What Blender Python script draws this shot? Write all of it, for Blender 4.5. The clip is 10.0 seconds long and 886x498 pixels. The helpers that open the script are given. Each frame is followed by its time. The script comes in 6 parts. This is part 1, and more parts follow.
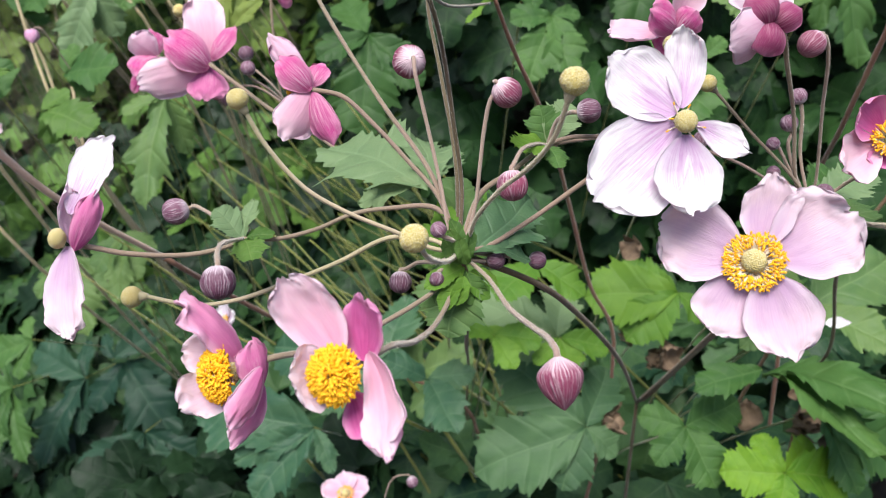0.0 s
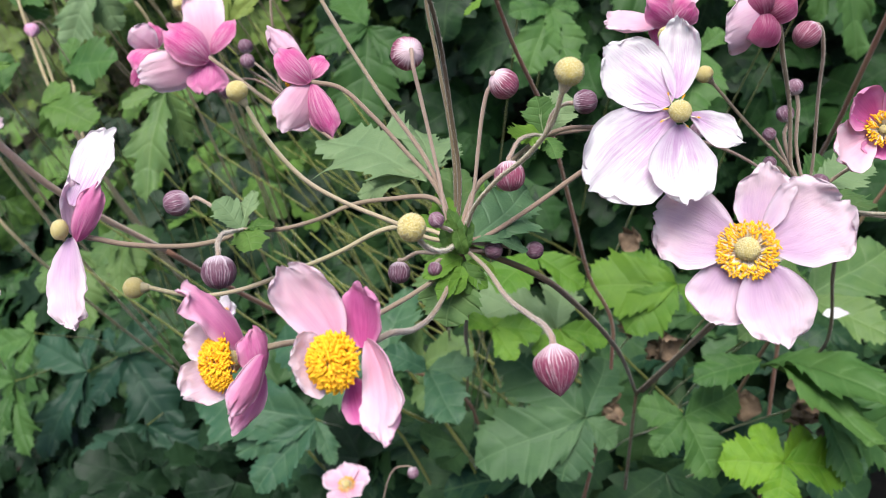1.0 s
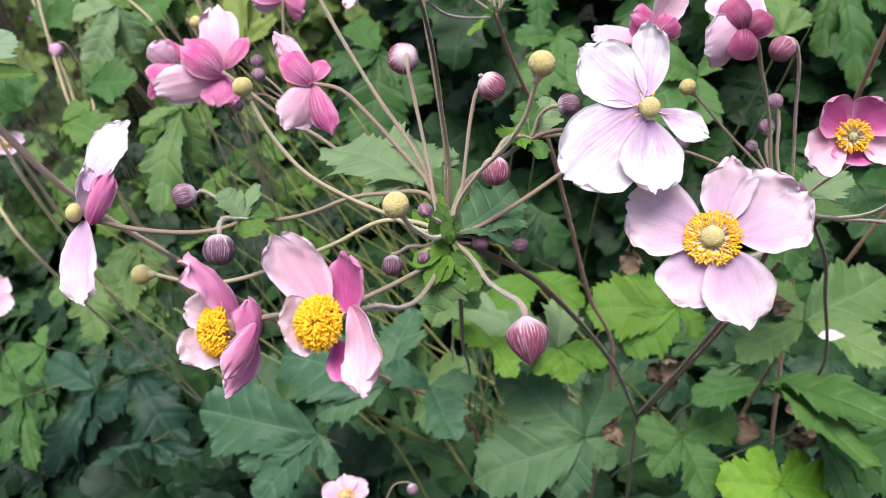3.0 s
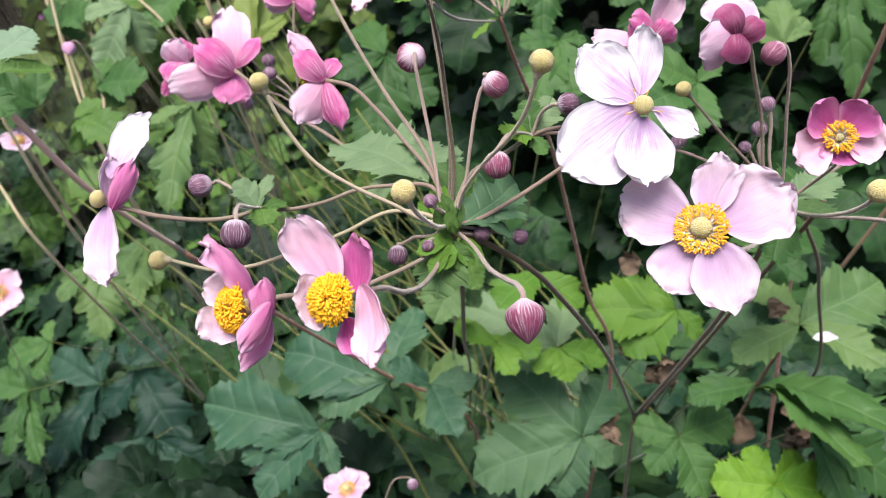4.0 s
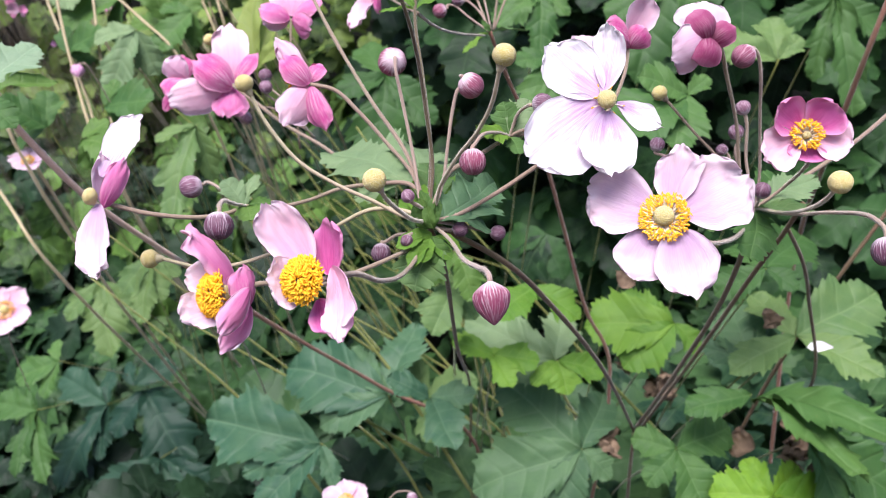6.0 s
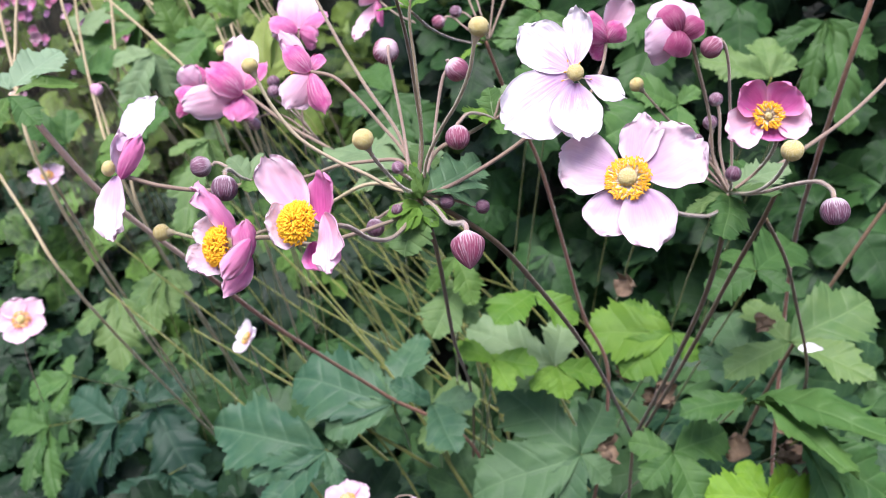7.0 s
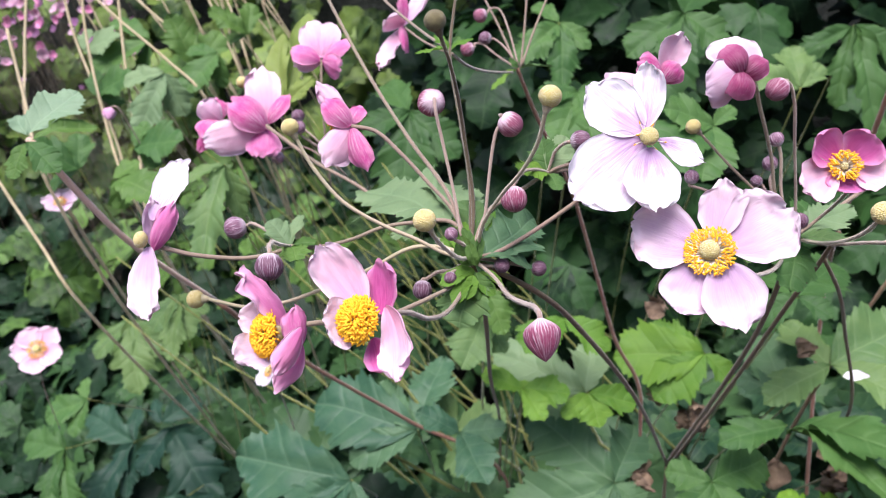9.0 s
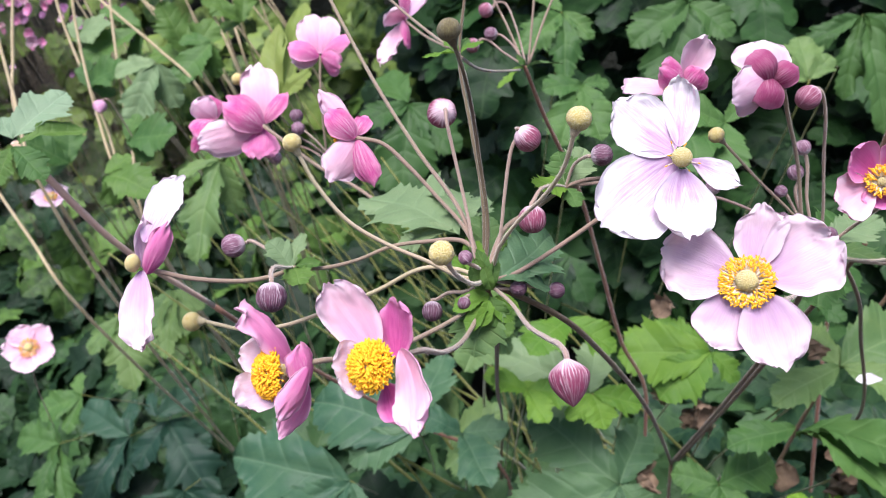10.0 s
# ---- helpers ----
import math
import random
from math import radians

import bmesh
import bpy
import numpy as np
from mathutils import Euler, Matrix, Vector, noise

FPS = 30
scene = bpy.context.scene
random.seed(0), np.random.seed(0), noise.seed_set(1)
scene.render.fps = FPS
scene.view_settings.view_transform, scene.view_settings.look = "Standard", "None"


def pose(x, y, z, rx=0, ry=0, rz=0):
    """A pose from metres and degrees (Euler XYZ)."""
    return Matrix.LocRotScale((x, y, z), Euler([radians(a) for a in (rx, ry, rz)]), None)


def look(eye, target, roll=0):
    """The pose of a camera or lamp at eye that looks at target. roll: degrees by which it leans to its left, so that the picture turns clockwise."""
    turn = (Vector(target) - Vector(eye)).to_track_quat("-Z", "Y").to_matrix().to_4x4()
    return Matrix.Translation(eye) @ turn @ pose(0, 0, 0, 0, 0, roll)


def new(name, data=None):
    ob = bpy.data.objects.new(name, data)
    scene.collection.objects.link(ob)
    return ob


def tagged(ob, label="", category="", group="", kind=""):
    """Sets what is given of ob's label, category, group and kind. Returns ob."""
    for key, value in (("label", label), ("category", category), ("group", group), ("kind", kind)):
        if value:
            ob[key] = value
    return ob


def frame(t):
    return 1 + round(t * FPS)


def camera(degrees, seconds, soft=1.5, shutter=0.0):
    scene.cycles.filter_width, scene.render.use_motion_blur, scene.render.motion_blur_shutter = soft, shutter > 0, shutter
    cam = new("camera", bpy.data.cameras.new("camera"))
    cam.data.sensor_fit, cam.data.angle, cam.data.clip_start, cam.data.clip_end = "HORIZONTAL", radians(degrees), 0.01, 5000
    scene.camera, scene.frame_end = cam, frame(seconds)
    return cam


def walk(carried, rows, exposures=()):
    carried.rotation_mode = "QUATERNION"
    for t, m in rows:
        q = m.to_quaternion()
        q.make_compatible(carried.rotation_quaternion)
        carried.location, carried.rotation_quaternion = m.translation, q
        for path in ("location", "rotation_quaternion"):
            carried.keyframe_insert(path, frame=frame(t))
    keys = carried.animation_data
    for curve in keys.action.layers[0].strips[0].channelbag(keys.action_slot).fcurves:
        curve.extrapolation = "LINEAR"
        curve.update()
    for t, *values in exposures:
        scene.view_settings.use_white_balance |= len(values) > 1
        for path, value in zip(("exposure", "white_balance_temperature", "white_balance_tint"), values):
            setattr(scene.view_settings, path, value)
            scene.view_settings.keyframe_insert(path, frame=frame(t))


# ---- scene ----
cam = camera(60.0, 10.0, 1.0)
cam.data.dof.use_dof, cam.data.dof.focus_distance, cam.data.dof.aperture_fstop = True, 0.26, 24.0
PATH = [
    (0, (0.046, 0.05, 1.028), (0.004, 1.916, 0.311), 2.7),
    (0.5, (0.045, 0.049, 1.028), (-0.005, 1.913, 0.306), 2.8),
    (1, (0.047, 0.047, 1.028), (0.004, 1.907, 0.295), 2.5),
    (1.5, (0.049, 0.043, 1.026), (0.011, 1.904, 0.294), 2.3),
    (2, (0.05, 0.038, 1.027), (0.0, 1.9, 0.298), 1.8),
    (2.5, (0.055, 0.034, 1.025), (-0.019, 1.903, 0.317), 1.3),
    (2.7, (0.056, 0.032, 1.021), (-0.015, 1.917, 0.356), 2.4),
    (4, (0.057, 0.013, 1.019), (-0.03, 1.906, 0.378), 4.0),
    (4.5, (0.06, 0.01, 1.02), (-0.042, 1.906, 0.391), 3.5),
    (5, (0.063, 0.007, 1.017), (-0.049, 1.907, 0.4), 3.1),
    (5.5, (0.067, 0.003, 1.012), (-0.046, 1.909, 0.416), 3.5),
    (5.7, (0.069, 0.003, 1.012), (-0.049, 1.91, 0.422), 3.3),
    (6.8, (0.077, -0.023, 0.998), (-0.048, 1.906, 0.484), 4.2),
    (7, (0.084, -0.029, 0.993), (-0.072, 1.903, 0.5), 3.3),
    (7.5, (0.078, -0.024, 1.011), (-0.072, 1.912, 0.532), 2.3),
    (8, (0.07, -0.021, 1.01), (-0.098, 1.916, 0.541), 2.6),
    (8.5, (0.062, -0.014, 1.014), (-0.106, 1.922, 0.539), 2.1),
    (9, (0.061, -0.003, 1.014), (-0.11, 1.926, 0.513), 2.1),
    (9.5, (0.054, 0.006, 1.018), (-0.106, 1.931, 0.5), 1.7),
    (10, (0.052, 0.018, 1.023), (-0.103, 1.937, 0.481), 2.1),
]
walk(cam, [(t, look(eye, target, roll)) for t, eye, target, roll in PATH], [(0, 0.80, 6440, 7.0), (4.5, 0.95, 6340, 12.5), (7.5, 1.15, 6120, 18.5), (10, 1.0, 6150, 17)])

# ---- sky and light ----
world = bpy.data.worlds.new("sky")
scene.world = world
world.use_nodes = True
wn = world.node_tree.nodes
sky = wn.new("ShaderNodeTexSky")
sky.sky_type, sky.sun_disc = "NISHITA", False
sky.sun_elevation, sky.sun_rotation = radians(62), radians(199)
sky.air_density, sky.dust_density = 1.0, 1.5
world.node_tree.links.new(sky.outputs[0], wn["Background"].inputs[0])
wn["Background"].inputs[1].default_value = 0.092
sun = new("sun", bpy.data.lights.new("sun", "SUN"))
sun.data.energy, sun.data.angle, sun.data.color = 3.65, radians(40), (1.0, 0.97, 0.93)
sun.matrix_basis = look((-0.75, -2.2, 4.4), (0, 0, 0))


# ---- materials ----
def nodes_of(name):
    m = bpy.data.materials.new(name)
    m.use_nodes = True
    t = m.node_tree
    return m, t, t.nodes["Principled BSDF"]


def link(t, a, b):
    t.links.new(a, b)


def math_node(t, op, a, b=None):
    n = t.nodes.new("ShaderNodeMath")
    n.operation = op
    for k, s in enumerate((a, b)):
        if s is None:
            continue
        if isinstance(s, (int, float)):
            n.inputs[k].default_value = s
        else:
            link(t, s, n.inputs[k])
    return n.outputs[0]


def mix_node(t, fac, a, b):
    n = t.nodes.new("ShaderNodeMix")
    n.data_type = "RGBA"
    for k, s in ((0, fac), (6, a), (7, b)):
        if isinstance(s, (int, float)):
            n.inputs[k].default_value = s
        elif isinstance(s, tuple):
            n.inputs[k].default_value = (*s, 1)
        else:
            link(t, s, n.inputs[k])
    return n.outputs[2]


def ramp_node(t, fac, *stops):
    n = t.nodes.new("ShaderNodeValToRGB")
    e = n.color_ramp.elements
    while len(e) < len(stops):
        e.new(0.5)
    for k, (pos, c) in enumerate(stops):
        e[k].position = pos
        e[k].color = (*c, 1) if isinstance(c, tuple) else (c, c, c, 1)
    link(t, fac, n.inputs[0])
    return n.outputs[0]


def noise_node(t, vec, scale, detail=3.0, rough=0.55):
    n = t.nodes.new("ShaderNodeTexNoise")
    n.inputs["Scale"].default_value, n.inputs["Detail"].default_value = scale, detail
    n.inputs["Roughness"].default_value = rough
    if vec is not None:
        link(t, vec, n.inputs["Vector"])
    return n.outputs[0]


def combine(t, x, y, z=0.0):
    n = t.nodes.new("ShaderNodeCombineXYZ")
    for k, s in enumerate((x, y, z)):
        if isinstance(s, (int, float)):
            n.inputs[k].default_value = s
        else:
            link(t, s, n.inputs[k])
    return n.outputs[0]


def bump(t, bsdf, height, strength, dist=0.001):
    n = t.nodes.new("ShaderNodeBump")
    n.inputs["Strength"].default_value, n.inputs["Distance"].default_value = strength, dist
    link(t, height, n.inputs["Height"])
    link(t, n.outputs[0], bsdf.inputs["Normal"])
    return n.outputs[0]


def uv_xy(t):
    u = t.nodes.new("ShaderNodeUVMap")
    s = t.nodes.new("ShaderNodeSeparateXYZ")
    link(t, u.outputs[0], s.inputs[0])
    return s.outputs[0], s.outputs[1]


def see_through(t, bsdf, colour, share):
    """Some of the light passes through a thin petal or leaf."""
    tr = t.nodes.new("ShaderNodeBsdfTranslucent")
    mx = t.nodes.new("ShaderNodeMixShader")
    mx.inputs[0].default_value = share
    link(t, colour, tr.inputs[0])
    link(t, bsdf.outputs[0], mx.inputs[1])
    link(t, tr.outputs[0], mx.inputs[2])
    link(t, mx.outputs[0], t.nodes["Material Output"].inputs[0])


def petal_material(name, tip, base, streak, amount, reach=0.75, rim=None, share=0.45):
    m, t, b = nodes_of(name)
    x, y = uv_xy(t)
    rnd = t.nodes.new("ShaderNodeObjectInfo").outputs["Random"]
    off = math_node(t, "MULTIPLY", rnd, 37.0)
    # veins spread like a fan from the base
    spread = math_node(t, "MULTIPLY", math_node(t, "SUBTRACT", x, 0.5), 24.0)
    fine = noise_node(t, combine(t, spread, math_node(t, "MULTIPLY", y, 0.9), off), 1.7, 4.0, 0.7)
    thin = noise_node(t, combine(t, math_node(t, "MULTIPLY", spread, 2.4), math_node(t, "MULTIPLY", y, 2.2), off), 1.7, 3.0, 0.6)
    wide = noise_node(t, combine(t, math_node(t, "MULTIPLY", x, 2.2), math_node(t, "MULTIPLY", y, 2.0), off), 1.3, 2.0)
    colour = ramp_node(t, math_node(t, "ADD", y, math_node(t, "MULTIPLY", math_node(t, "SUBTRACT", wide, 0.5), 0.7)), (0.0, base), (reach, tip), (1.0, tip))
    veins = math_node(t, "MULTIPLY", ramp_node(t, fine, (0.44, 0.0), (0.58, 1.0)), ramp_node(t, math_node(t, "ADD", y, math_node(t, "MULTIPLY", math_node(t, "SUBTRACT", wide, 0.5), 0.9)), (0.02, 0.3), (0.25, 1.0), (0.85, 0.0)))
    veins = math_node(t, "MULTIPLY", veins, ramp_node(t, math_node(t, "ABSOLUTE", math_node(t, "SUBTRACT", x, 0.5)), (0.18, 1.0), (0.42, 0.25)))
    colour = mix_node(t, math_node(t, "MULTIPLY", veins, amount), colour, streak)
    colour = mix_node(t, math_node(t, "MULTIPLY", ramp_node(t, thin, (0.50, 0.0), (0.62, 1.0)), 0.45 * amount), colour, streak)
    if rim:
        colour = mix_node(t, math_node(t, "MAXIMUM", ramp_node(t, math_node(t, "ABSOLUTE", math_node(t, "SUBTRACT", x, 0.5)), (0.30, 0.0), (0.5, 0.6)), ramp_node(t, y, (0.80, 0.0), (1.0, 0.6))), colour, rim)
    link(t, colour, b.inputs["Base Color"])
    b.inputs["Roughness"].default_value = 0.6
    b.inputs["Specular IOR Level"].default_value = 0.2
    b.inputs["Sheen Weight"].default_value = 0.05
    bump(t, b, math_node(t, "ADD", math_node(t, "ADD", fine, thin), wide), 0.45, 0.0008)
    see_through(t, b, colour, share)
    return m


PETAL_WHITE = petal_material("petal_white", (0.88, 0.83, 0.86), (0.66, 0.43, 0.66), (0.54, 0.21, 0.52), 0.62, 0.50, (0.90, 0.87, 0.89), 0.36)
PETAL_PALE = petal_material("petal_pale", (0.84, 0.64, 0.72), (0.60, 0.39, 0.60), (0.55, 0.30, 0.54), 0.32, 0.75, (0.89, 0.79, 0.83), 0.36)
PETAL_BLUSH = petal_material("petal_blush", (0.89, 0.62, 0.71), (0.82, 0.40, 0.56), (0.66, 0.26, 0.48), 0.30, 0.8, (0.91, 0.78, 0.86), 0.36)
PETAL_ROSE = petal_material("petal_rose", (0.70, 0.17, 0.44), (0.62, 0.10, 0.34), (0.46, 0.05, 0.22), 0.5, 0.8, (0.84, 0.46, 0.66), 0.32)
PETAL_ROSE_BACK = petal_material("petal_rose_back", (0.64, 0.08, 0.31), (0.50, 0.05, 0.22), (0.93, 0.68, 0.80), 0.62, 0.9, (0.84, 0.46, 0.62), 0.32)
PETAL_LILAC_BACK = petal_material("petal_lilac_back", (0.79, 0.32, 0.51), (0.64, 0.16, 0.38), (0.58, 0.12, 0.36), 0.5, 0.9, (0.88, 0.64, 0.76), 0.32)
PETAL_MAUVE = petal_material("petal_mauve", (0.62, 0.34, 0.58), (0.48, 0.20, 0.44), (0.36, 0.12, 0.34), 0.4, 0.8)
PETAL_DEEP_BACK = petal_material("petal_deep_back", (0.40, 0.065, 0.19), (0.30, 0.04, 0.13), (0.66, 0.36, 0.46), 0.6, 0.9, (0.66, 0.30, 0.44))
PETAL_MAGENTA_BACK = petal_material("petal_magenta_back", (0.74, 0.20, 0.44), (0.57, 0.08, 0.30), (0.88, 0.56, 0.70), 0.45, 0.9, (0.84, 0.46, 0.62), 0.34)
PETAL_PINK_BACK = petal_material("petal_pink_back", (0.87, 0.60, 0.72), (0.80, 0.40, 0.58), (0.64, 0.20, 0.46), 0.42, 0.65, (0.90, 0.74, 0.84), 0.38)


def bud_material(name, dark, pale, amount):
    m, t, b = nodes_of(name)
    x, y = uv_xy(t)
    rnd = math_node(t, "MULTIPLY", t.nodes.new("ShaderNodeObjectInfo").outputs["Random"], 23.0)
    sway = noise_node(t, combine(t, math_node(t, "MULTIPLY", x, 16.0), math_node(t, "MULTIPLY", y, 2.5), rnd), 1.5, 2.0)
    stripe = math_node(t, "FRACT", math_node(t, "ADD", math_node(t, "MULTIPLY", x, 38.0), math_node(t, "MULTIPLY", sway, 1.4)))
    gate = ramp_node(t, noise_node(t, combine(t, math_node(t, "MULTIPLY", x, 36.0), math_node(t, "MULTIPLY", y, 3.0), rnd), 1.0, 3.0), (0.40, 0.0), (0.60, 1.0))
    hairs = math_node(t, "MULTIPLY", ramp_node(t, math_node(t, "ABSOLUTE", math_node(t, "SUBTRACT", stripe, 0.5)), (0.06, 1.0), (0.34, 0.0)), gate)
    # pale edges where the sepals overlap
    seam = math_node(t, "FRACT", math_node(t, "ADD", math_node(t, "ADD", math_node(t, "MULTIPLY", x, 5.0), math_node(t, "MULTIPLY", y, 0.35)), math_node(t, "MULTIPLY", sway, 0.25)))
    hairs = math_node(t, "MAXIMUM", hairs, ramp_node(t, seam, (0.0, 1.0), (0.13, 0.0)))
    blotch = noise_node(t, combine(t, math_node(t, "MULTIPLY", x, 5.0), y, rnd), 1.7, 2.0)
    base = mix_node(t, blotch, dark, tuple(min(1, c * 1.5 + 0.01) for c in dark))
    fuzz = noise_node(t, combine(t, math_node(t, "MULTIPLY", x, 90.0), math_node(t, "MULTIPLY", y, 40.0), rnd), 1.3, 3.0, 0.7)
    line = math_node(t, "MAXIMUM", hairs, math_node(t, "MULTIPLY", ramp_node(t, fuzz, (0.52, 0.0), (0.66, 1.0)), 0.3))
    colour = mix_node(t, math_node(t, "MULTIPLY", line, amount), base, pale)
    colour = mix_node(t, ramp_node(t, math_node(t, "SUBTRACT", y, math_node(t, "MULTIPLY", hairs, 0.16)), (0.02, 0.85), (0.30, 0.0)), colour, pale)
    link(t, colour, b.inputs["Base Color"])
    b.inputs["Roughness"].default_value = 0.6
    b.inputs["Sheen Weight"].default_value = 0.04
    b.inputs["Sheen Roughness"].default_value = 0.4
    bump(t, b, hairs, 0.5, 0.0006)
    return m


BUD_PLUM = bud_material("bud_plum", (0.080, 0.020, 0.046), (0.64, 0.52, 0.58), 0.38)
BUD_WINE = bud_material("bud_wine", (0.150, 0.017, 0.052), (0.72, 0.54, 0.60), 0.40)
BUD_PINK = bud_material("bud_pink", (0.42, 0.16, 0.30), (0.86, 0.76, 0.80), 0.6)
BUD_GREY = bud_material("bud_grey", (0.125, 0.040, 0.075), (0.64, 0.52, 0.58), 0.6)


def stem_material(name, a, c, rough=0.8, sheen=0.5):
    m, t, b = nodes_of(name)
    x, y = uv_xy(t)
    co = t.nodes.new("ShaderNodeTexCoord").outputs["Object"]
    big = noise_node(t, co, 25.0, 2.0)
    fine = noise_node(t, combine(t, math_node(t, "MULTIPLY", x, 18.0), math_node(t, "MULTIPLY", y, 220.0)), 2.0, 3.0, 0.7)
    colour = mix_node(t, ramp_node(t, big, (0.35, 0.0), (0.65, 1.0)), a, c)
    colour = mix_node(t, math_node(t, "MULTIPLY", ramp_node(t, fine, (0.52, 0.0), (0.66, 1.0)), 0.7), colour, tuple(min(1, v * 1.9 + 0.05) for v in a))
    link(t, colour, b.inputs["Base Color"])
    b.inputs["Roughness"].default_value = rough
    b.inputs["Sheen Weight"].default_value = sheen
    b.inputs["Sheen Roughness"].default_value = 0.35
    b.inputs["Specular IOR Level"].default_value = 0.15
    bump(t, b, fine, 0.5, 0.0004)
    return m


STEM_FUZZY = stem_material("stem_fuzzy", (0.235, 0.160, 0.125), (0.235, 0.185, 0.125))
STEM_PALE = stem_material("stem_pale", (0.4, 0.31, 0.215), (0.37, 0.32, 0.19))
STEM_BROWN = stem_material("stem_brown", (0.15, 0.09, 0.056), (0.155, 0.11, 0.06), sheen=0.2)
STEM_RED = stem_material("stem_red", (0.21, 0.092, 0.068), (0.2, 0.112, 0.07))
# Pinkish stem with the light on it put into the colour.
STEM_ROSY_LIT = stem_material("stem_rosy_lit", (0.6, 0.37, 0.3), (0.55, 0.38, 0.27))
STEM_BUD = stem_material("stem_bud", (0.3, 0.205, 0.175), (0.285, 0.22, 0.16))
STEM_DUSK = stem_material("stem_dusk", (0.085, 0.058, 0.040), (0.110, 0.085, 0.045))
STEM_GREEN = stem_material("stem_green", (0.185, 0.190, 0.050), (0.13, 0.15, 0.036))
STEM_STRAW = stem_material("stem_straw", (0.470, 0.375, 0.235), (0.370, 0.290, 0.165))


def leaf_material(name, a, c, rib, rough=0.42, island=False, share=0.22):
    m, t, b = nodes_of(name)
    x, y = uv_xy(t)
    if island:
        rnd = t.nodes.new("ShaderNodeNewGeometry").outputs["Random Per Island"]
    else:
        rnd = t.nodes.new("ShaderNodeObjectInfo").outputs["Random"]
    off = math_node(t, "MULTIPLY", rnd, 19.0)
    ax = math_node(t, "ABSOLUTE", x)
    big = noise_node(t, combine(t, x, y, off), 3.5, 4.0, 0.6)
    tone = math_node(t, "ADD", math_node(t, "MULTIPLY", math_node(t, "POWER", rnd, 1.5), 0.95), math_node(t, "MULTIPLY", math_node(t, "SUBTRACT", big, 0.42), 1.5))
    colour = mix_node(t, tone, a, c)
    mid = ramp_node(t, ax, (0.003, 1.0), (0.020, 0.0))
    warp = math_node(t, "MULTIPLY", math_node(t, "SUBTRACT", noise_node(t, combine(t, x, y, off), 7.0, 2.0), 0.5), 0.05)
    side = math_node(t, "FRACT", math_node(t, "MULTIPLY", math_node(t, "ADD", math_node(t, "SUBTRACT", y, math_node(t, "MULTIPLY", ax, 0.95)), warp), 5.0))
    wob = math_node(t, "ABSOLUTE", math_node(t, "SUBTRACT", side, 0.5))
    vein = math_node(t, "MAXIMUM", mid, math_node(t, "MULTIPLY", ramp_node(t, wob, (0.0, 1.0), (0.10, 0.0)), 0.55))
    net = t.nodes.new("ShaderNodeTexVoronoi")
    net.feature = "DISTANCE_TO_EDGE"
    net.inputs["Scale"].default_value = 26.0
    link(t, combine(t, x, y, off), net.inputs["Vector"])
    mesh = ramp_node(t, net.outputs["Distance"], (0.0, 1.0), (0.12, 0.0))
    colour = mix_node(t, math_node(t, "MULTIPLY", vein, 0.38), colour, rib)
    colour = mix_node(t, math_node(t, "MULTIPLY", mesh, 0.06), colour, rib)
    spots = ramp_node(t, noise_node(t, combine(t, x, y, off), 22.0, 2.0), (0.76, 0.0), (0.80, 0.35))
    colour = mix_node(t, spots, colour, (0.20, 0.17, 0.06))
    link(t, colour, b.inputs["Base Color"])
    b.inputs["Specular IOR Level"].default_value = 0.22
    link(t, math_node(t, "ADD", math_node(t, "MULTIPLY", big, 0.25), rough - 0.04), b.inputs["Roughness"])
    height = math_node(t, "SUBTRACT", math_node(t, "MULTIPLY", big, 0.8), math_node(t, "ADD", vein, math_node(t, "MULTIPLY", mesh, 0.2)))
    bump(t, b, height, 0.40, 0.0012)
    see_through(t, b, colour, share)
    return m


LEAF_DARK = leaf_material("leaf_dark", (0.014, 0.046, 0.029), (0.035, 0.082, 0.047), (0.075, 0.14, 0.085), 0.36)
LEAF_MID = leaf_material("leaf_mid", (0.041, 0.105, 0.026), (0.082, 0.165, 0.039), (0.15, 0.25, 0.09))
LEAF_PALE = leaf_material("leaf_pale", (0.075, 0.145, 0.048), (0.125, 0.200, 0.060), (0.20, 0.29, 0.12))
LEAF_SILVER = leaf_material("leaf_silver", (0.150, 0.235, 0.145), (0.205, 0.295, 0.175), (0.33, 0.42, 0.29))
LEAF_SAGE = leaf_material("leaf_sage", (0.131, 0.205, 0.097), (0.188, 0.265, 0.124), (0.22, 0.31, 0.16))
LEAF_DULL = leaf_material("leaf_dull", (0.046, 0.100, 0.045), (0.080, 0.150, 0.063), (0.14, 0.22, 0.11))
# Darker copy of LEAF_MID for leaves in shade; the shade is in its colour.
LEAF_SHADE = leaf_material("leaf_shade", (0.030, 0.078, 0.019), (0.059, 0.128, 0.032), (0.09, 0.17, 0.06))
LEAF_FRESH = leaf_material("leaf_fresh", (0.051, 0.115, 0.022), (0.097, 0.180, 0.035), (0.18, 0.27, 0.09))
LEAF_BRIGHT = leaf_material("leaf_bright", (0.080, 0.185, 0.022), (0.137, 0.255, 0.030), (0.19, 0.31, 0.08), share=0.3)
LEAF_LIME = leaf_material("leaf_lime", (0.095, 0.23, 0.016), (0.20, 0.35, 0.028), (0.23, 0.34, 0.08), share=0.3)
LEAF_YELLOW = leaf_material("leaf_yellow", (0.20, 0.27, 0.06), (0.27, 0.32, 0.08), (0.30, 0.34, 0.14), share=0.35)
LEAF_BLUE = leaf_material("leaf_blue", (0.034, 0.092, 0.050), (0.089, 0.166, 0.078), (0.15, 0.24, 0.14), 0.36)
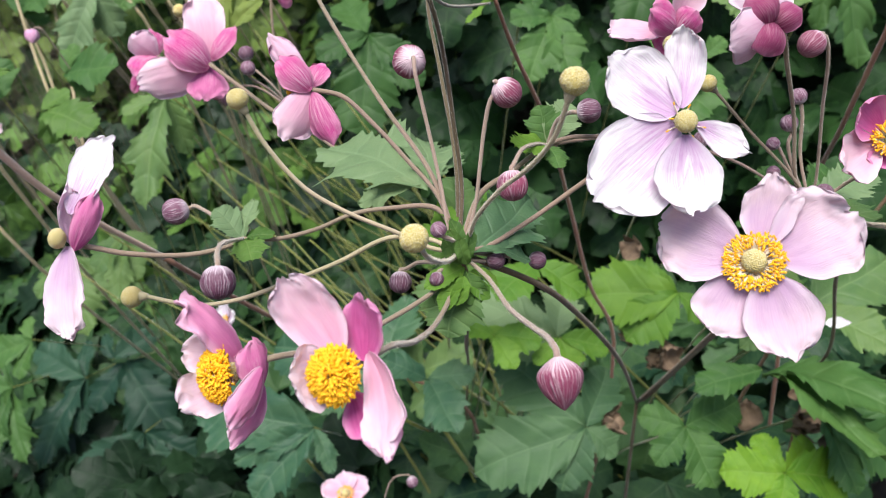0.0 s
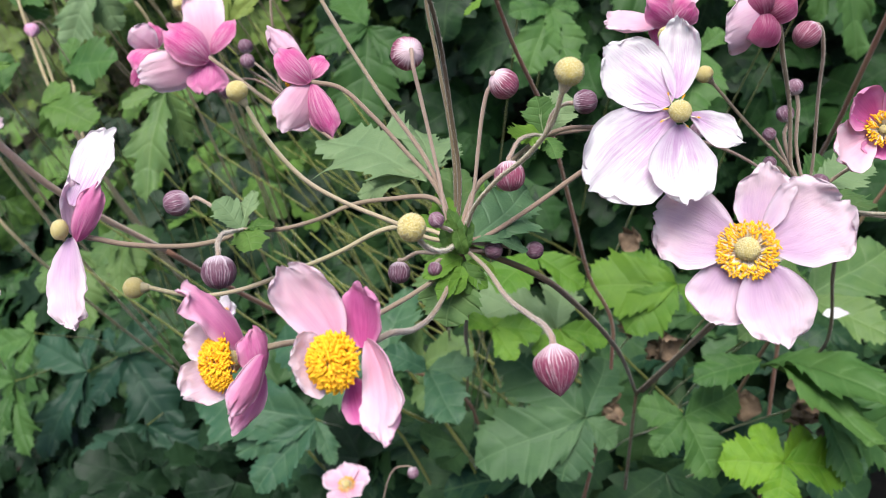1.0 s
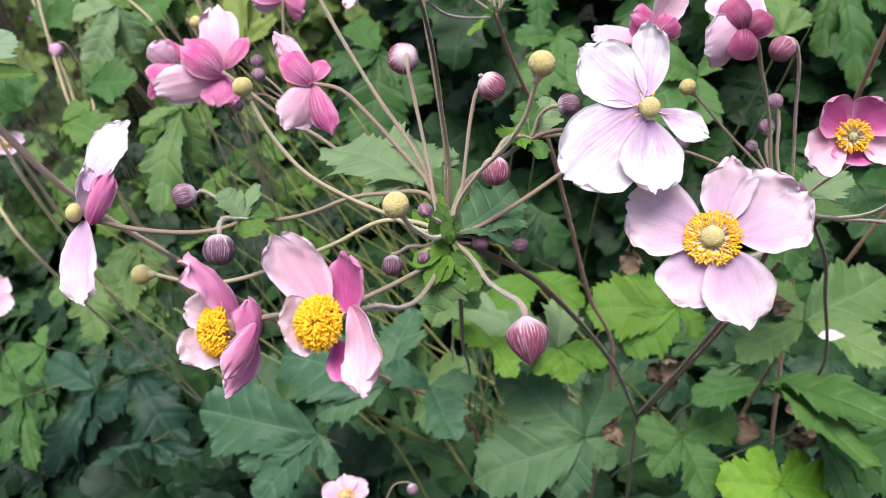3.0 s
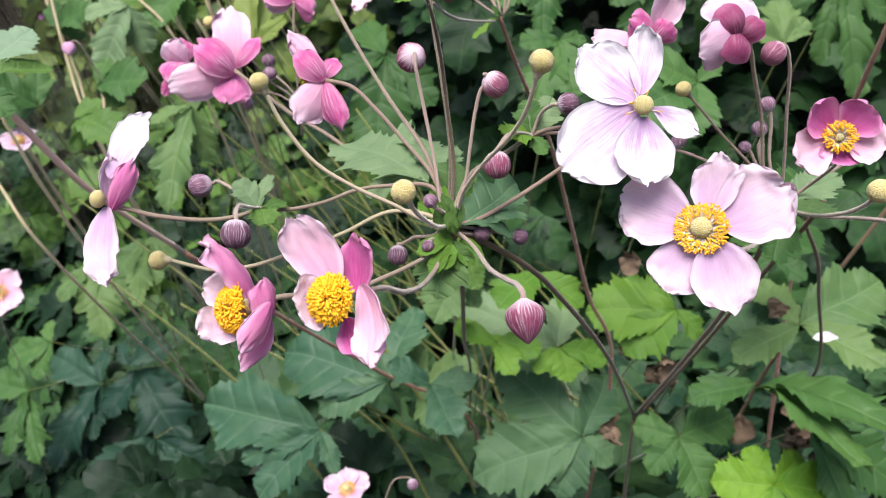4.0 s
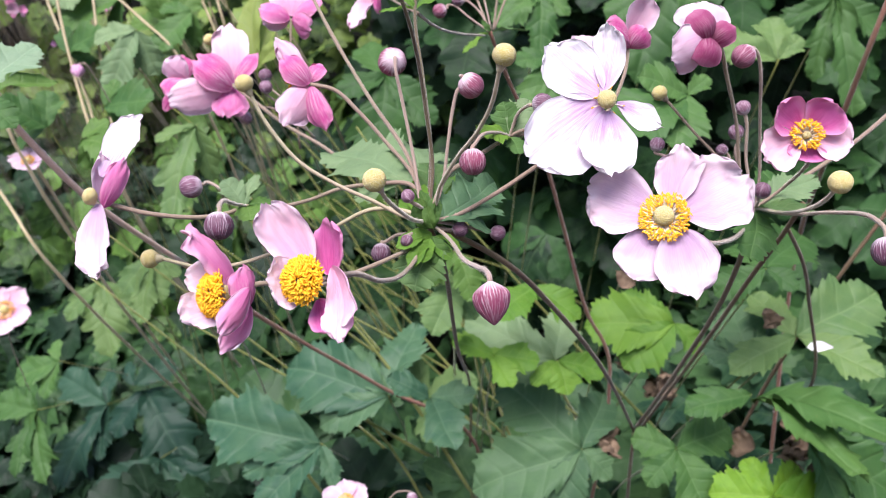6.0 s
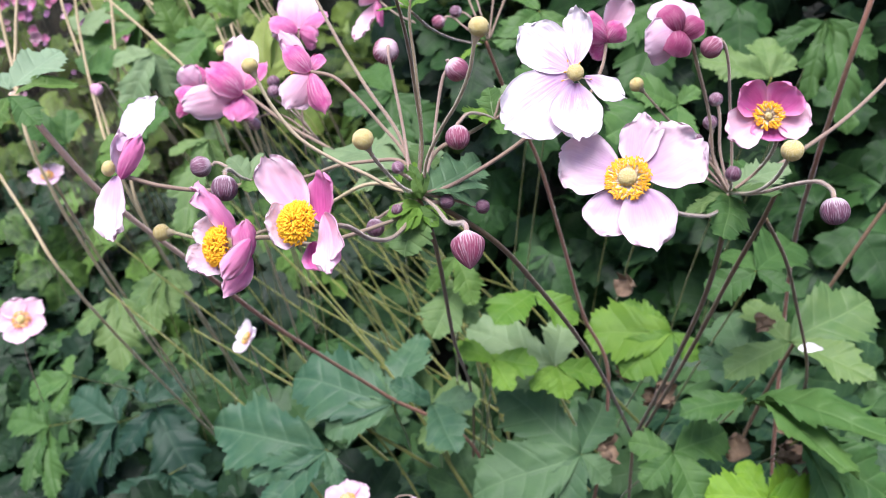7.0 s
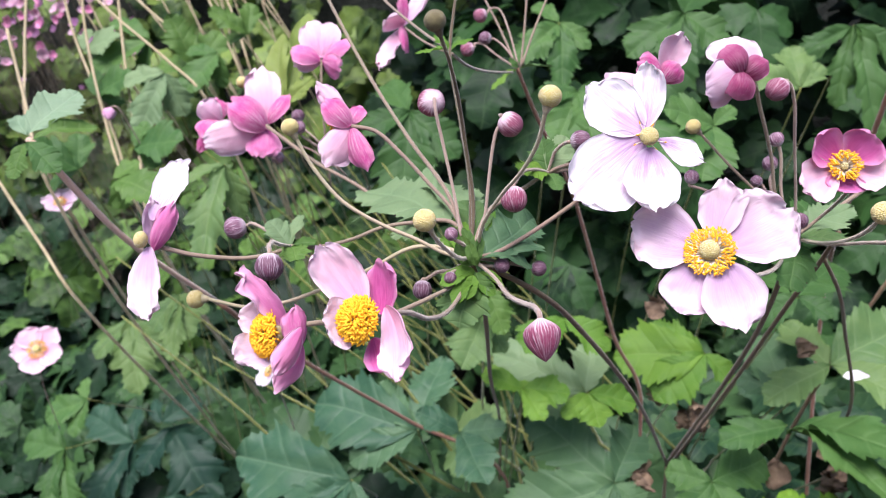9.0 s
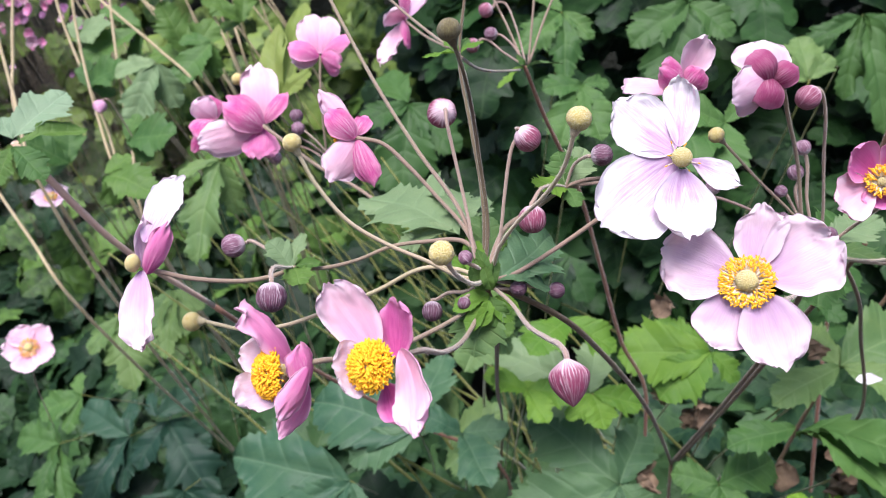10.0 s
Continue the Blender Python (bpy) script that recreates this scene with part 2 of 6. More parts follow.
# LEAF_MASS and LEAF_SHRUB start near black: shade between leaves put into colour.
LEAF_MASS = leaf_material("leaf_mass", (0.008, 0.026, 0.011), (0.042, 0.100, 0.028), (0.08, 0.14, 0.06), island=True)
LEAF_BED = leaf_material("leaf_bed", (0.011, 0.038, 0.022), (0.052, 0.112, 0.037), (0.10, 0.17, 0.07), 0.38)
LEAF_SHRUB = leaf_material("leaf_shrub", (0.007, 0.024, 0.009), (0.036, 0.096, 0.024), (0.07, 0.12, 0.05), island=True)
# Shaded copy of the shrub leaf: near-black tones put deep shade into colour.
LEAF_DEEP_SHADE = leaf_material("leaf_deep_shade", (0.006, 0.018, 0.008), (0.018, 0.046, 0.018), (0.03, 0.06, 0.03), island=True)
# Low tones darkened to put the shady gaps of the slope into leaf colour.
LEAF_BANK = leaf_material("leaf_bank", (0.008, 0.026, 0.009), (0.120, 0.225, 0.044), (0.14, 0.23, 0.08), island=True)
LEAF_FAR = leaf_material("leaf_far", (0.012, 0.036, 0.010), (0.160, 0.235, 0.046), (0.16, 0.22, 0.08), island=True)


def plain_material(name, a, c, scale, rough, bump_scale=None, strength=0.5, dist=0.001):
    m, t, b = nodes_of(name)
    co = t.nodes.new("ShaderNodeTexCoord").outputs["Object"]
    n = noise_node(t, co, scale, 4.0, 0.6)
    link(t, mix_node(t, ramp_node(t, n, (0.32, 0.0), (0.68, 1.0)), a, c), b.inputs["Base Color"])
    b.inputs["Roughness"].default_value = rough
    bump(t, b, noise_node(t, co, bump_scale or scale * 3, 4.0, 0.7), strength, dist)
    return m


def seed_material(name, top, gap):
    m, t, b = nodes_of(name)
    co = t.nodes.new("ShaderNodeTexCoord").outputs["Object"]
    cell = t.nodes.new("ShaderNodeTexVoronoi")
    cell.inputs["Scale"].default_value = 9.5
    link(t, co, cell.inputs["Vector"])
    fleck = noise_node(t, co, 30.0, 3.0, 0.7)
    d = math_node(t, "ADD", cell.outputs["Distance"], math_node(t, "MULTIPLY", math_node(t, "SUBTRACT", fleck, 0.5), 0.5))
    link(t, ramp_node(t, d, (0.15, top), (0.62, gap)), b.inputs["Base Color"])
    b.inputs["Roughness"].default_value = 0.75
    b.inputs["Sheen Weight"].default_value = 0.3
    bump(t, b, math_node(t, "SUBTRACT", 1.0, d), 0.8, 0.0008)
    return m


SEED_YELLOW = seed_material("seed_yellow", (0.90, 0.80, 0.48), (0.64, 0.48, 0.12))
SEED_OLIVE = seed_material("seed_olive", (0.320, 0.264, 0.080), (0.112, 0.080, 0.024))
ANTHER = plain_material("anther_orange", (0.94, 0.43, 0.006), (0.96, 0.56, 0.014), 700.0, 0.55)
FILAMENT = plain_material("filament_cream", (0.88, 0.78, 0.58), (0.86, 0.66, 0.58), 500.0, 0.6)
HAIR = plain_material("plant_hair", (0.62, 0.52, 0.45), (0.70, 0.62, 0.52), 300.0, 0.7)
DRY = plain_material("dry_leaf", (0.09, 0.055, 0.034), (0.28, 0.19, 0.12), 60.0, 0.8)
SOIL = plain_material("soil", (0.021, 0.016, 0.011), (0.045, 0.033, 0.023), 18.0, 0.95, 90.0, 1.0, 0.01)
# Near-black: the shade inside the hedge is put into this colour.
SHADE = plain_material("hedge_shade", (0.005, 0.007, 0.004), (0.010, 0.013, 0.007), 9.0, 0.95, 30.0, 1.0, 0.03)



# ---- shapes ----
ORIGIN = {}


def unit(v):
    v = np.asarray(v, float)
    return v / max(np.linalg.norm(v), 1e-9)


def mesh_from(name, verts, faces, mats, uv=None, slots=None):
    me = bpy.data.meshes.new(name)
    me.from_pydata([tuple(map(float, v)) for v in verts], [], faces)
    for m in mats:
        me.materials.append(m)
    if uv is not None:
        layer = me.uv_layers.new(name="UVMap")
        idx = np.empty(len(me.loops), dtype=np.int64)
        me.loops.foreach_get("vertex_index", idx)
        layer.data.foreach_set("uv", np.asarray(uv, dtype=np.float32)[idx].ravel())
    if slots is not None:
        me.polygons.foreach_set("material_index", np.asarray(slots, dtype=np.int32))
    me.polygons.foreach_set("use_smooth", np.ones(len(me.polygons), dtype=bool))
    me.update()
    return me


def thing(name, at, label, category, group="", kind=""):
    ob = new(name)
    ob.location = at
    ob.empty_display_size = 0.01
    ORIGIN[ob] = np.asarray(at, float)
    return tagged(ob, label, category, group, kind)


def part(name, parent, verts, faces, mats, uv=None, slots=None, label=""):
    """A mesh, given in world places, as a part of a thing or of a part."""
    o = ORIGIN[parent]
    ob = new(name, mesh_from(name, np.asarray(verts, float) - o, faces, mats, uv, slots))
    ob.parent = parent
    ORIGIN[ob] = o
    return tagged(ob, label)


def placed(name, parent, me, m, label=""):
    """A shared mesh, at the world pose m, as a part."""
    ob = new(name, me)
    ob.parent = parent
    ob.matrix_basis = Matrix.Translation(Vector(-ORIGIN[parent])) @ m
    ORIGIN[ob] = ORIGIN[parent]
    return tagged(ob, label)


def spline(points, steps=6):
    """A smooth line through the points, with no loops where they lie unevenly."""
    p = np.asarray(points, float)
    keep = [0] + [i for i in range(1, len(p)) if np.linalg.norm(p[i] - p[i - 1]) > 1e-5]
    p = p[keep]
    q = np.vstack([2 * p[0] - p[1], p, 2 * p[-1] - p[-2]])
    k = np.r_[0, np.cumsum(np.sqrt(np.linalg.norm(np.diff(q, axis=0), axis=1)))]
    out = []
    for i in range(1, len(q) - 2):
        for t in np.linspace(k[i], k[i + 1], steps, endpoint=False):
            a = [((k[j + 1] - t) * q[j] + (t - k[j]) * q[j + 1]) / (k[j + 1] - k[j]) for j in (i - 1, i, i + 1)]
            b = [((k[j + 2] - t) * a[n] + (t - k[j]) * a[n + 1]) / (k[j + 2] - k[j]) for n, j in ((0, i - 1), (1, i))]
            out.append(((k[i + 1] - t) * b[0] + (t - k[i]) * b[1]) / (k[i + 1] - k[i]))
    return np.vstack([out, p[-1]])


def tube(points, r0, r1, sides=8, steps=6, wobble=0.06):
    line = spline(points, steps)
    n = len(line)
    tang = np.gradient(line, axis=0)
    side = unit(np.cross(tang[0], (0.31, 0.2, 0.93)))
    verts, uv = [], []
    run = 0.0
    for i in range(n):
        d = unit(tang[i])
        side = unit(side - d * (side @ d))
        up = np.cross(d, side)
        if i:
            run += np.linalg.norm(line[i] - line[i - 1])
        r = (r0 + (r1 - r0) * i / (n - 1)) * (1 + wobble * noise.noise(Vector(line[i] * 90)))
        for k in range(sides):
            a = 2 * math.pi * k / sides
            verts.append(line[i] + r * (math.cos(a) * side + math.sin(a) * up))
            uv.append((k / sides, run * 10))
    faces = [(i * sides + k, i * sides + (k + 1) % sides, (i + 1) * sides + (k + 1) % sides, (i + 1) * sides + k) for i in range(n - 1) for k in range(sides)]
    faces.append(tuple(reversed(range(sides))))
    faces.append(tuple(range((n - 1) * sides, n * sides)))
    return verts, faces, uv


def fuzz(parent, points, r0, r1):
    """Fine pale hairs on a stalk near the path."""
    line = spline(points, 8)
    if line[:, 1].mean() > 0.42:
        return
    rng = np.random.default_rng(len(points) * 7 + int(r0 * 1e6))
    seg = np.linalg.norm(np.diff(line, axis=0), axis=1)
    run = np.r_[0, np.cumsum(seg)]
    n = int(run[-1] / 0.00011)
    at = rng.uniform(0, run[-1], n)
    p = np.stack([np.interp(at, run, line[:, k]) for k in range(3)], 1)
    d = np.stack([np.interp(at, run, np.gradient(line[:, k], run)) for k in range(3)], 1)
    d /= np.linalg.norm(d, axis=1)[:, None]
    out = np.cross(d, rng.normal(size=(n, 3)))
    out /= np.linalg.norm(out, axis=1)[:, None]
    r = (r0 + (r1 - r0) * at / run[-1])[:, None]
    foot = p + out * r * 0.9
    tip = foot + (out + d * rng.uniform(-0.3, 0.6, (n, 1)) + rng.normal(0, 0.25, (n, 3))) * rng.uniform(0.0003, 0.0007, (n, 1))
    side = np.cross(out, d) * 0.000036
    verts = np.stack([foot - side, foot + side, tip], 1).reshape(-1, 3)
    part("hair_fuzz", parent, verts, [(3 * i, 3 * i + 1, 3 * i + 2) for i in range(n)], [HAIR], None, None, "fine pale hairs")


def stalk(parent, points, r0, r1, mat, name="stalk", label=""):
    v, f, uv = tube(points, r0 * 0.70, r1 * 0.74)
    ob = part(name, parent, v, f, [mat], uv, None, label)
    if name == "stalk":
        fuzz(ob, points, r0 * 0.70, r1 * 0.74)
    return ob


def stem(points, r0, r1, mat, label, name="plant_stem", category="stem", group="stems"):
    """A stem on its own; the first point is its foot."""
    ob = thing(name, points[0], label, category, group)
    v, f, uv = tube(points, r0 * 0.74, r1 * 0.74, 10, 8, 0.12)
    fuzz(part("stem", ob, v, f, [mat], uv), points, r0 * 0.72, r1 * 0.74)
    return ob


def petal(parent, base, tip, normal, width, front, back, belly=0.10, cup=0.25, curl=0.0, blunt=4.0, lean=0.0, ruffle=0.05, seed=0, waist=0.6, twist=0.0, point=0.0, ragged=1.0, name="petal"):
    """A tepal with a crinkled, notched edge: the front faces along normal, and the belly bulges away from it."""
    rng = random.Random(seed * 7 + 13)
    base, tip = np.asarray(base, float), np.asarray(tip, float)
    a = tip - base
    length = np.linalg.norm(a)
    s = unit(np.cross(a, normal))
    n = unit(np.cross(s, a))
    nu, nv = 26, 22
    width *= 1.2
    o = rng.random() * 50
    end = max(0.10, min(0.42, 0.18 + 0.03 * blunt) - point)
    sharp = 1.7 + 0.16 * blunt - 3 * point
    um = rng.uniform(0.58, 0.68)
    skew = rng.uniform(-0.08, 0.08)

    def wave(x, y, shift):
        return noise.noise(Vector((o + shift, x, y)))

    top, bot, uv = [], [], []
    for u in 1 - (1 - np.linspace(0, 1, nu + 1)) ** 1.5:
        if u < um:
            w = 0.11 + 0.89 * math.sin(math.pi / 2 * u / um) ** (waist * 1.7)
        else:
            w = end + (1 - end) * math.sqrt(max(0.0, 1 - ((u - um) / (1 - um)) ** sharp))
        for k in range(nv + 1):
            v = 2 * k / nv - 1
            side = math.copysign(1, v)
            edge = abs(v) ** 3
            reach = 1 - 0.10 * v * v - point * abs(v - skew * 2) ** 0.9
            reach *= 1 + ragged * (0.10 * wave(v * 2.0, 0.0, 31) + 0.035 * wave(v * 6.0, 4.0, 33)) - 0.05 * ragged * max(0.0, wave(v * 4.5, 9.0, 35) - 0.12)
            half = w * width / 2 * (1 + side * skew + ragged * u * (0.16 * wave(u * 3.0, 5.0 * side, 37) + 0.05 * wave(u * 9.0, 7.0 * side, 39)))
            z = -belly * length * 4 * u * (1 - u) + cup * half * v * v * (1 - 0.6 * u ** 4) + curl * length * u ** 3
            z += ruffle * width * 1.7 * (edge * u + u ** 4 * 0.8) * wave(u * 4.5, v * 2.6, 41)
            z += ruffle * width * 0.7 * (edge * u + u ** 6) * wave(u * 11.0, v * 8.0, 43)
            z += 0.012 * width * (0.3 + 0.7 * u) * wave(v * 5.5, u * 1.4, 45) + 0.008 * width * wave(v * 15.0, u * 2.0, 47)
            z -= 0.022 * width * math.exp(-(v / 0.12) ** 2) * (1 - u)
            th = twist * u
            off = half * v
            p = base + a * (u * reach) + s * (off * math.cos(th) - z * math.sin(th) + lean * length * u * u) + n * (z * math.cos(th) + off * math.sin(th))
            top.append(p)
            bot.append(p - n * (0.0002 + 0.0003 * (1 - u)))
            uv.append((v / 2 + 0.5, u))
    c = nv + 1
    m = len(top)
    faces, slots = [], []
    for i in range(nu):
        for k in range(nv):
            q = (i * c + k, i * c + k + 1, (i + 1) * c + k + 1, (i + 1) * c + k)
            faces += [q, tuple(m + j for j in reversed(q))]
            slots += [0, 1]
    rim = [i * c for i in range(nu + 1)] + [nu * c + k for k in range(1, nv + 1)] + [i * c + nv for i in range(nu - 1, -1, -1)] + [k for k in range(nv - 1, 0, -1)]
    for i, j in zip(rim, rim[1:] + rim[:1]):
        faces.append((i, m + i, m + j, j))
        slots.append(1)
    return part(name, parent, top + bot, faces, [front, back], uv + uv, slots)


def ball_mesh(name, mat, bumps=300, rows=48, cols=72, depth=0.13):
    """A round head of many small seeds, one unit in radius."""
    i = np.arange(bumps) + 0.5
    ph, th = np.arccos(1 - 2 * i / bumps), math.pi * (1 + 5 ** 0.5) * i
    seeds = np.stack([np.cos(th) * np.sin(ph), np.sin(th) * np.sin(ph), np.cos(ph)], 1)
    verts, uv = [], []
    for r in range(rows + 1):
        for c in range(cols):
            a, b = math.pi * r / rows, 2 * math.pi * c / cols
            d = np.array((math.cos(b) * math.sin(a), math.sin(b) * math.sin(a), math.cos(a)))
            near = np.sqrt(((seeds - d) ** 2).sum(1).min()) * math.sqrt(bumps) / 3.5
            verts.append(d * (1 - depth * min(near * 1.6, 1.0) ** 2 + 0.03 * noise.noise(Vector(d * 2))))
            uv.append((c / cols, r / rows))
    faces = [(r * cols + c, (r + 1) * cols + c, (r + 1) * cols + (c + 1) % cols, r * cols + (c + 1) % cols) for r in range(rows) for c in range(cols)]
    return mesh_from(name, verts, faces, [mat], uv)


SEED_BALL = ball_mesh("seed_ball", SEED_YELLOW)
SEED_BALL_OLIVE = ball_mesh("seed_ball_olive", SEED_OLIVE)


def frame_of(at, axis, scale):
    """A pose at a place, z along axis."""
    turn = Vector(axis).to_track_quat("Z", "Y").to_matrix().to_4x4()
    return Matrix.Translation(Vector(at)) @ turn @ Matrix.Diagonal((*scale, 1))


def seed_head(at, radius, points, r=0.0011, mat=None, olive=False, label="round yellow-green anemone seed head on a fuzzy stalk"):
    """points: the stalk from its foot to the head."""
    ob = thing("seed_head", points[0], label, "seed head", "anemone seed heads")
    axis = unit(np.asarray(at) - np.asarray(points[-1])) if np.linalg.norm(np.asarray(at) - np.asarray(points[-1])) > 1e-4 else (0, 0, 1)
    placed("seed_ball", ob, SEED_BALL_OLIVE if olive else SEED_BALL, frame_of(at, axis, (radius, radius, radius * 0.95)))
    foot = np.asarray(at) - axis * radius * 0.8
    own = stalk(ob, [*points, foot], r, r * 0.9, mat or STEM_FUZZY)
    # a small collar where the stalk widens under the head
    v, f, uv = tube([foot - axis * radius * 0.6, foot - axis * radius * 0.2, foot + axis * radius * 0.12], r * 0.95, radius * 0.55, 12, 4)
    part("collar", own, v, f, [mat or STEM_PALE], uv)
    return ob


def bud_mesh(name, mat, drop):
    """A closed bud, one unit in radius, z from the stalk to the tip. drop: 0 is round, 1 like a falling drop."""
    rows, cols = 18, 40
    verts, uv = [], []
    for r in range(rows + 1):
        s = r / rows
        z = -1 + 2 * s
        wide = math.sqrt(max(1 - z * z, 0))
        if drop:
            wide = (math.sin(math.pi * min(s * 1.35, 0.5)) if s < 0.37 else (math.cos((s - 0.37) / 0.63 * math.pi / 2) ** 0.85))
            z = z * 1.18 + 0.16
        for c in range(cols):
            a = 2 * math.pi * c / cols
            seam = abs(math.cos(2.5 * (a + 0.7 * s)))
            w = wide * (1 - 0.07 * (1 - seam) ** 4 + 0.03 * noise.noise(Vector((a, z * 2, 1.0))))
            w *= 1 + 0.012 * math.sin(a * 23)
            verts.append((math.cos(a) * w, math.sin(a) * w, z))
            uv.append((c / cols, s))
    faces = [(r * cols + c, r * cols + (c + 1) % cols, (r + 1) * cols + (c + 1) % cols, (r + 1) * cols + c) for r in range(rows) for c in range(cols)]
    me = mesh_from(name, verts, faces, [mat], uv)
    return me


BUDS = {(k, d): bud_mesh("bud_body", m, d) for k, m in (("plum", BUD_PLUM), ("wine", BUD_WINE), ("grey", BUD_GREY), ("pink", BUD_PINK)) for d in (0, 1)}


def bud(at, radius, axis, points, kind="plum", drop=0, r=0.0009, mat=None, label="closed plum-purple anemone bud with silky pale streaks"):
    """axis: from the stalk to the bud's tip. points: the stalk from its foot to the bud."""
    ob = thing("flower_bud", points[0], label, "flower bud", "anemone buds")
    axis = unit(axis)
    b = placed("bud", ob, BUDS[kind, drop], frame_of(at, axis, (radius, radius, radius)))
    foot = np.asarray(at) - axis * radius * 0.9
    stalk(ob, [*points, foot - axis * radius * 0.25, foot], r, r * 1.2, mat or STEM_BUD)
    return ob


def grains(centres, dirs, length, width):
    """Many small rounded grains in one mesh."""
    verts, faces = [], []
    for p, d in zip(centres, dirs):
        d = unit(d)
        s = unit(np.cross(d, (0.3, 0.5, 0.8)))
        t = np.cross(d, s)
        o = len(verts)
        for z, w in ((-0.5, 0.35), (-0.3, 0.9), (0.2, 1.0), (0.5, 0.45)):
            for k in range(5):
                a = 2 * math.pi * k / 5
                verts.append(p + d * z * length + (s * math.cos(a) + t * math.sin(a)) * w * width / 2)
        for i in range(3):
            for k in range(5):
                faces.append((o + i * 5 + k, o + i * 5 + (k + 1) % 5, o + i * 5 + 5 + (k + 1) % 5, o + i * 5 + 5 + k))
        faces.append(tuple(o + 15 + k for k in range(5)))
        faces.append(tuple(o + 4 - k for k in range(5)))
    return verts, faces


def stamens(parent, at, axis, inner, outer, count, high, seed=1, grain=0.0016):
    """A wreath of stamens round the heart of a flower."""
    rng = random.Random(seed)
    at, axis = np.asarray(at, float), unit(axis)
    s = unit(np.cross(axis, (0.2, 0.4, 0.9)))
    t = np.cross(axis, s)
    tips, dirs, fv, ff = [], [], [], []
    for i in range(count):
        a = i * 2.39996 + rng.uniform(-0.25, 0.25)
        q = math.sqrt((i + 0.5) / count)
        r = inner + (outer - inner) * q + rng.uniform(-0.06, 0.06) * outer
        out = s * math.cos(a) + t * math.sin(a)
        h = high * math.sqrt(max(1 - (0.85 * r / outer) ** 2, 0.05)) * rng.uniform(0.85, 1.12)
        p = at + out * r + axis * h
        tips.append(p)
        dirs.append(out * rng.uniform(0.3, 1.0) + axis * rng.uniform(0.2, 1.0) + np.array([rng.uniform(-0.5, 0.5) for _ in range(3)]))
        foot = at + out * inner * 0.75
        w = 0.00022
        o = len(fv)
        side = unit(np.cross(p - foot, out + axis * 0.3 + 0.01)) * w
        lift = unit(np.cross(side, p - foot)) * w
        fv += [foot + side, foot + lift, foot - side - lift, p + side, p + lift, p - side - lift]
        ff += [(o, o + 1, o + 4, o + 3), (o + 1, o + 2, o + 5, o + 4), (o + 2, o, o + 3, o + 5)]
    v, f = grains(tips, dirs, grain * 1.2, grain * 0.42)
    wreath = part("stamen_wreath", parent, v, f, [ANTHER], label="orange-yellow anthers")
    part("filament_ring", wreath, fv, ff, [FILAMENT], label="cream filaments")


def flower(at, label, points, r=0.0011, mat=None, group="anemone flowers"):
    """at: the flower's heart. points: the stalk from its foot to the heart."""
    ob = thing("anemone_flower", points[0], label, "flower", group)
    stalk(ob, [*points, at], r, r * 1.1, mat or STEM_FUZZY)
    return ob


def heart(parent, at, axis, radius):
    return placed("pistil", parent, SEED_BALL, frame_of(at, axis, (radius, radius, radius * 0.8)), "yellow-green domed pistil")


def small_flower(at, axis, size, points, label, front=None, back=None, petals=5, open_up=0.25, seed=1, turn=0.0, group="anemone flowers", r=0.0009, mat=None, centre=True):
    """A whole flower of alike petals round axis."""
    ob = flower(at, label, points, r, mat, group)
    axis = unit(axis)
    rng = random.Random(seed)
    s = unit(np.cross(axis, (0.15, 0.3, 0.94)))
    t = np.cross(axis, s)
    at = np.asarray(at, float)
    for i in range(petals):
        a = turn + 2 * math.pi * i / petals + rng.uniform(-0.16, 0.16)
        out = s * math.cos(a) + t * math.sin(a)
        up = open_up + rng.uniform(-0.15, 0.15)
        reach = size * rng.uniform(0.88, 1.08)
        petal(ob, at + out * size * 0.06, at + (out * math.cos(up) + axis * math.sin(up)) * reach, axis * math.cos(up) - out * math.sin(up), size * rng.uniform(0.7, 0.88), front or PETAL_BLUSH, back or PETAL_PINK_BACK, 0.10, 0.3, 0.0, 4.5, 0, 0.06, seed * 11 + i)
    if centre:
        heart(ob, at + axis * size * 0.10, axis, size * 0.15)
        stamens(ob, at, axis, size * 0.15, size * 0.34, 130, size * 0.15, seed, size * 0.06)
    return ob


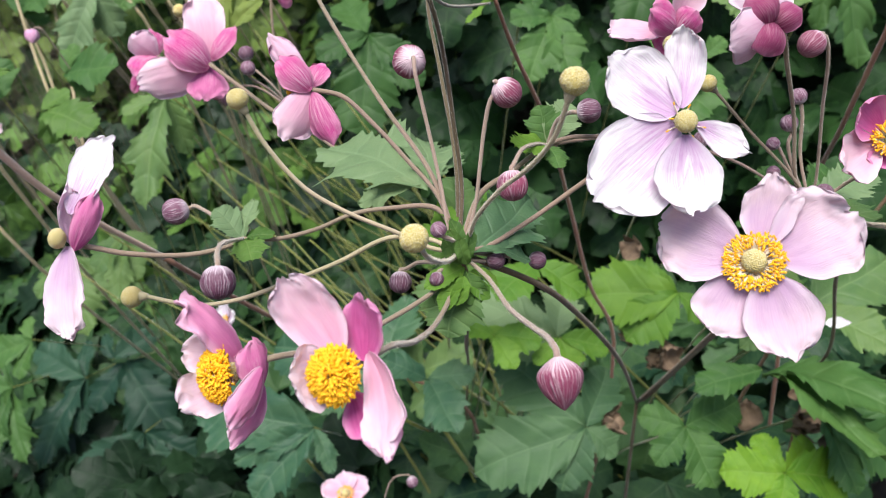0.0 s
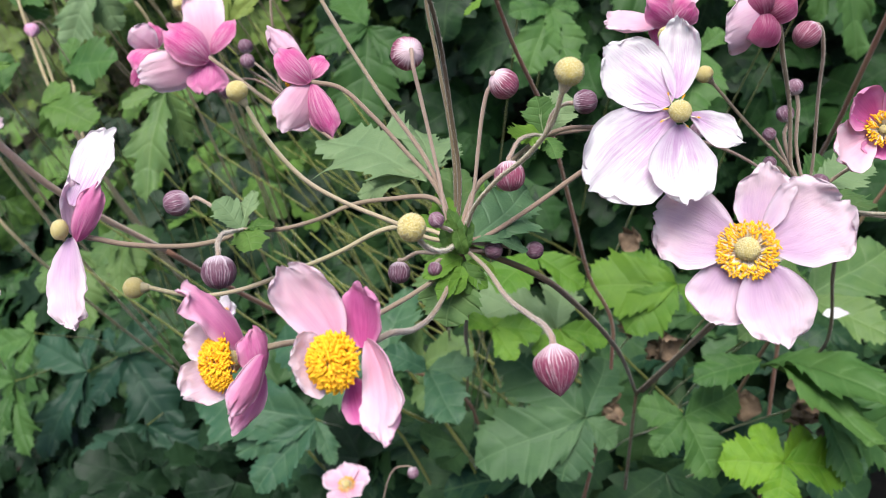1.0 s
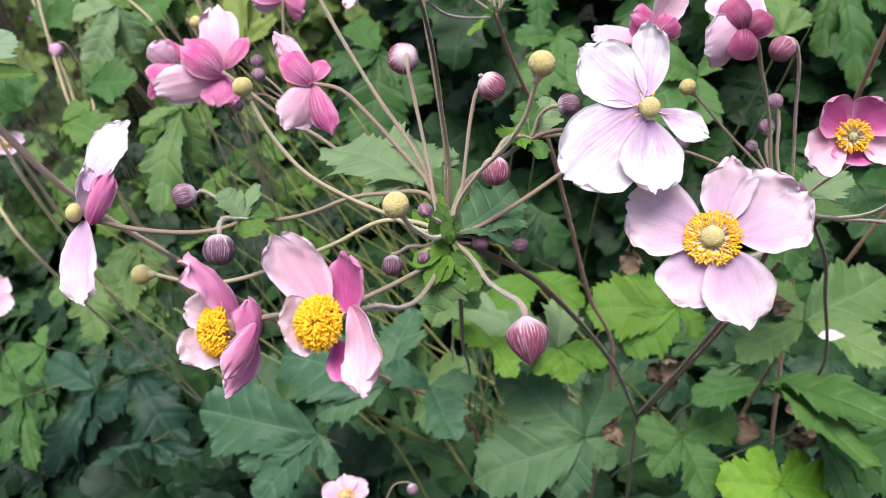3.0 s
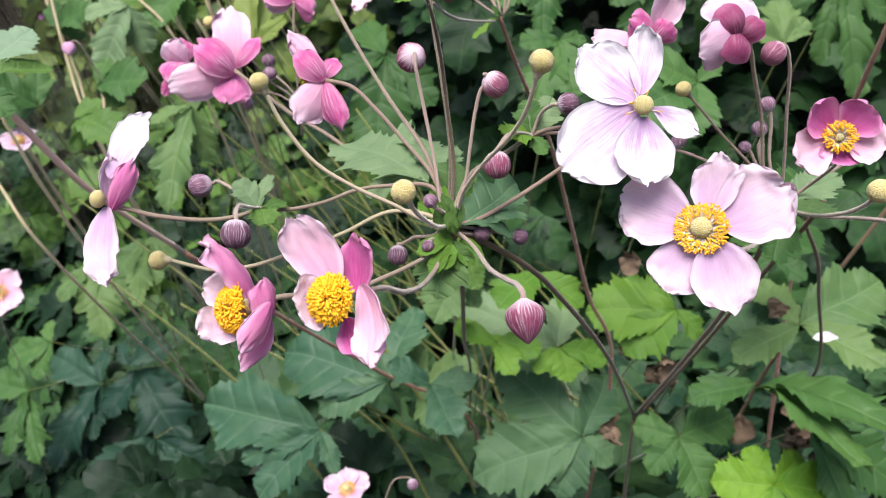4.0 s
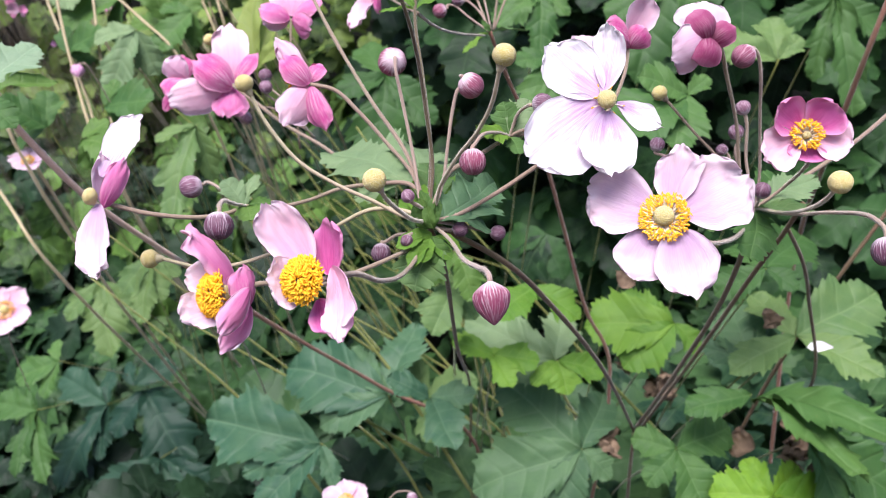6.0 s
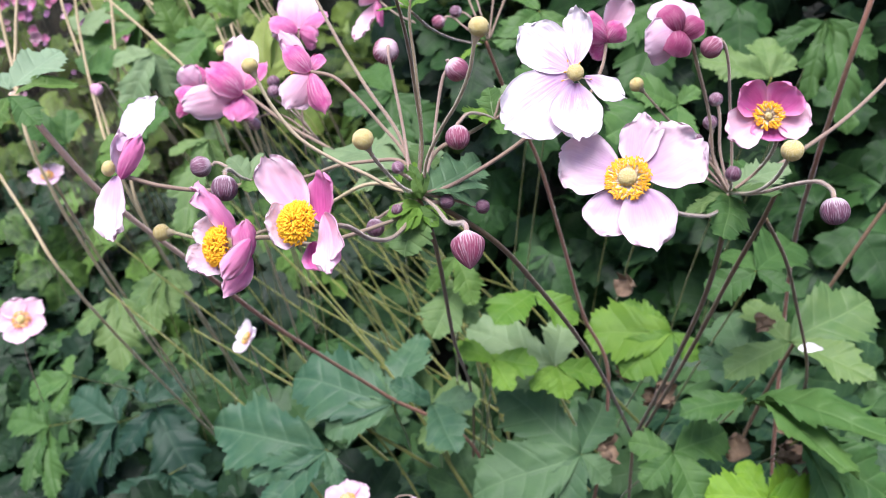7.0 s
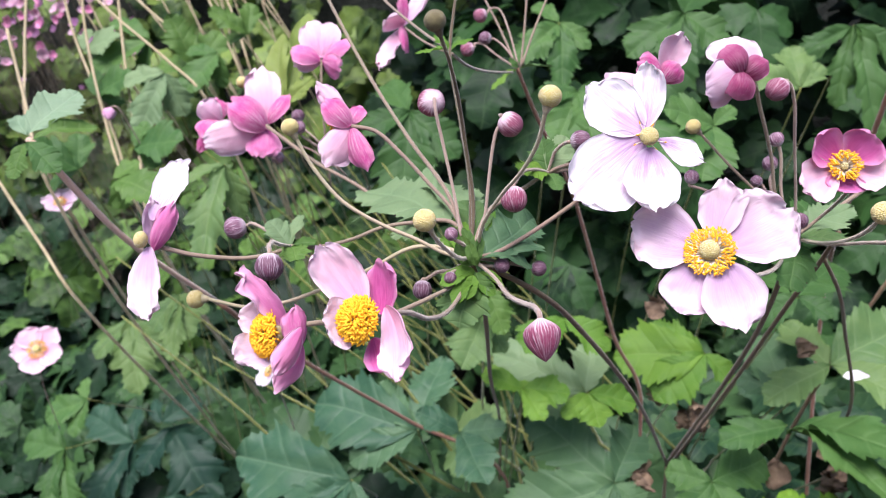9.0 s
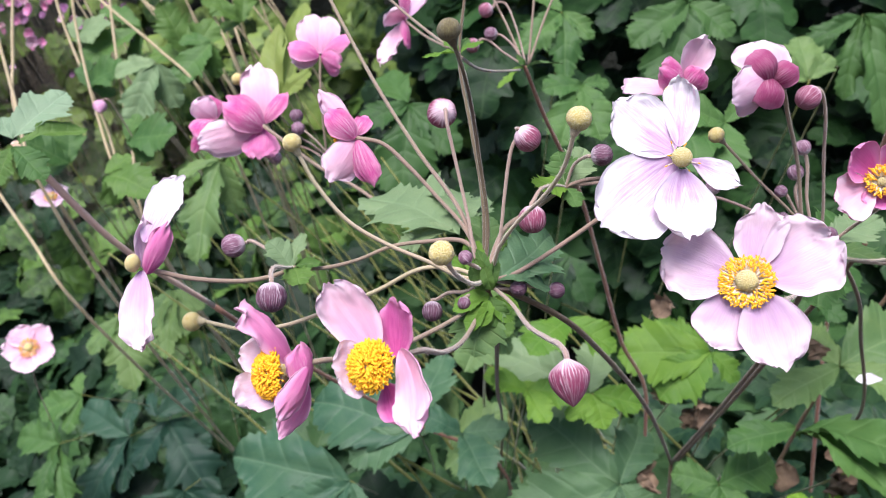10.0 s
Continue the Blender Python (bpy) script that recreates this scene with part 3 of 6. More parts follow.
# ---- leaves ----
def blade_shape(width, lobes, lobe, tooth, n=60, m=6, droop=0.22, fold=0.30, seed=1, full=0.62, turn=0.0, scale=1.0, at=(0.0, 0.0)):
    """A leaflet of length one along y, its face up: pinnate ribs that sweep forwards, each ending in a tooth, with larger side lobes.
    full: where along the midrib it is widest. turn, scale, at: its place in a leaf of several leaflets."""
    rng = random.Random(seed)
    o = rng.random() * 40
    teeth = 10
    verts, uv = [], []
    for i in range(n + 1):
        u = i / n
        body = math.sin(math.pi * u ** (math.log(0.5) / math.log(full))) ** 0.68 if 0 < u < 1 else 0.0
        for k in range(-m, m + 1):
            v = k / m
            side = 0 if v == 0 else math.copysign(1, v)
            saw = (u * teeth + 0.5 + 0.12 * side) % 1.0
            cut = 1 + tooth * ((saw / 0.8) ** 1.4 if saw < 0.8 else (1 - saw) / 0.2) - 0.6 * tooth
            big = (u * lobes + 0.55 + 0.07 * side) % 1.0
            cut *= 1 + lobe * (((big / 0.74) ** 1.2 if big < 0.74 else ((1 - big) / 0.26) ** 1.3) - 0.55) * (1 if u < 0.9 else 0.5)
            cut *= 1 + 0.12 * noise.noise(Vector((o, u * 3, side * 5)))
            h = width * body * (1 + (cut - 1) * abs(v) ** 1.5)
            x = v * h
            along = u + 0.62 * abs(x) * (1 - u) ** 0.4
            bend = 0.10 * (noise.noise(Vector((o + 9, u * 1.6, 0)))) * u
            z = fold * abs(x) * (1 - 0.35 * u) - droop * along * along - 0.45 * x * x
            z += 0.09 * noise.noise(Vector((o + 5, x * 3.2, along * 3.2))) * (0.3 + abs(v))
            z += 0.032 * abs(v) ** 3 * noise.noise(Vector((o + 15, side * 4 + u * 9, 0)))
            z -= 0.006 * math.exp(-((((u * 5) % 1.0) - 0.5) / 0.14) ** 2) * min(1, abs(x) * 14) + 0.012 * math.exp(-(x / 0.022) ** 2)
            px, py = x + bend, along
            c, q = math.cos(turn), math.sin(turn)
            verts.append((at[0] + scale * (px * c + py * q), at[1] + scale * (py * c - px * q), scale * z))
            uv.append((x, u + 0.95 * abs(x)))
    w = 2 * m + 1
    faces = [(i * w + k, i * w + k + 1, (i + 1) * w + k + 1, (i + 1) * w + k) for i in range(n) for k in range(2 * m)]
    return np.array(verts), faces, np.array(uv)


def trefoil(lean, size, seed, n=16, m=2):
    """A whole leaf of three leaflets, light enough to be laid out by the hundred."""
    vs, fs, us = [], [], []
    for k, (turn, scale) in enumerate(((0.0, 1.0), (lean, size), (-lean * 0.93, size * 0.94))):
        v, f, uv = blade_shape(0.38, 2.4, 0.42, 0.13, n, m, 0.30, 0.30, seed * 5 + k, 0.40, turn, scale)
        fs += [tuple(i + len(vs) * len(v) for i in q) for q in f]
        vs.append(v)
        us.append(uv)
    return np.vstack(vs), fs, np.vstack(us)


SHAPES = [
    blade_shape(0.44, 2.4, 0.38, 0.17, seed=3, full=0.44),
    blade_shape(0.48, 2.6, 0.32, 0.17, seed=4, full=0.38),
    blade_shape(0.36, 2.4, 0.60, 0.22, seed=5, full=0.42),
    blade_shape(0.46, 2.2, 0.30, 0.16, seed=6, full=0.40),
    blade_shape(0.36, 2.4, 0.32, 0.26, seed=9, full=0.42),
    blade_shape(0.34, 1.0, 0.0, 0.0, 24, 4, 0.3, 0.3, 10, 0.5),
    blade_shape(0.30, 1.6, 0.30, 0.10, 30, 4, 0.35, 0.40, 11, 0.42),
]
LEAF_MESHES = {}


def leaf_mesh(shape, mat):
    if (shape, mat.name) not in LEAF_MESHES:
        v, f, uv = SHAPES[shape]
        LEAF_MESHES[shape, mat.name] = mesh_from("leaflet", v, f, [mat], uv)
    return LEAF_MESHES[shape, mat.name]


def leaf_pose(base, tip, normal, wide=1.0):
    a = np.asarray(tip, float) - np.asarray(base, float)
    ln = np.linalg.norm(a)
    y = a / ln
    x = unit(np.cross(y, normal))
    z = np.cross(x, y)
    m = Matrix.Identity(4)
    for k in range(3):
        m[k][0], m[k][1], m[k][2], m[k][3] = x[k] * ln * wide, y[k] * ln, z[k] * ln, base[k]
    return m


def leaf(label, blades, points=None, r=0.0014, mat=None, group="anemone leaves", name="anemone_leaf"):
    """blades: (base, tip, normal, width, shape, material). points: the leaf's stalk, from its foot to the blade."""
    ob = thing(name, points[0] if points else blades[0][0], label, "leaf", group)
    for base, tip, normal, wide, shape, m in blades:
        placed("leaflet", ob, leaf_mesh(shape, m), leaf_pose(base, tip, normal, wide))
    if points:
        stalk(ob, points, r, r * 0.8, mat or STEM_GREEN, "leaf_stalk")
    return ob


def leaf_mass(name, label, mat, places, lo=None):
    """Countless leaves in one mesh. places: rows of base, direction, normal, length, shape."""
    lo = lo or LOW
    vs, fs, us = [], [], []
    n = 0
    for base, way, normal, ln, shape in places:
        v, f, uv = lo[shape]
        y = unit(way)
        x = unit(np.cross(y, normal))
        z = np.cross(x, y)
        vs.append(np.asarray(base) + ln * (v[:, :1] * x + v[:, 1:2] * y + v[:, 2:] * z))
        us.append(uv)
        fs += [tuple(i + n for i in q) for q in f]
        n += len(v)
    ob = new(name, mesh_from(name, np.vstack(vs), fs, [mat], np.vstack(us)))
    return tagged(ob, label, "foliage" if label else "", "", "stuff")


LOW = [trefoil(0.95 + 0.1 * i, 0.86 - 0.05 * i, 20 + i) for i in range(4)]



# ---- the ground ----
def ground():
    n, half = 60, 40.0
    xs = np.sign(np.linspace(-1, 1, n + 1)) * np.abs(np.linspace(-1, 1, n + 1)) ** 3 * half
    verts = [(x, y, 0.03 * noise.noise(Vector((x * 2, y * 2, 0)))) for y in xs for x in xs]
    faces = [(j * (n + 1) + i, j * (n + 1) + i + 1, (j + 1) * (n + 1) + i + 1, (j + 1) * (n + 1) + i) for j in range(n) for i in range(n)]
    return tagged(new("ground", mesh_from("ground", verts, faces, [SOIL])), "dark bare soil under the plants", "ground", "", "structure")


def hedge_shade_sheet():
    """A near-black sheet behind the flower bed: shade inside the shrubs put into colour."""
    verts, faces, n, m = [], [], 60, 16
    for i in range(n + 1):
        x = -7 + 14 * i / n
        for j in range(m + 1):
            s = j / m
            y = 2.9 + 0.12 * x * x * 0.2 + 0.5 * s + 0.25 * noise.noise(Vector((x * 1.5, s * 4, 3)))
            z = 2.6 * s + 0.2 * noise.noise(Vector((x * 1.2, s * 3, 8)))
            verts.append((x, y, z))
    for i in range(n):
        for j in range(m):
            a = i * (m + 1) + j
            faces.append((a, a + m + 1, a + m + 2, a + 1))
    return tagged(new("backdrop", mesh_from("backdrop", verts, faces, [SHADE])), "near-black sheet standing in for the shade inside a hedge", "hedge", "", "structure")


ground()
hedge_shade_sheet()

# ---- the main stems ----
HUB = (0.0459, 0.2887, 0.9354)
HUB2 = (0.1975, 0.3741, 0.9317)
KNOT = (0.2433, 0.7606, 0.5923)
stem([(0.07, 0.92, 0.0), (0.0656, 0.8631, 0.5153), (0.0536, 0.4712, 0.8055), (0.0502, 0.3259, 0.9083), HUB], 0.0021, 0.0014, STEM_BROWN, "brown upright anemone stem that carries the open flowers")
stem([(0.27, 0.86, 0.0), (0.262, 0.81, 0.36), KNOT], 0.0022, 0.0024, STEM_DUSK, "short brown foot where the flower stems branch")
stem([KNOT, (0.1559, 0.5042, 0.7819), (0.1034, 0.3781, 0.8731), (0.0769, 0.3234, 0.9107), HUB], 0.0023, 0.0015, STEM_BROWN, "dark brown anemone stem that leans over from its foot")
stem([KNOT, (0.2303, 0.5758, 0.7558), (0.2182, 0.4645, 0.8522), (0.2061, 0.4044, 0.9055), HUB2], 0.0026, 0.0017, STEM_BROWN, "dark brown anemone stem under a second flower head")
stem([(0.2506, 0.7645, 0.5935), (0.2421, 0.5709, 0.7737), (0.2349, 0.4695, 0.8672), (0.2326, 0.4223, 0.9109), (0.2305, 0.402, 0.9301)], 0.0025, 0.0016, STEM_BROWN, "dark brown anemone stem beside its twin")
stem([(0.42, 0.74, 0.0), (0.3905, 0.7141, 0.6384), (0.3604, 0.6325, 0.7353), (0.3073, 0.5473, 0.8252), (0.2666, 0.4744, 0.8774), (0.2371, 0.4336, 0.9094)], 0.0021, 0.0016, STEM_BROWN, "thin bent brown anemone stem")
stem([(0.30, 0.95, 0.0), (0.3899, 0.8282, 0.5985), (0.4009, 0.7826, 0.7033), (0.4115, 0.7341, 0.796), (0.4363, 0.7145, 0.876), (0.4603, 0.7093, 0.9312)], 0.0030, 0.0022, STEM_BROWN, "brown anemone stem that leans away among the leaves")
stem([(0.18, 0.85, 0.0), (0.2033, 0.7302, 0.6784), (0.1686, 0.7035, 0.7484), (0.137, 0.6601, 0.8333), (0.1069, 0.6152, 0.9118), (0.0756, 0.5754, 0.9691), (0.0594, 0.5516, 1.0035)], 0.0028, 0.0018, STEM_RED, "thin reddish anemone stem in the shade")
LEAN = stem([(0.10, 0.95, 0.0), (0.0723, 0.8527, 0.5043), (-0.0374, 0.7771, 0.6088), (-0.1369, 0.6554, 0.7328), (-0.1715, 0.5686, 0.8101)], 0.0028, 0.0030, STEM_RED, "long reddish-brown stem that leans far over")
# Upper length of the same stem, in a lightened colour in place of light.
stalk(LEAN, [(-0.1715, 0.5686, 0.8101), (-0.2027, 0.4815, 0.8852), (-0.2306, 0.4343, 0.9540)], 0.0028, 0.0030, STEM_ROSY_LIT, "stem", "pinkish upper stem, its colour lightened to look lit")
stem([(0.5, 0.9, 0.0), (0.4046, 0.8309, 0.7719), (0.361, 0.6976, 0.9148), (0.3554, 0.6672, 0.9609), (0.3528, 0.6392, 1.0156), (0.3621, 0.6349, 1.0784), (0.3766, 0.6489, 1.1306)], 0.0030, 0.0028, STEM_RED, "stout reddish stem that rises past the flowers")
stem([HUB, (0.0432, 0.317, 0.9581), (0.035, 0.3491, 0.9858), (0.0275, 0.3736, 1.0121), (0.0275, 0.3931, 1.0409), (0.0267, 0.4101, 1.0681)], 0.0011, 0.0009, STEM_DUSK, "thin brown stem that rises from the leaf whorl")
stem([HUB, (0.0358, 0.3055, 0.9557), (0.0134, 0.3348, 0.9766), (-0.01, 0.3602, 1.003), (-0.0362, 0.3876, 1.0384), (-0.0605, 0.4147, 1.0721)], 0.0012, 0.0010, STEM_FUZZY, "thin straight stem that leans outwards and up")
stem([(0.0273, 0.3752, 1.0144), (0.0111, 0.4078, 1.022), (-0.0117, 0.4406, 1.0362), (-0.0363, 0.4743, 1.055)], 0.0010, 0.0009, STEM_FUZZY, "thin side stem from an upper whorl")
stem([(0.0282, 0.3748, 1.0127), (0.0335, 0.4161, 1.0065), (0.0431, 0.488, 1.0021), (0.0564, 0.5456, 1.001)], 0.0011, 0.0010, STEM_FUZZY, "thin side stem between two whorls")
stem([HUB2, (0.2145, 0.3921, 0.9369), (0.2459, 0.4095, 0.9554), (0.271, 0.4259, 0.9721), (0.2967, 0.4438, 0.9947), (0.323, 0.4635, 1.0242)], 0.0016, 0.0014, STEM_FUZZY, "brown side stem that rises outwards")
stem([(0.0589, 0.5518, 1.0043), (0.0457, 0.5674, 1.0298), (0.029, 0.5833, 1.0577), (0.0155, 0.5887, 1.0837)], 0.0011, 0.0009, STEM_FUZZY, "thin stalk of a high flower head")
stem([(0.0618, 0.552, 1.0044), (0.0627, 0.5586, 1.0309), (0.0629, 0.5646, 1.0549), (0.0609, 0.5724, 1.0869)], 0.0011, 0.0009, STEM_FUZZY, "thin upright stalk of a high flower head")
stem([(0.0625, 0.5525, 1.006), (0.07, 0.5645, 1.0313), (0.0789, 0.5765, 1.0564), (0.0897, 0.5845, 1.0854)], 0.0011, 0.0009, STEM_FUZZY, "thin leaning stalk of a high flower head")
SIDE = (-0.0273, 0.2912, 0.9351)
stem([HUB, (0.038, 0.2993, 0.9466), (0.0213, 0.3016, 0.9453), (0.0086, 0.3014, 0.9426), (-0.0034, 0.2971, 0.9378), (-0.0163, 0.2935, 0.9348), SIDE], 0.0012, 0.0010, STEM_FUZZY, "curved pinkish-brown side stem with a small whorl")
NODE = (0.0754, 0.3214, 0.9657)
stem([HUB, (0.0522, 0.3017, 0.9521), (0.0627, 0.3107, 0.9581), NODE, (0.083, 0.3178, 0.9698), (0.0954, 0.3108, 0.9732), (0.1041, 0.2984, 0.9879)], 0.0013, 0.0010, STEM_FUZZY, "brown side stem with a small leafy whorl")

# ---- the open flowers ----
# the pale pink flower that faces the path
h = (0.1268, 0.2480, 0.9530)
f = flower(h, "open pale pink anemone flower with a yellow wreath of stamens", [HUB2, (0.1902, 0.3615, 0.9248), (0.1641, 0.3072, 0.9309), (0.1380, 0.2640, 0.9430)])
up = (-0.35, -0.84, 0.4)
petal(f, (0.1231, 0.2489, 0.9547), (0.1007, 0.2556, 0.9577), (-0.30, -0.85, 0.43), 0.0194, PETAL_PALE, PETAL_PINK_BACK, 0.06, 0.22, -0.03, 9, 0.05, 0.09, 1, 0.36, 0.0, 0.0, 1.4)
petal(f, (0.1280, 0.2487, 0.9577), (0.1299, 0.2547, 0.9764), (-0.30, -0.85, 0.43), 0.0131, PETAL_PALE, PETAL_PINK_BACK, 0.08, 0.30, 0.0, 5, 0.0, 0.08, 2, 0.36, 0.0, 0.0, 1.3)
petal(f, (0.1309, 0.2467, 0.9559), (0.1497, 0.2445, 0.9705), (-0.30, -0.85, 0.43), 0.0208, PETAL_PALE, PETAL_PINK_BACK, 0.05, 0.18, -0.03, 9, 0.0, 0.10, 3, 0.38, 0.0, 0.0, 1.5)
petal(f, (0.1300, 0.2444, 0.9506), (0.1351, 0.2319, 0.9327), (-0.30, -0.85, 0.43), 0.0166, PETAL_PALE, PETAL_PINK_BACK, 0.05, 0.22, -0.04, 6, 0.0, 0.06, 4, 0.36, 0.0, 0.0, 1.1)
petal(f, (0.1237, 0.2476, 0.9490), (0.1178, 0.2408, 0.9338), (-0.30, -0.85, 0.43), 0.0150, PETAL_PALE, PETAL_PINK_BACK, 0.03, 0.10, -0.02, 6, 0.03, 0.05, 5, 0.36)
heart(f, (0.1257, 0.2455, 0.9544), up, 0.0034)
stamens(f, (0.1264, 0.2470, 0.9534), up, 0.0034, 0.0080, 430, 0.0022, 5, 0.0013)

# the white flower
h = (0.1051, 0.2621, 0.9881)
f = flower(h, "white anemone flower with violet streaks, its stamens mostly shed", [HUB, (0.0549, 0.2916, 0.9368), (0.0681, 0.2988, 0.9435), (0.0876, 0.3047, 0.9577), (0.1014, 0.2929, 0.9738)], 0.0012)
petal(f, (0.1033, 0.2615, 0.9903), (0.0836, 0.2650, 1.0038), (0.10, -0.88, 0.46), 0.0165, PETAL_WHITE, PETAL_PALE, 0.06, 0.2, 0.0, 7, 0.0, 0.06, 11, 0.36)
petal(f, (0.1045, 0.2623, 0.9916), (0.1075, 0.2721, 1.0119), (0.10, -0.88, 0.46), 0.0094, PETAL_WHITE, PETAL_PALE, 0.07, 0.5, 0.05, 5, -0.08, 0.16, 12, 0.4, 0.5, 0.04)
petal(f, (0.1087, 0.2608, 0.9878), (0.1246, 0.2586, 0.9820), (0.10, -0.88, 0.46), 0.0081, PETAL_WHITE, PETAL_PALE, 0.05, 0.2, 0.0, 3, 0.06, 0.07, 13, 0.6, 0.0, 0.06)
petal(f, (0.1053, 0.2572, 0.9853), (0.1075, 0.2464, 0.9662), (0.10, -0.88, 0.46), 0.0158, PETAL_WHITE, PETAL_PALE, 0.06, 0.3, 0.0, 5, -0.04, 0.06, 14, 0.5)
petal(f, (0.1030, 0.2599, 0.9873), (0.0814, 0.2469, 0.9691), (0.10, -0.88, 0.46), 0.0218, PETAL_WHITE, PETAL_PALE, 0.05, 0.16, -0.02, 9, 0.0, 0.06, 15, 0.30)
heart(f, (0.1048, 0.2565, 0.9891), (0.14, -0.91, 0.38), 0.0032)
stamens(f, (0.105, 0.2603, 0.9877), (0.12, -0.92, 0.36), 0.0030, 0.0060, 6, 0.0015, 9, 0.0013)

# two half-open flowers side by side
h = (0.021, 0.2032, 0.9374)
f = flower(h, "half-open pink anemone flower with a thick golden heart", [HUB, (0.0454, 0.2815, 0.9278), (0.0406, 0.264, 0.9217), (0.035, 0.2438, 0.9251), (0.0297, 0.2235, 0.9339)])
ax = (-0.34, -0.86, 0.37)
petal(f, (0.0201, 0.2051, 0.9401), (0.0074, 0.2088, 0.9585), (0.21, -0.97, 0.08), 0.0120, PETAL_BLUSH, PETAL_PINK_BACK, 0.10, 0.22, 0.0, 9, -0.06, 0.08, 21, 0.40)
petal(f, (0.0254, 0.2070, 0.9386), (0.0246, 0.2079, 0.9544), (-0.58, -0.81, 0.11), 0.0115, PETAL_ROSE, PETAL_ROSE_BACK, 0.12, 0.5, -0.04, 8, 0.0, 0.08, 22, 0.42)
petal(f, (0.0195, 0.2040, 0.9368), (0.0107, 0.1958, 0.9392), (0.50, -0.68, 0.53), 0.0127, PETAL_PALE, PETAL_PINK_BACK, 0.10, 0.3, 0.0, 9, 0.04, 0.05, 23, 0.45)
petal(f, (0.0264, 0.2059, 0.9415), (0.0340, 0.1822, 0.9318), (-0.67, -0.71, 0.23), 0.0091, PETAL_BLUSH, PETAL_LILAC_BACK, 0.10, 0.5, -0.06, 6, 0.06, 0.13, 24, 0.45, 0.55)
petal(f, (0.0233, 0.2028, 0.9326), (0.0286, 0.1929, 0.9269), (-0.36, -0.52, 0.78), 0.0082, PETAL_ROSE, PETAL_ROSE_BACK, 0.1, 0.4, 0.0, 6, 0.0, 0.05, 25, 0.5)
heart(f, (0.0211, 0.2005, 0.9388), ax, 0.0034)
stamens(f, (0.0211, 0.2005, 0.9388), ax, 0.0007, 0.0064, 640, 0.0062, 21, 0.0017)

h = (-0.0109, 0.2250, 0.9229)
f = flower(h, "half-open pink anemone flower turned aside, golden stamens showing", [HUB, (0.0406, 0.281, 0.9267), (0.0331, 0.2702, 0.9242), (0.0243, 0.2606, 0.922), (0.0128, 0.2459, 0.9208), (-0.0018, 0.2265, 0.9268)])
ax = (-0.71, -0.68, 0.2)
petal(f, (-0.0093, 0.2260, 0.9256), (-0.0230, 0.2252, 0.9451), (-0.73, 0.46, -0.51), 0.0103, PETAL_BLUSH, PETAL_LILAC_BACK, 0.08, 0.4, 0.03, 7, 0.04, 0.16, 31, 0.45, -0.5)
petal(f, (-0.0044, 0.2211, 0.9196), (-0.0061, 0.2244, 0.9331), (-0.79, 0.56, -0.24), 0.0083, PETAL_ROSE, PETAL_MAGENTA_BACK, 0.14, 0.5, 0.0, 6, 0.0, 0.08, 33, 0.4)
petal(f, (-0.0029, 0.2206, 0.9274), (-0.0090, 0.2085, 0.9172), (-0.67, 0.74, -0.07), 0.0073, PETAL_BLUSH, PETAL_LILAC_BACK, 0.14, 0.5, 0.0, 5, 0.06, 0.08, 32, 0.42)
petal(f, (-0.0038, 0.2244, 0.9199), (-0.0082, 0.2118, 0.9078), (-0.63, 0.78, 0.03), 0.0078, PETAL_BLUSH, PETAL_LILAC_BACK, 0.10, 0.4, 0.0, 4, -0.08, 0.08, 36, 0.42, 0.0, 0.05)
petal(f, (-0.0139, 0.2260, 0.9265), (-0.0246, 0.2239, 0.9287), (0.35, -0.80, 0.50), 0.0087, PETAL_PALE, PETAL_PINK_BACK, 0.08, 0.35, 0.0, 8, 0.0, 0.08, 34, 0.5)
petal(f, (-0.0126, 0.2240, 0.9202), (-0.0219, 0.2141, 0.9173), (0.27, -0.73, 0.62), 0.0111, PETAL_PALE, PETAL_PINK_BACK, 0.08, 0.3, 0.0, 8, 0.05, 0.09, 35, 0.5)
heart(f, (-0.0120, 0.2230, 0.9236), ax, 0.0034)
stamens(f, (-0.0120, 0.2230, 0.9236), ax, 0.0008, 0.0070, 640, 0.0066, 31, 0.0017)

# the flower seen from its edge
h = (-0.0752, 0.2745, 0.9361)
f = flower(h, "anemone flower seen edge-on, pale inside and magenta behind", [SIDE, (-0.0335, 0.2889, 0.9323), (-0.0447, 0.2848, 0.9306), (-0.0628, 0.2787, 0.9325), (-0.0716, 0.2763, 0.9349)], 0.0012)
ax = (-0.95, -0.3, 0.12)
petal(f, (-0.0768, 0.2744, 0.9466), (-0.0664, 0.2874, 0.9685), (-0.24, -0.95, 0.18), 0.0113, PETAL_WHITE, PETAL_PINK_BACK, 0.05, 0.35, -0.04, 9, -0.10, 0.12, 41, 0.40, 0.15)
petal(f, (-0.0767, 0.2733, 0.9366), (-0.0778, 0.2781, 0.9548), (0.79, -0.56, 0.24), 0.0068, PETAL_PALE, PETAL_PINK_BACK, 0.08, 0.4, 0.0, 6, 0.0, 0.10, 44, 0.4)
petal(f, (-0.0761, 0.2728, 0.9350), (-0.0692, 0.2781, 0.9532), (-0.55, 0.78, -0.29), 0.0069, PETAL_BLUSH, PETAL_MAGENTA_BACK, 0.14, 0.45, 0.0, 7, 0.0, 0.10, 42, 0.36)
petal(f, (-0.0775, 0.2722, 0.9365), (-0.0715, 0.2523, 0.9131), (-0.11, -0.91, 0.39), 0.0116, PETAL_PALE, PETAL_PINK_BACK, -0.03, 0.4, 0.0, 8, -0.05, 0.14, 43, 0.5, -0.2)
heart(f, (-0.08, 0.2709, 0.9395), ax, 0.0034)

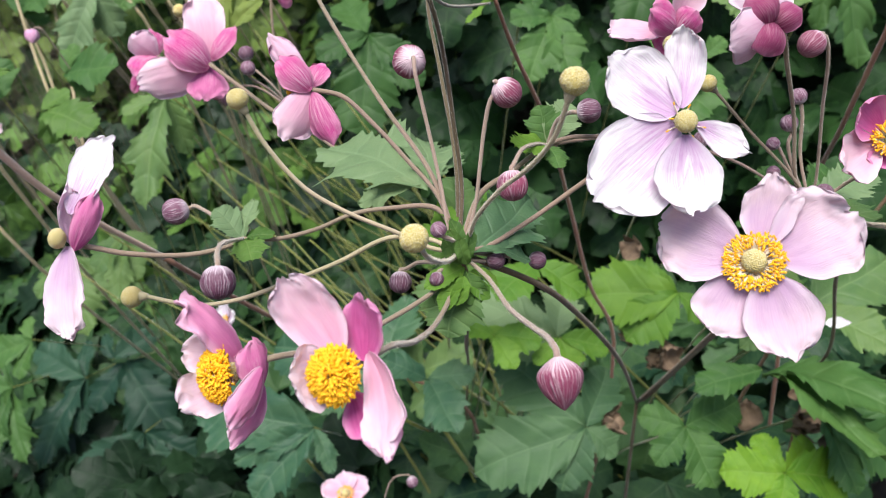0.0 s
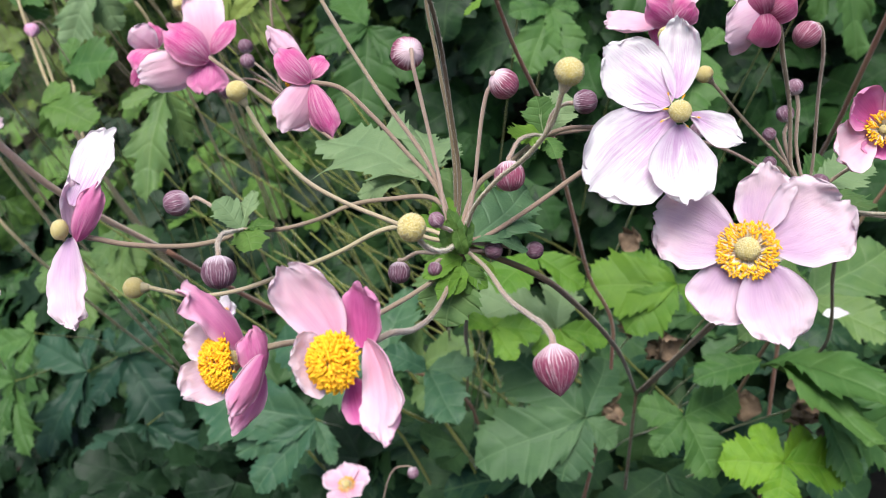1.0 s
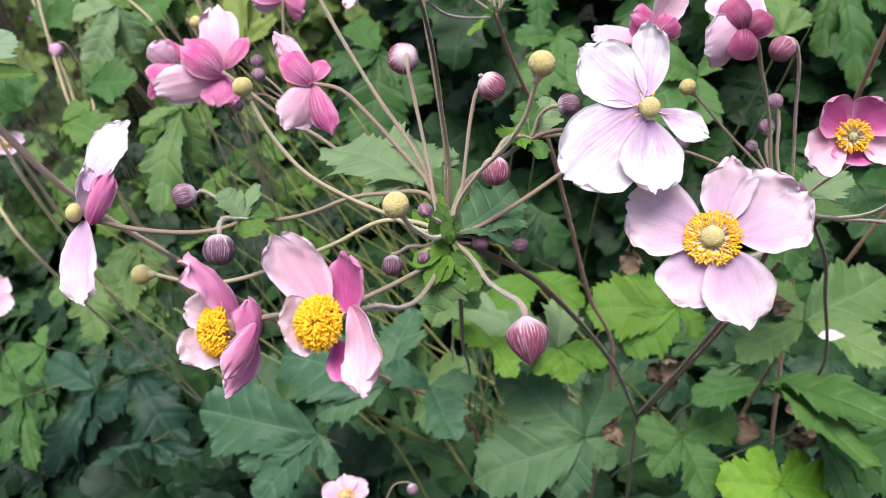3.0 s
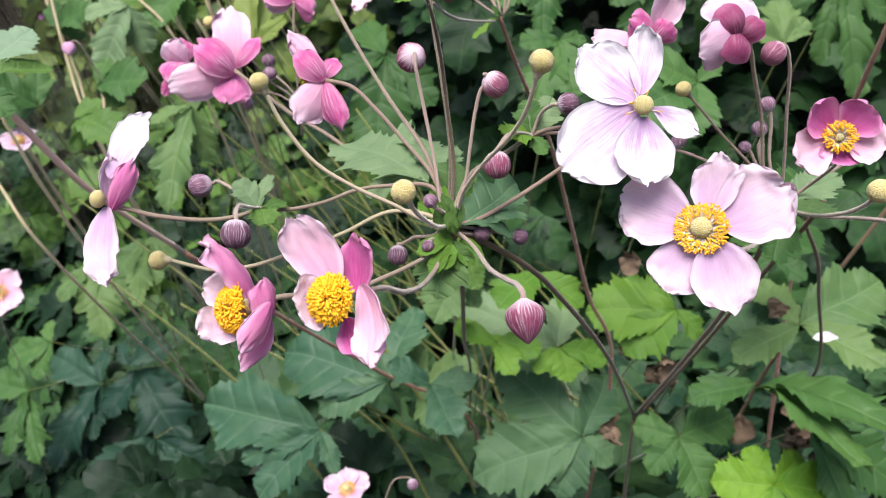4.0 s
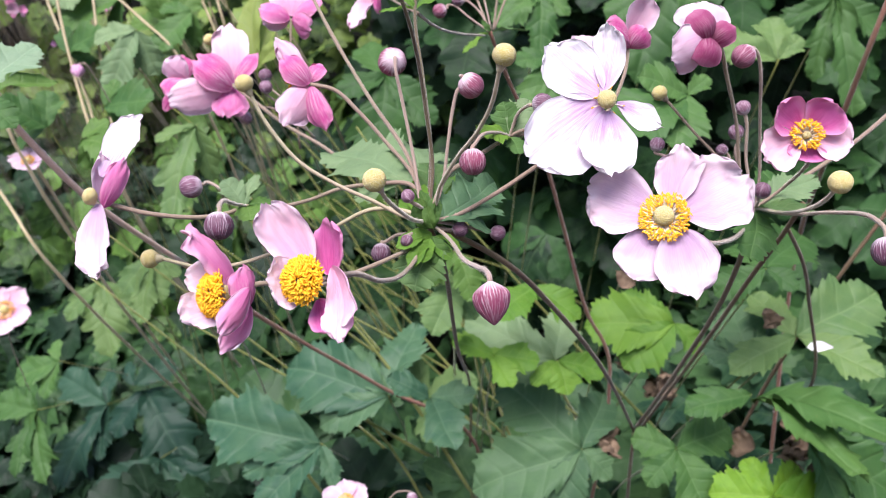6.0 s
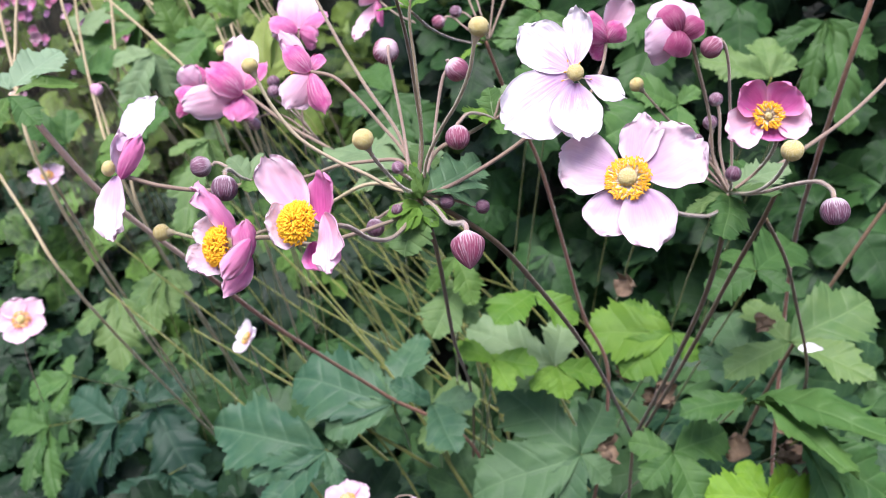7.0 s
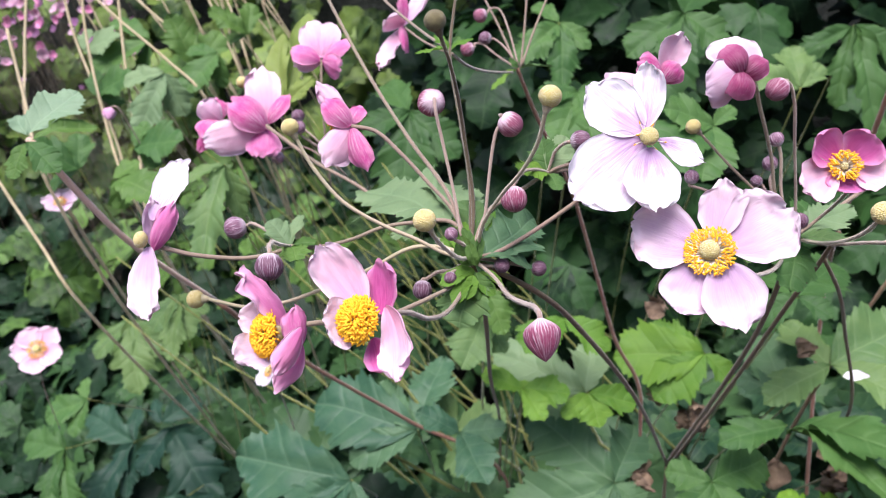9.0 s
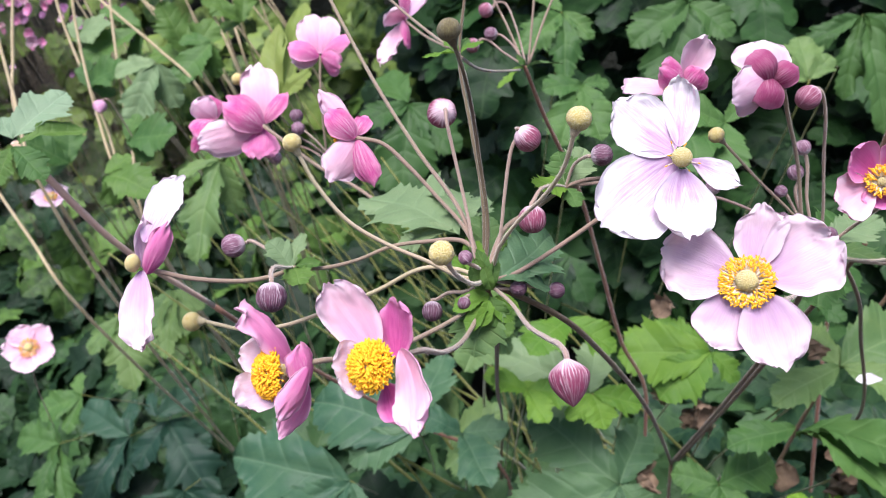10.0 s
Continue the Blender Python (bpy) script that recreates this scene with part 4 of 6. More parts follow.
# the rose flower seen from behind, on a long arched stalk
h = (-0.0084, 0.3182, 0.9818)
f = flower(h, "rose-pink anemone flower seen from behind on an arched stalk", [HUB, (0.038, 0.3008, 0.9505), (0.0258, 0.3089, 0.9613), (0.0137, 0.3138, 0.9719), (0.0022, 0.3178, 0.9801)])
petal(f, (-0.0106, 0.3244, 0.9826), (-0.0258, 0.3293, 0.9987), (-0.39, 0.87, 0.28), 0.0083, PETAL_ROSE, PETAL_PINK_BACK, 0.10, 0.4, -0.04, 4, 0.0, 0.10, 51, 0.45, 0.0, 0.06)
petal(f, (-0.0096, 0.3223, 0.9818), (-0.0065, 0.3285, 0.9895), (0.36, 0.80, -0.49), 0.0086, PETAL_ROSE, PETAL_ROSE_BACK, 0.12, 0.4, 0.0, 5, 0.0, 0.05, 55, 0.45)
petal(f, (-0.0085, 0.3171, 0.9817), (-0.0196, 0.3179, 0.9923), (-0.37, 0.82, -0.43), 0.0098, PETAL_ROSE, PETAL_ROSE_BACK, 0.16, 0.5, 0.0, 6, 0.0, 0.05, 52, 0.40)
petal(f, (-0.0090, 0.3190, 0.9811), (-0.0161, 0.3103, 0.9649), (-0.39, 0.92, 0.06), 0.0133, PETAL_ROSE, PETAL_BLUSH, 0.10, 0.4, 0.0, 6, -0.10, 0.06, 53, 0.40)
petal(f, (-0.0082, 0.3180, 0.9809), (-0.0012, 0.3123, 0.9640), (0.32, 0.95, -0.01), 0.0098, PETAL_ROSE, PETAL_ROSE_BACK, 0.14, 0.45, 0.0, 5, 0.06, 0.05, 54, 0.40)
stamens(f, (-0.0116, 0.3223, 0.9814), (-0.79, 0.55, -0.26), 0.002, 0.007, 60, 0.004, 51, 0.0017)

# the large rose flower further back, seen from behind
h = (-0.1144, 0.5276, 0.9583)
f = flower(h, "pink anemone flower further back, its dark outer petals towards the path", [(-0.0123, 0.4752, 0.9109), (-0.0412, 0.4909, 0.9257), (-0.071, 0.5051, 0.9364), (-0.0927, 0.5172, 0.9469)], 0.0016)
petal(f, (-0.1193, 0.5399, 0.9593), (-0.1282, 0.5588, 0.9969), (-0.10, 0.84, -0.54), 0.0227, PETAL_BLUSH, PETAL_BLUSH, 0.08, 0.3, 0.0, 8, 0.0, 0.09, 61, 0.40)
petal(f, (-0.1160, 0.5380, 0.9589), (-0.1037, 0.5482, 0.9796), (0.36, 0.84, -0.40), 0.0130, PETAL_ROSE, PETAL_ROSE_BACK, 0.12, 0.45, 0.0, 5, 0.0, 0.05, 65, 0.45)
petal(f, (-0.1178, 0.5329, 0.9556), (-0.1561, 0.5169, 0.9448), (-0.29, 0.96, 0.02), 0.0217, PETAL_BLUSH, PETAL_BLUSH, 0.08, 0.3, 0.0, 7, 0.0, 0.05, 63, 0.40)
petal(f, (-0.1163, 0.5330, 0.9556), (-0.1160, 0.5201, 0.9370), (-0.09, 0.98, 0.18), 0.0215, PETAL_ROSE, PETAL_MAGENTA_BACK, 0.12, 0.4, 0.0, 6, 0.0, 0.05, 64, 0.45)
petal(f, (-0.1142, 0.5269, 0.9556), (-0.1385, 0.5237, 0.9749), (-0.32, 0.84, -0.44), 0.0210, PETAL_ROSE, PETAL_ROSE_BACK, 0.20, 0.5, 0.0, 7, 0.0, 0.04, 62, 0.40)
h = (-0.1573, 0.5543, 0.9578)
f = flower(h, "small pink anemone flower beside a larger one", [(-0.1075, 0.5343, 0.9309), (-0.1337, 0.5499, 0.9451)], 0.0012)
petal(f, h, (-0.1706, 0.5484, 0.9713), (-0.03, 0.99, -0.17), 0.0162, PETAL_BLUSH, PETAL_PINK_BACK, 0.1, 0.4, 0.0, 4, 0.0, 0.06, 66)
petal(f, h, (-0.1662, 0.5388, 0.9459), (-0.03, 0.99, -0.17), 0.0191, PETAL_BLUSH, PETAL_ROSE_BACK, 0.1, 0.4, 0.0, 4, 0.0, 0.06, 67)
petal(f, h, (-0.1641, 0.5601, 0.9734), (-0.43, 0.87, -0.25), 0.0133, PETAL_ROSE, PETAL_ROSE_BACK, 0.1, 0.4, 0.0, 4, 0.0, 0.06, 68)
petal(f, h, (-0.1736, 0.5501, 0.9339), (-0.03, 0.99, -0.17), 0.0103, PETAL_ROSE, PETAL_ROSE_BACK, 0.1, 0.4, 0.0, 4, 0.0, 0.06, 69)

# the nodding flower of the second head, seen from behind
h = (0.1595, 0.3572, 1.0091)
f = flower(h, "nodding anemone flower, white and wine-red, seen from behind", [HUB2, (0.1893, 0.3741, 0.9425), (0.1812, 0.3713, 0.9714), (0.1709, 0.3636, 0.9937), (0.1637, 0.3558, 1.0064)], 0.0012)
petal(f, (0.1594, 0.3584, 1.0098), (0.1579, 0.3683, 1.0251), (-0.02, 0.58, -0.81), 0.0205, PETAL_WHITE, PETAL_PALE, 0.1, 0.4, 0.0, 5, 0.1, 0.04, 71)
petal(f, (0.1594, 0.3575, 1.0104), (0.1426, 0.3485, 1), (-0.49, 0.85, 0.18), 0.0191, PETAL_PALE, PETAL_PINK_BACK, 0.16, 0.5, 0.0, 7, 0.0, 0.04, 72, 0.4)
petal(f, (0.1586, 0.3549, 1.0083), (0.1495, 0.355, 1.0198), (-0.27, 0.93, -0.24), 0.0120, PETAL_ROSE, PETAL_DEEP_BACK, 0.38, 0.7, 0.0, 9, 0.0, 0.02, 73, 0.16, 0.0, 0.0, 0.4)
petal(f, (0.1582, 0.3542, 1.0098), (0.1559, 0.3489, 0.9975), (-0.08, 1, -0.04), 0.0116, PETAL_BLUSH, PETAL_DEEP_BACK, 0.30, 0.6, 0.0, 9, 0.0, 0.02, 74, 0.16, 0.0, 0.0, 0.4)
petal(f, (0.1604, 0.3561, 1.0083), (0.169, 0.3563, 1.0149), (0.12, 0.97, -0.23), 0.0095, PETAL_ROSE, PETAL_DEEP_BACK, 0.32, 0.6, 0.0, 8, 0.0, 0.02, 75, 0.16, 0.0, 0.0, 0.4)

# the rose flower that faces the path beside the second head
h = (0.1947, 0.3224, 0.9742)
f = flower(h, "rose-pink anemone flower with an orange wreath of stamens", [HUB2, (0.2084, 0.3744, 0.9421), (0.2075, 0.3459, 0.961)])
ax = (-0.18, -0.94, 0.27)
petal(f, (0.1931, 0.3226, 0.9758), (0.1792, 0.3158, 0.9858), (0.47, -0.88, -0.06), 0.0136, PETAL_ROSE, PETAL_ROSE_BACK, 0.12, 0.4, 0.0, 5, 0, 0.04, 81)
petal(f, (0.196, 0.323, 0.9761), (0.203, 0.3191, 0.9876), (-0.21, -0.97, -0.09), 0.0160, PETAL_ROSE, PETAL_ROSE_BACK, 0.1, 0.4, 0.0, 5, 0, 0.04, 82)
petal(f, (0.1972, 0.3225, 0.9738), (0.2115, 0.3179, 0.9717), (-0.25, -0.88, 0.41), 0.0152, PETAL_BLUSH, PETAL_ROSE_BACK, 0.1, 0.4, 0.0, 5, 0, 0.04, 83)
petal(f, (0.1953, 0.3219, 0.972), (0.1947, 0.3168, 0.9641), (0.04, -0.73, 0.68), 0.0137, PETAL_ROSE, PETAL_ROSE_BACK, 0.1, 0.3, 0.0, 5, 0, 0.04, 84)
petal(f, (0.1928, 0.322, 0.9731), (0.1753, 0.3096, 0.9661), (0.35, -0.78, 0.52), 0.0160, PETAL_BLUSH, PETAL_ROSE_BACK, 0.1, 0.4, 0.0, 5, 0, 0.04, 85)
heart(f, (0.1936, 0.3190, 0.9746), ax, 0.0017)
stamens(f, (0.194, 0.3203, 0.9744), ax, 0.0024, 0.0061, 170, 0.0026, 81, 0.0015)

# the pink flower half hidden behind the white one
h = (0.1266, 0.3684, 1.0048)
f = flower(h, "pink anemone flower half hidden behind a white one", [NODE, (0.1131, 0.3423, 0.9716), (0.1247, 0.359, 0.9903)], 0.0010)
petal(f, (0.1246, 0.3683, 1.0047), (0.0985, 0.3602, 1.0022), (0.01, -0.42, 0.91), 0.0132, PETAL_BLUSH, PETAL_PINK_BACK, 0.1, 0.4, 0.0, 5, 0, 0.05, 91)
petal(f, (0.1269, 0.367, 1.0034), (0.1133, 0.356, 1.0125), (-0.39, 0.9, -0.17), 0.0122, PETAL_ROSE, PETAL_ROSE_BACK, 0.14, 0.5, 0.0, 5, 0, 0.04, 92)
petal(f, (0.1262, 0.3698, 1.0061), (0.1349, 0.3718, 1.0256), (0.39, -0.9, 0.17), 0.0128, PETAL_BLUSH, PETAL_PINK_BACK, 0.08, 0.4, 0.0, 5, 0, 0.05, 93)
petal(f, (0.127, 0.3669, 1.003), (0.1323, 0.3616, 1.012), (0.23, 0.96, -0.14), 0.0102, PETAL_ROSE, PETAL_ROSE_BACK, 0.14, 0.5, 0.0, 5, 0, 0.04, 94)
petal(f, (0.1269, 0.3691, 1.0033), (0.1195, 0.3663, 0.9954), (-0.09, 0.99, 0.05), 0.0087, PETAL_ROSE, PETAL_ROSE_BACK, 0.1, 0.4, 0.0, 5, 0, 0.04, 95)

# the pink flower higher up, seen from below
h = (-0.0866, 0.5767, 1.0041)
f = flower(h, "pink anemone flower seen from the side below", [(-0.0804, 0.5791, 0.9076), (-0.0848, 0.5726, 0.9664), (-0.0865, 0.5747, 0.9922)], 0.0012)
petal(f, (-0.0897, 0.5830, 1.0053), (-0.0999, 0.5950, 1.0320), (-0.16, 0.83, -0.54), 0.0198, PETAL_BLUSH, PETAL_PINK_BACK, 0.10, 0.4, 0.0, 6, 0.0, 0.05, 102, 0.40)
petal(f, (-0.0872, 0.5821, 1.0054), (-0.0842, 0.5961, 1.0317), (0.05, 0.85, -0.53), 0.0182, PETAL_BLUSH, PETAL_PINK_BACK, 0.10, 0.4, 0.0, 6, 0.0, 0.05, 103, 0.40)
petal(f, (-0.0879, 0.5765, 1.0036), (-0.1093, 0.5725, 1.0111), (-0.24, 0.66, -0.71), 0.0158, PETAL_BLUSH, PETAL_MAGENTA_BACK, 0.16, 0.5, 0.0, 6, 0.0, 0.05, 101, 0.40)
petal(f, (-0.0855, 0.5777, 1.0037), (-0.0648, 0.5798, 1.0182), (0.28, 0.75, -0.60), 0.0134, PETAL_BLUSH, PETAL_MAGENTA_BACK, 0.14, 0.5, 0.0, 5, 0.0, 0.05, 104, 0.42)
petal(f, (-0.0883, 0.5794, 1.0031), (-0.1074, 0.5740, 0.9997), (-0.20, 0.96, 0.21), 0.0121, PETAL_BLUSH, PETAL_PINK_BACK, 0.10, 0.4, 0.0, 5, 0.0, 0.05, 106, 0.42)
petal(f, (-0.0861, 0.5766, 1.0037), (-0.0706, 0.5700, 0.9969), (0.11, 0.94, 0.31), 0.0163, PETAL_BLUSH, PETAL_MAGENTA_BACK, 0.12, 0.4, 0.0, 6, 0.0, 0.05, 105, 0.42)

# the pink flower at the top, turned aside
h = (-0.03, 0.6032, 1.0312)
f = flower(h, "pale pink anemone flower turned aside, high in the shade", [(0.0073, 0.5501, 1.0135), (-0.0113, 0.5762, 1.0205)], 0.0010)
petal(f, h, (-0.044, 0.584, 0.9998), (-0.71, -0.7, 0.13), 0.0214, PETAL_BLUSH, PETAL_PINK_BACK, 0.06, 0.3, 0.0, 6, 0, 0.10, 111)
petal(f, h, (-0.0409, 0.5932, 1.036), (-0.44, -0.86, -0.25), 0.0187, PETAL_BLUSH, PETAL_PINK_BACK, 0.06, 0.3, 0.0, 5, 0, 0.08, 112)
petal(f, h, (-0.012, 0.6116, 1.0595), (-0.65, -0.67, 0.36), 0.0180, PETAL_PALE, PETAL_PINK_BACK, 0.06, 0.3, 0.0, 5, 0, 0.08, 113)
petal(f, h, (-0.0253, 0.5884, 1.0117), (-0.97, 0.22, -0.11), 0.0159, PETAL_ROSE, PETAL_ROSE_BACK, 0.1, 0.4, 0.0, 5, 0, 0.05, 114)
petal(f, h, (-0.0296, 0.6087, 1.0531), (-0.97, 0.22, -0.11), 0.0159, PETAL_ROSE, PETAL_ROSE_BACK, 0.1, 0.4, 0.0, 5, 0, 0.05, 115)

# smaller flowers lower down and further off
small_flower((-0.5043, 0.8218, 0.6432), (0.2, -0.79, 0.57), 0.0336, [(-0.5284, 0.8876, 0.4991), (-0.5249, 0.8562, 0.5798)], "small pale pink anemone flower with a yellow heart", PETAL_BLUSH, PETAL_PINK_BACK, 5, 0.15, 201, 0.5)
small_flower((-0.4915, 0.8759, 0.816), (0.13, -0.57, 0.81), 0.0226, [(-0.4794, 0.944, 0.7116), (-0.493, 0.9086, 0.7815)], "small pale pink anemone flower among the leaves", PETAL_PALE, PETAL_PINK_BACK, 5, 0.2, 202, 0.2)
small_flower((-0.1613, 0.6656, 0.709), (-0.64, -0.54, 0.55), 0.0190, [(-0.1708, 0.8163, 0.532), (-0.1683, 0.7312, 0.644)], "small white anemone flower turned aside, low in the bed", PETAL_WHITE, PETAL_PALE, 5, 0.3, 204, 1.1)
small_flower((-0.0391, 0.5831, 0.594), (-0.14, -0.34, 0.93), 0.0222, [(-0.0139, 0.6645, 0.4602), (-0.0376, 0.6231, 0.5317)], "small pink anemone flower low among the leaves", PETAL_BLUSH, PETAL_PINK_BACK, 5, 0.25, 203, 0.3)

# ---- seed heads ----
seed_head((-0.0243, 0.2832, 0.9838), 0.0035, [HUB, (0.0364, 0.2889, 0.9364), (0.0247, 0.2875, 0.9418), (0.01, 0.2862, 0.9477), (-0.0044, 0.2848, 0.956), (-0.0165, 0.2844, 0.9696), (-0.0219, 0.2837, 0.9793)], 0.0011, STEM_PALE)
seed_head((0.0705, 0.2302, 1.002), 0.0036, [HUB, (0.0484, 0.2863, 0.9401), (0.0507, 0.2778, 0.9513), (0.0569, 0.2639, 0.965), (0.0638, 0.2482, 0.9768), (0.0681, 0.2365, 0.9879), (0.0695, 0.2306, 0.9976)], 0.0010, STEM_PALE)
seed_head((0.0351, 0.2223, 0.9641), 0.0037, [HUB, (0.0431, 0.2681, 0.9406), (0.0397, 0.2401, 0.9515), (0.0376, 0.2267, 0.9584)], 0.0010, STEM_PALE)
seed_head((-0.0722, 0.3006, 0.9063), 0.0041, [HUB, (0.0357, 0.2955, 0.9369), (0.0218, 0.2989, 0.9355), (0.0037, 0.3007, 0.9246), (-0.017, 0.3016, 0.9142), (-0.0338, 0.3017, 0.907), (-0.0495, 0.3013, 0.904), (-0.0606, 0.3006, 0.9057), (-0.0672, 0.3009, 0.9067)], 0.0012, STEM_PALE)
seed_head((0.0302, 0.2786, 1.0241), 0.0041, [HUB, (0.0457, 0.3008, 0.9545), (0.0416, 0.301, 0.9773), (0.0383, 0.2951, 0.9962), (0.0351, 0.285, 1.0107), (0.0319, 0.2797, 1.0196)], 0.0011, STEM_DUSK, True, "round olive anemone seed head on a tall stalk")
seed_head((0.1044, 0.2809, 1.0065), 0.0029, [(0.1041, 0.2984, 0.9879), (0.1051, 0.2879, 0.9966), (0.1045, 0.2825, 1.0023)], 0.0009, STEM_PALE)
seed_head((0.1442, 0.3724, 0.9833), 0.0037, [HUB2, (0.186, 0.3715, 0.9458), (0.1644, 0.3724, 0.9647), (0.1489, 0.3728, 0.9793)], 0.0010, STEM_FUZZY)
seed_head((0.1889, 0.2701, 0.9651), 0.0042, [HUB2, (0.1983, 0.3395, 0.9379), (0.1941, 0.3007, 0.9494), (0.1897, 0.277, 0.9595)], 0.0011, STEM_PALE)
seed_head((-0.1472, 0.5725, 0.9854), 0.0044, [(-0.1248, 0.6267, 0.9468), (-0.1366, 0.5907, 0.9719)], 0.0010, STEM_FUZZY)

# ---- buds ----
bud((0.0251, 0.321, 0.9927), 0.0059, (-0.29, 0.91, -0.31), [HUB, (0.0418, 0.2937, 0.943), (0.0391, 0.2996, 0.953), (0.035, 0.3058, 0.9665), (0.0305, 0.3103, 0.9812), (0.0279, 0.3116, 0.9904)], "wine", label="closed wine-red bud with pale streaks, on a tall stalk")
bud((0.0587, 0.3023, 0.9868), 0.0050, (0.74, 0.18, -0.65), [HUB, (0.0483, 0.2916, 0.9401), (0.0507, 0.2948, 0.9511), (0.0514, 0.2977, 0.964), (0.0522, 0.3004, 0.9767), (0.0535, 0.3013, 0.9844), (0.0558, 0.3019, 0.9886)], "wine", label="nodding wine-red bud with pale streaks")
bud((-0.058, 0.3124, 0.9361), 0.0049, (-0.92, -0.33, -0.21), [SIDE, (-0.0346, 0.2989, 0.936), (-0.0434, 0.3069, 0.9378), (-0.0508, 0.3124, 0.9386)], "grey", label="nodding greyish-pink bud on a thin side stalk")
bud((-0.0203, 0.243, 0.9402), 0.0049, (0.11, -0.45, -0.89), [SIDE, (-0.0276, 0.2797, 0.9385), (-0.0249, 0.2606, 0.9444), (-0.0223, 0.2493, 0.9455)], "plum", label="dark plum-purple bud that hangs from a hooked stalk")
bud((0.0725, 0.2152, 0.9322), 0.0058, (0.18, -0.46, -0.87), [HUB, (0.0554, 0.276, 0.9324), (0.0616, 0.2574, 0.931), (0.0673, 0.2365, 0.935), (0.0701, 0.2248, 0.9379)], "wine", 1, 0.0010, label="large hanging wine-red bud, pointed like a drop")
bud((0.025, 0.31, 0.914), 0.0042, (0.06, -0.54, -0.84), [HUB, (0.0388, 0.3002, 0.9267), (0.0313, 0.3092, 0.9226), (0.0262, 0.3118, 0.9185)], "plum", label="small round plum bud on a hooked stalk")
bud((0.0587, 0.292, 0.9322), 0.0032, (0.85, -0.42, 0.32), [HUB, (0.0505, 0.2907, 0.932), (0.0543, 0.2917, 0.9316)], "plum", label="small plum bud close to the leaf whorl")
bud((0.0736, 0.3009, 0.9293), 0.0032, (0.92, -0.38, 0.09), [HUB, (0.0572, 0.2945, 0.933), (0.0653, 0.2991, 0.9308)], "plum", label="small plum bud close to the leaf whorl")
bud((0.087, 0.3093, 0.981), 0.0042, (0.97, -0.16, 0.18), [NODE, (0.0778, 0.3196, 0.975), (0.0815, 0.3129, 0.9795)], "plum", label="plum bud beside a white flower")
bud((0.0619, 0.2867, 0.96), 0.0051, (0.11, -0.45, -0.89), [NODE, (0.0704, 0.3115, 0.9682), (0.0645, 0.2977, 0.9689), (0.0618, 0.29, 0.9658)], "wine", label="hanging wine-red bud from a side whorl")
bud((0.0392, 0.2761, 0.9475), 0.0026, (-0.48, -0.31, 0.82), [HUB, (0.0447, 0.2841, 0.9403), (0.0427, 0.2789, 0.9436)], "grey", label="tiny greyish bud in the leaf whorl")
bud((0.0393, 0.2780, 0.9298), 0.0024, (-0.17, -0.82, -0.55), [HUB, (0.043, 0.2852, 0.9321)], "plum", label="tiny dark bud under the leaf whorl")
bud((0.1729, 0.3495, 1.0028), 0.0051, (-0.71, -0.32, -0.63), [HUB2, (0.1963, 0.3724, 0.9462), (0.1886, 0.3642, 0.9781), (0.1826, 0.3552, 0.9978), (0.1783, 0.3516, 1.0055), (0.1753, 0.3506, 1.0065)], "wine", label="nodding wine-red bud on a tall hooked stalk")
bud((0.1869, 0.3847, 0.978), 0.0036, (-0.39, 0.19, 0.9), [HUB2, (0.1918, 0.382, 0.9531), (0.19, 0.3837, 0.969)], "grey", 0, 0.0010, label="greyish-mauve bud on a pale stalk")
bud((0.1863, 0.3869, 0.966), 0.0038, (-0.39, 0.19, 0.9), [HUB2, (0.1901, 0.3824, 0.947), (0.1868, 0.3849, 0.9578)], "grey", 0, 0.0010, label="greyish-mauve bud on a pale stalk")
bud((0.1801, 0.3842, 0.9572), 0.0029, (-0.84, 0.07, 0.53), [HUB2, (0.1919, 0.3812, 0.9413), (0.1848, 0.3834, 0.9525)], "grey", label="small greyish bud low in the whorl")
bud((0.1836, 0.3863, 0.9439), 0.0030, (-0.89, 0.04, 0.45), [HUB2, (0.1922, 0.3801, 0.9371), (0.1876, 0.3851, 0.9419)], "grey", label="small greyish bud low in the whorl")
bud((0.1931, 0.3561, 0.9439), 0.0039, (0.2, -0.2, 0.96), [HUB2, (0.1954, 0.365, 0.9374)], "plum", label="small plum bud on the second whorl")
bud((0.2019, 0.255, 0.9458), 0.0051, (0.12, -0.33, -0.94), [HUB2, (0.1996, 0.3395, 0.9375), (0.2005, 0.2959, 0.9489), (0.2014, 0.2714, 0.9538), (0.2016, 0.2597, 0.9526)], "plum", 0, 0.0010, label="dark plum bud that hangs from a long hooked stalk")
bud((0.0309, 0.5685, 1.039), 0.0050, (-0.91, -0.16, -0.38), [(0.0601, 0.5521, 1.0051), (0.0513, 0.5629, 1.0306), (0.0432, 0.5708, 1.0443), (0.0365, 0.57, 1.0433)], "wine", label="small dusky bud of a high flower head")
bud((0.0352, 0.5651, 1.0236), 0.0046, (-1, -0.06, 0.08), [(0.0593, 0.552, 1.0051), (0.0509, 0.5593, 1.0164), (0.0419, 0.5654, 1.0231)], "plum", label="small dusky bud of a high flower head")
bud((0.0231, 0.5621, 1.0154), 0.0050, (-0.91, -0.16, -0.38), [(0.0594, 0.5516, 1.0035), (0.0442, 0.5577, 1.0121), (0.0329, 0.5639, 1.0195), (0.0279, 0.5634, 1.0193)], "wine", label="small pinkish bud of a high flower head")
bud((-0.0892, 0.5207, 0.9667), 0.0045, (-0.04, 0.02, 1), [(-0.0596, 0.5242, 0.9298), (-0.0745, 0.5178, 0.9503)], "plum", label="small dark bud behind the rose flowers")
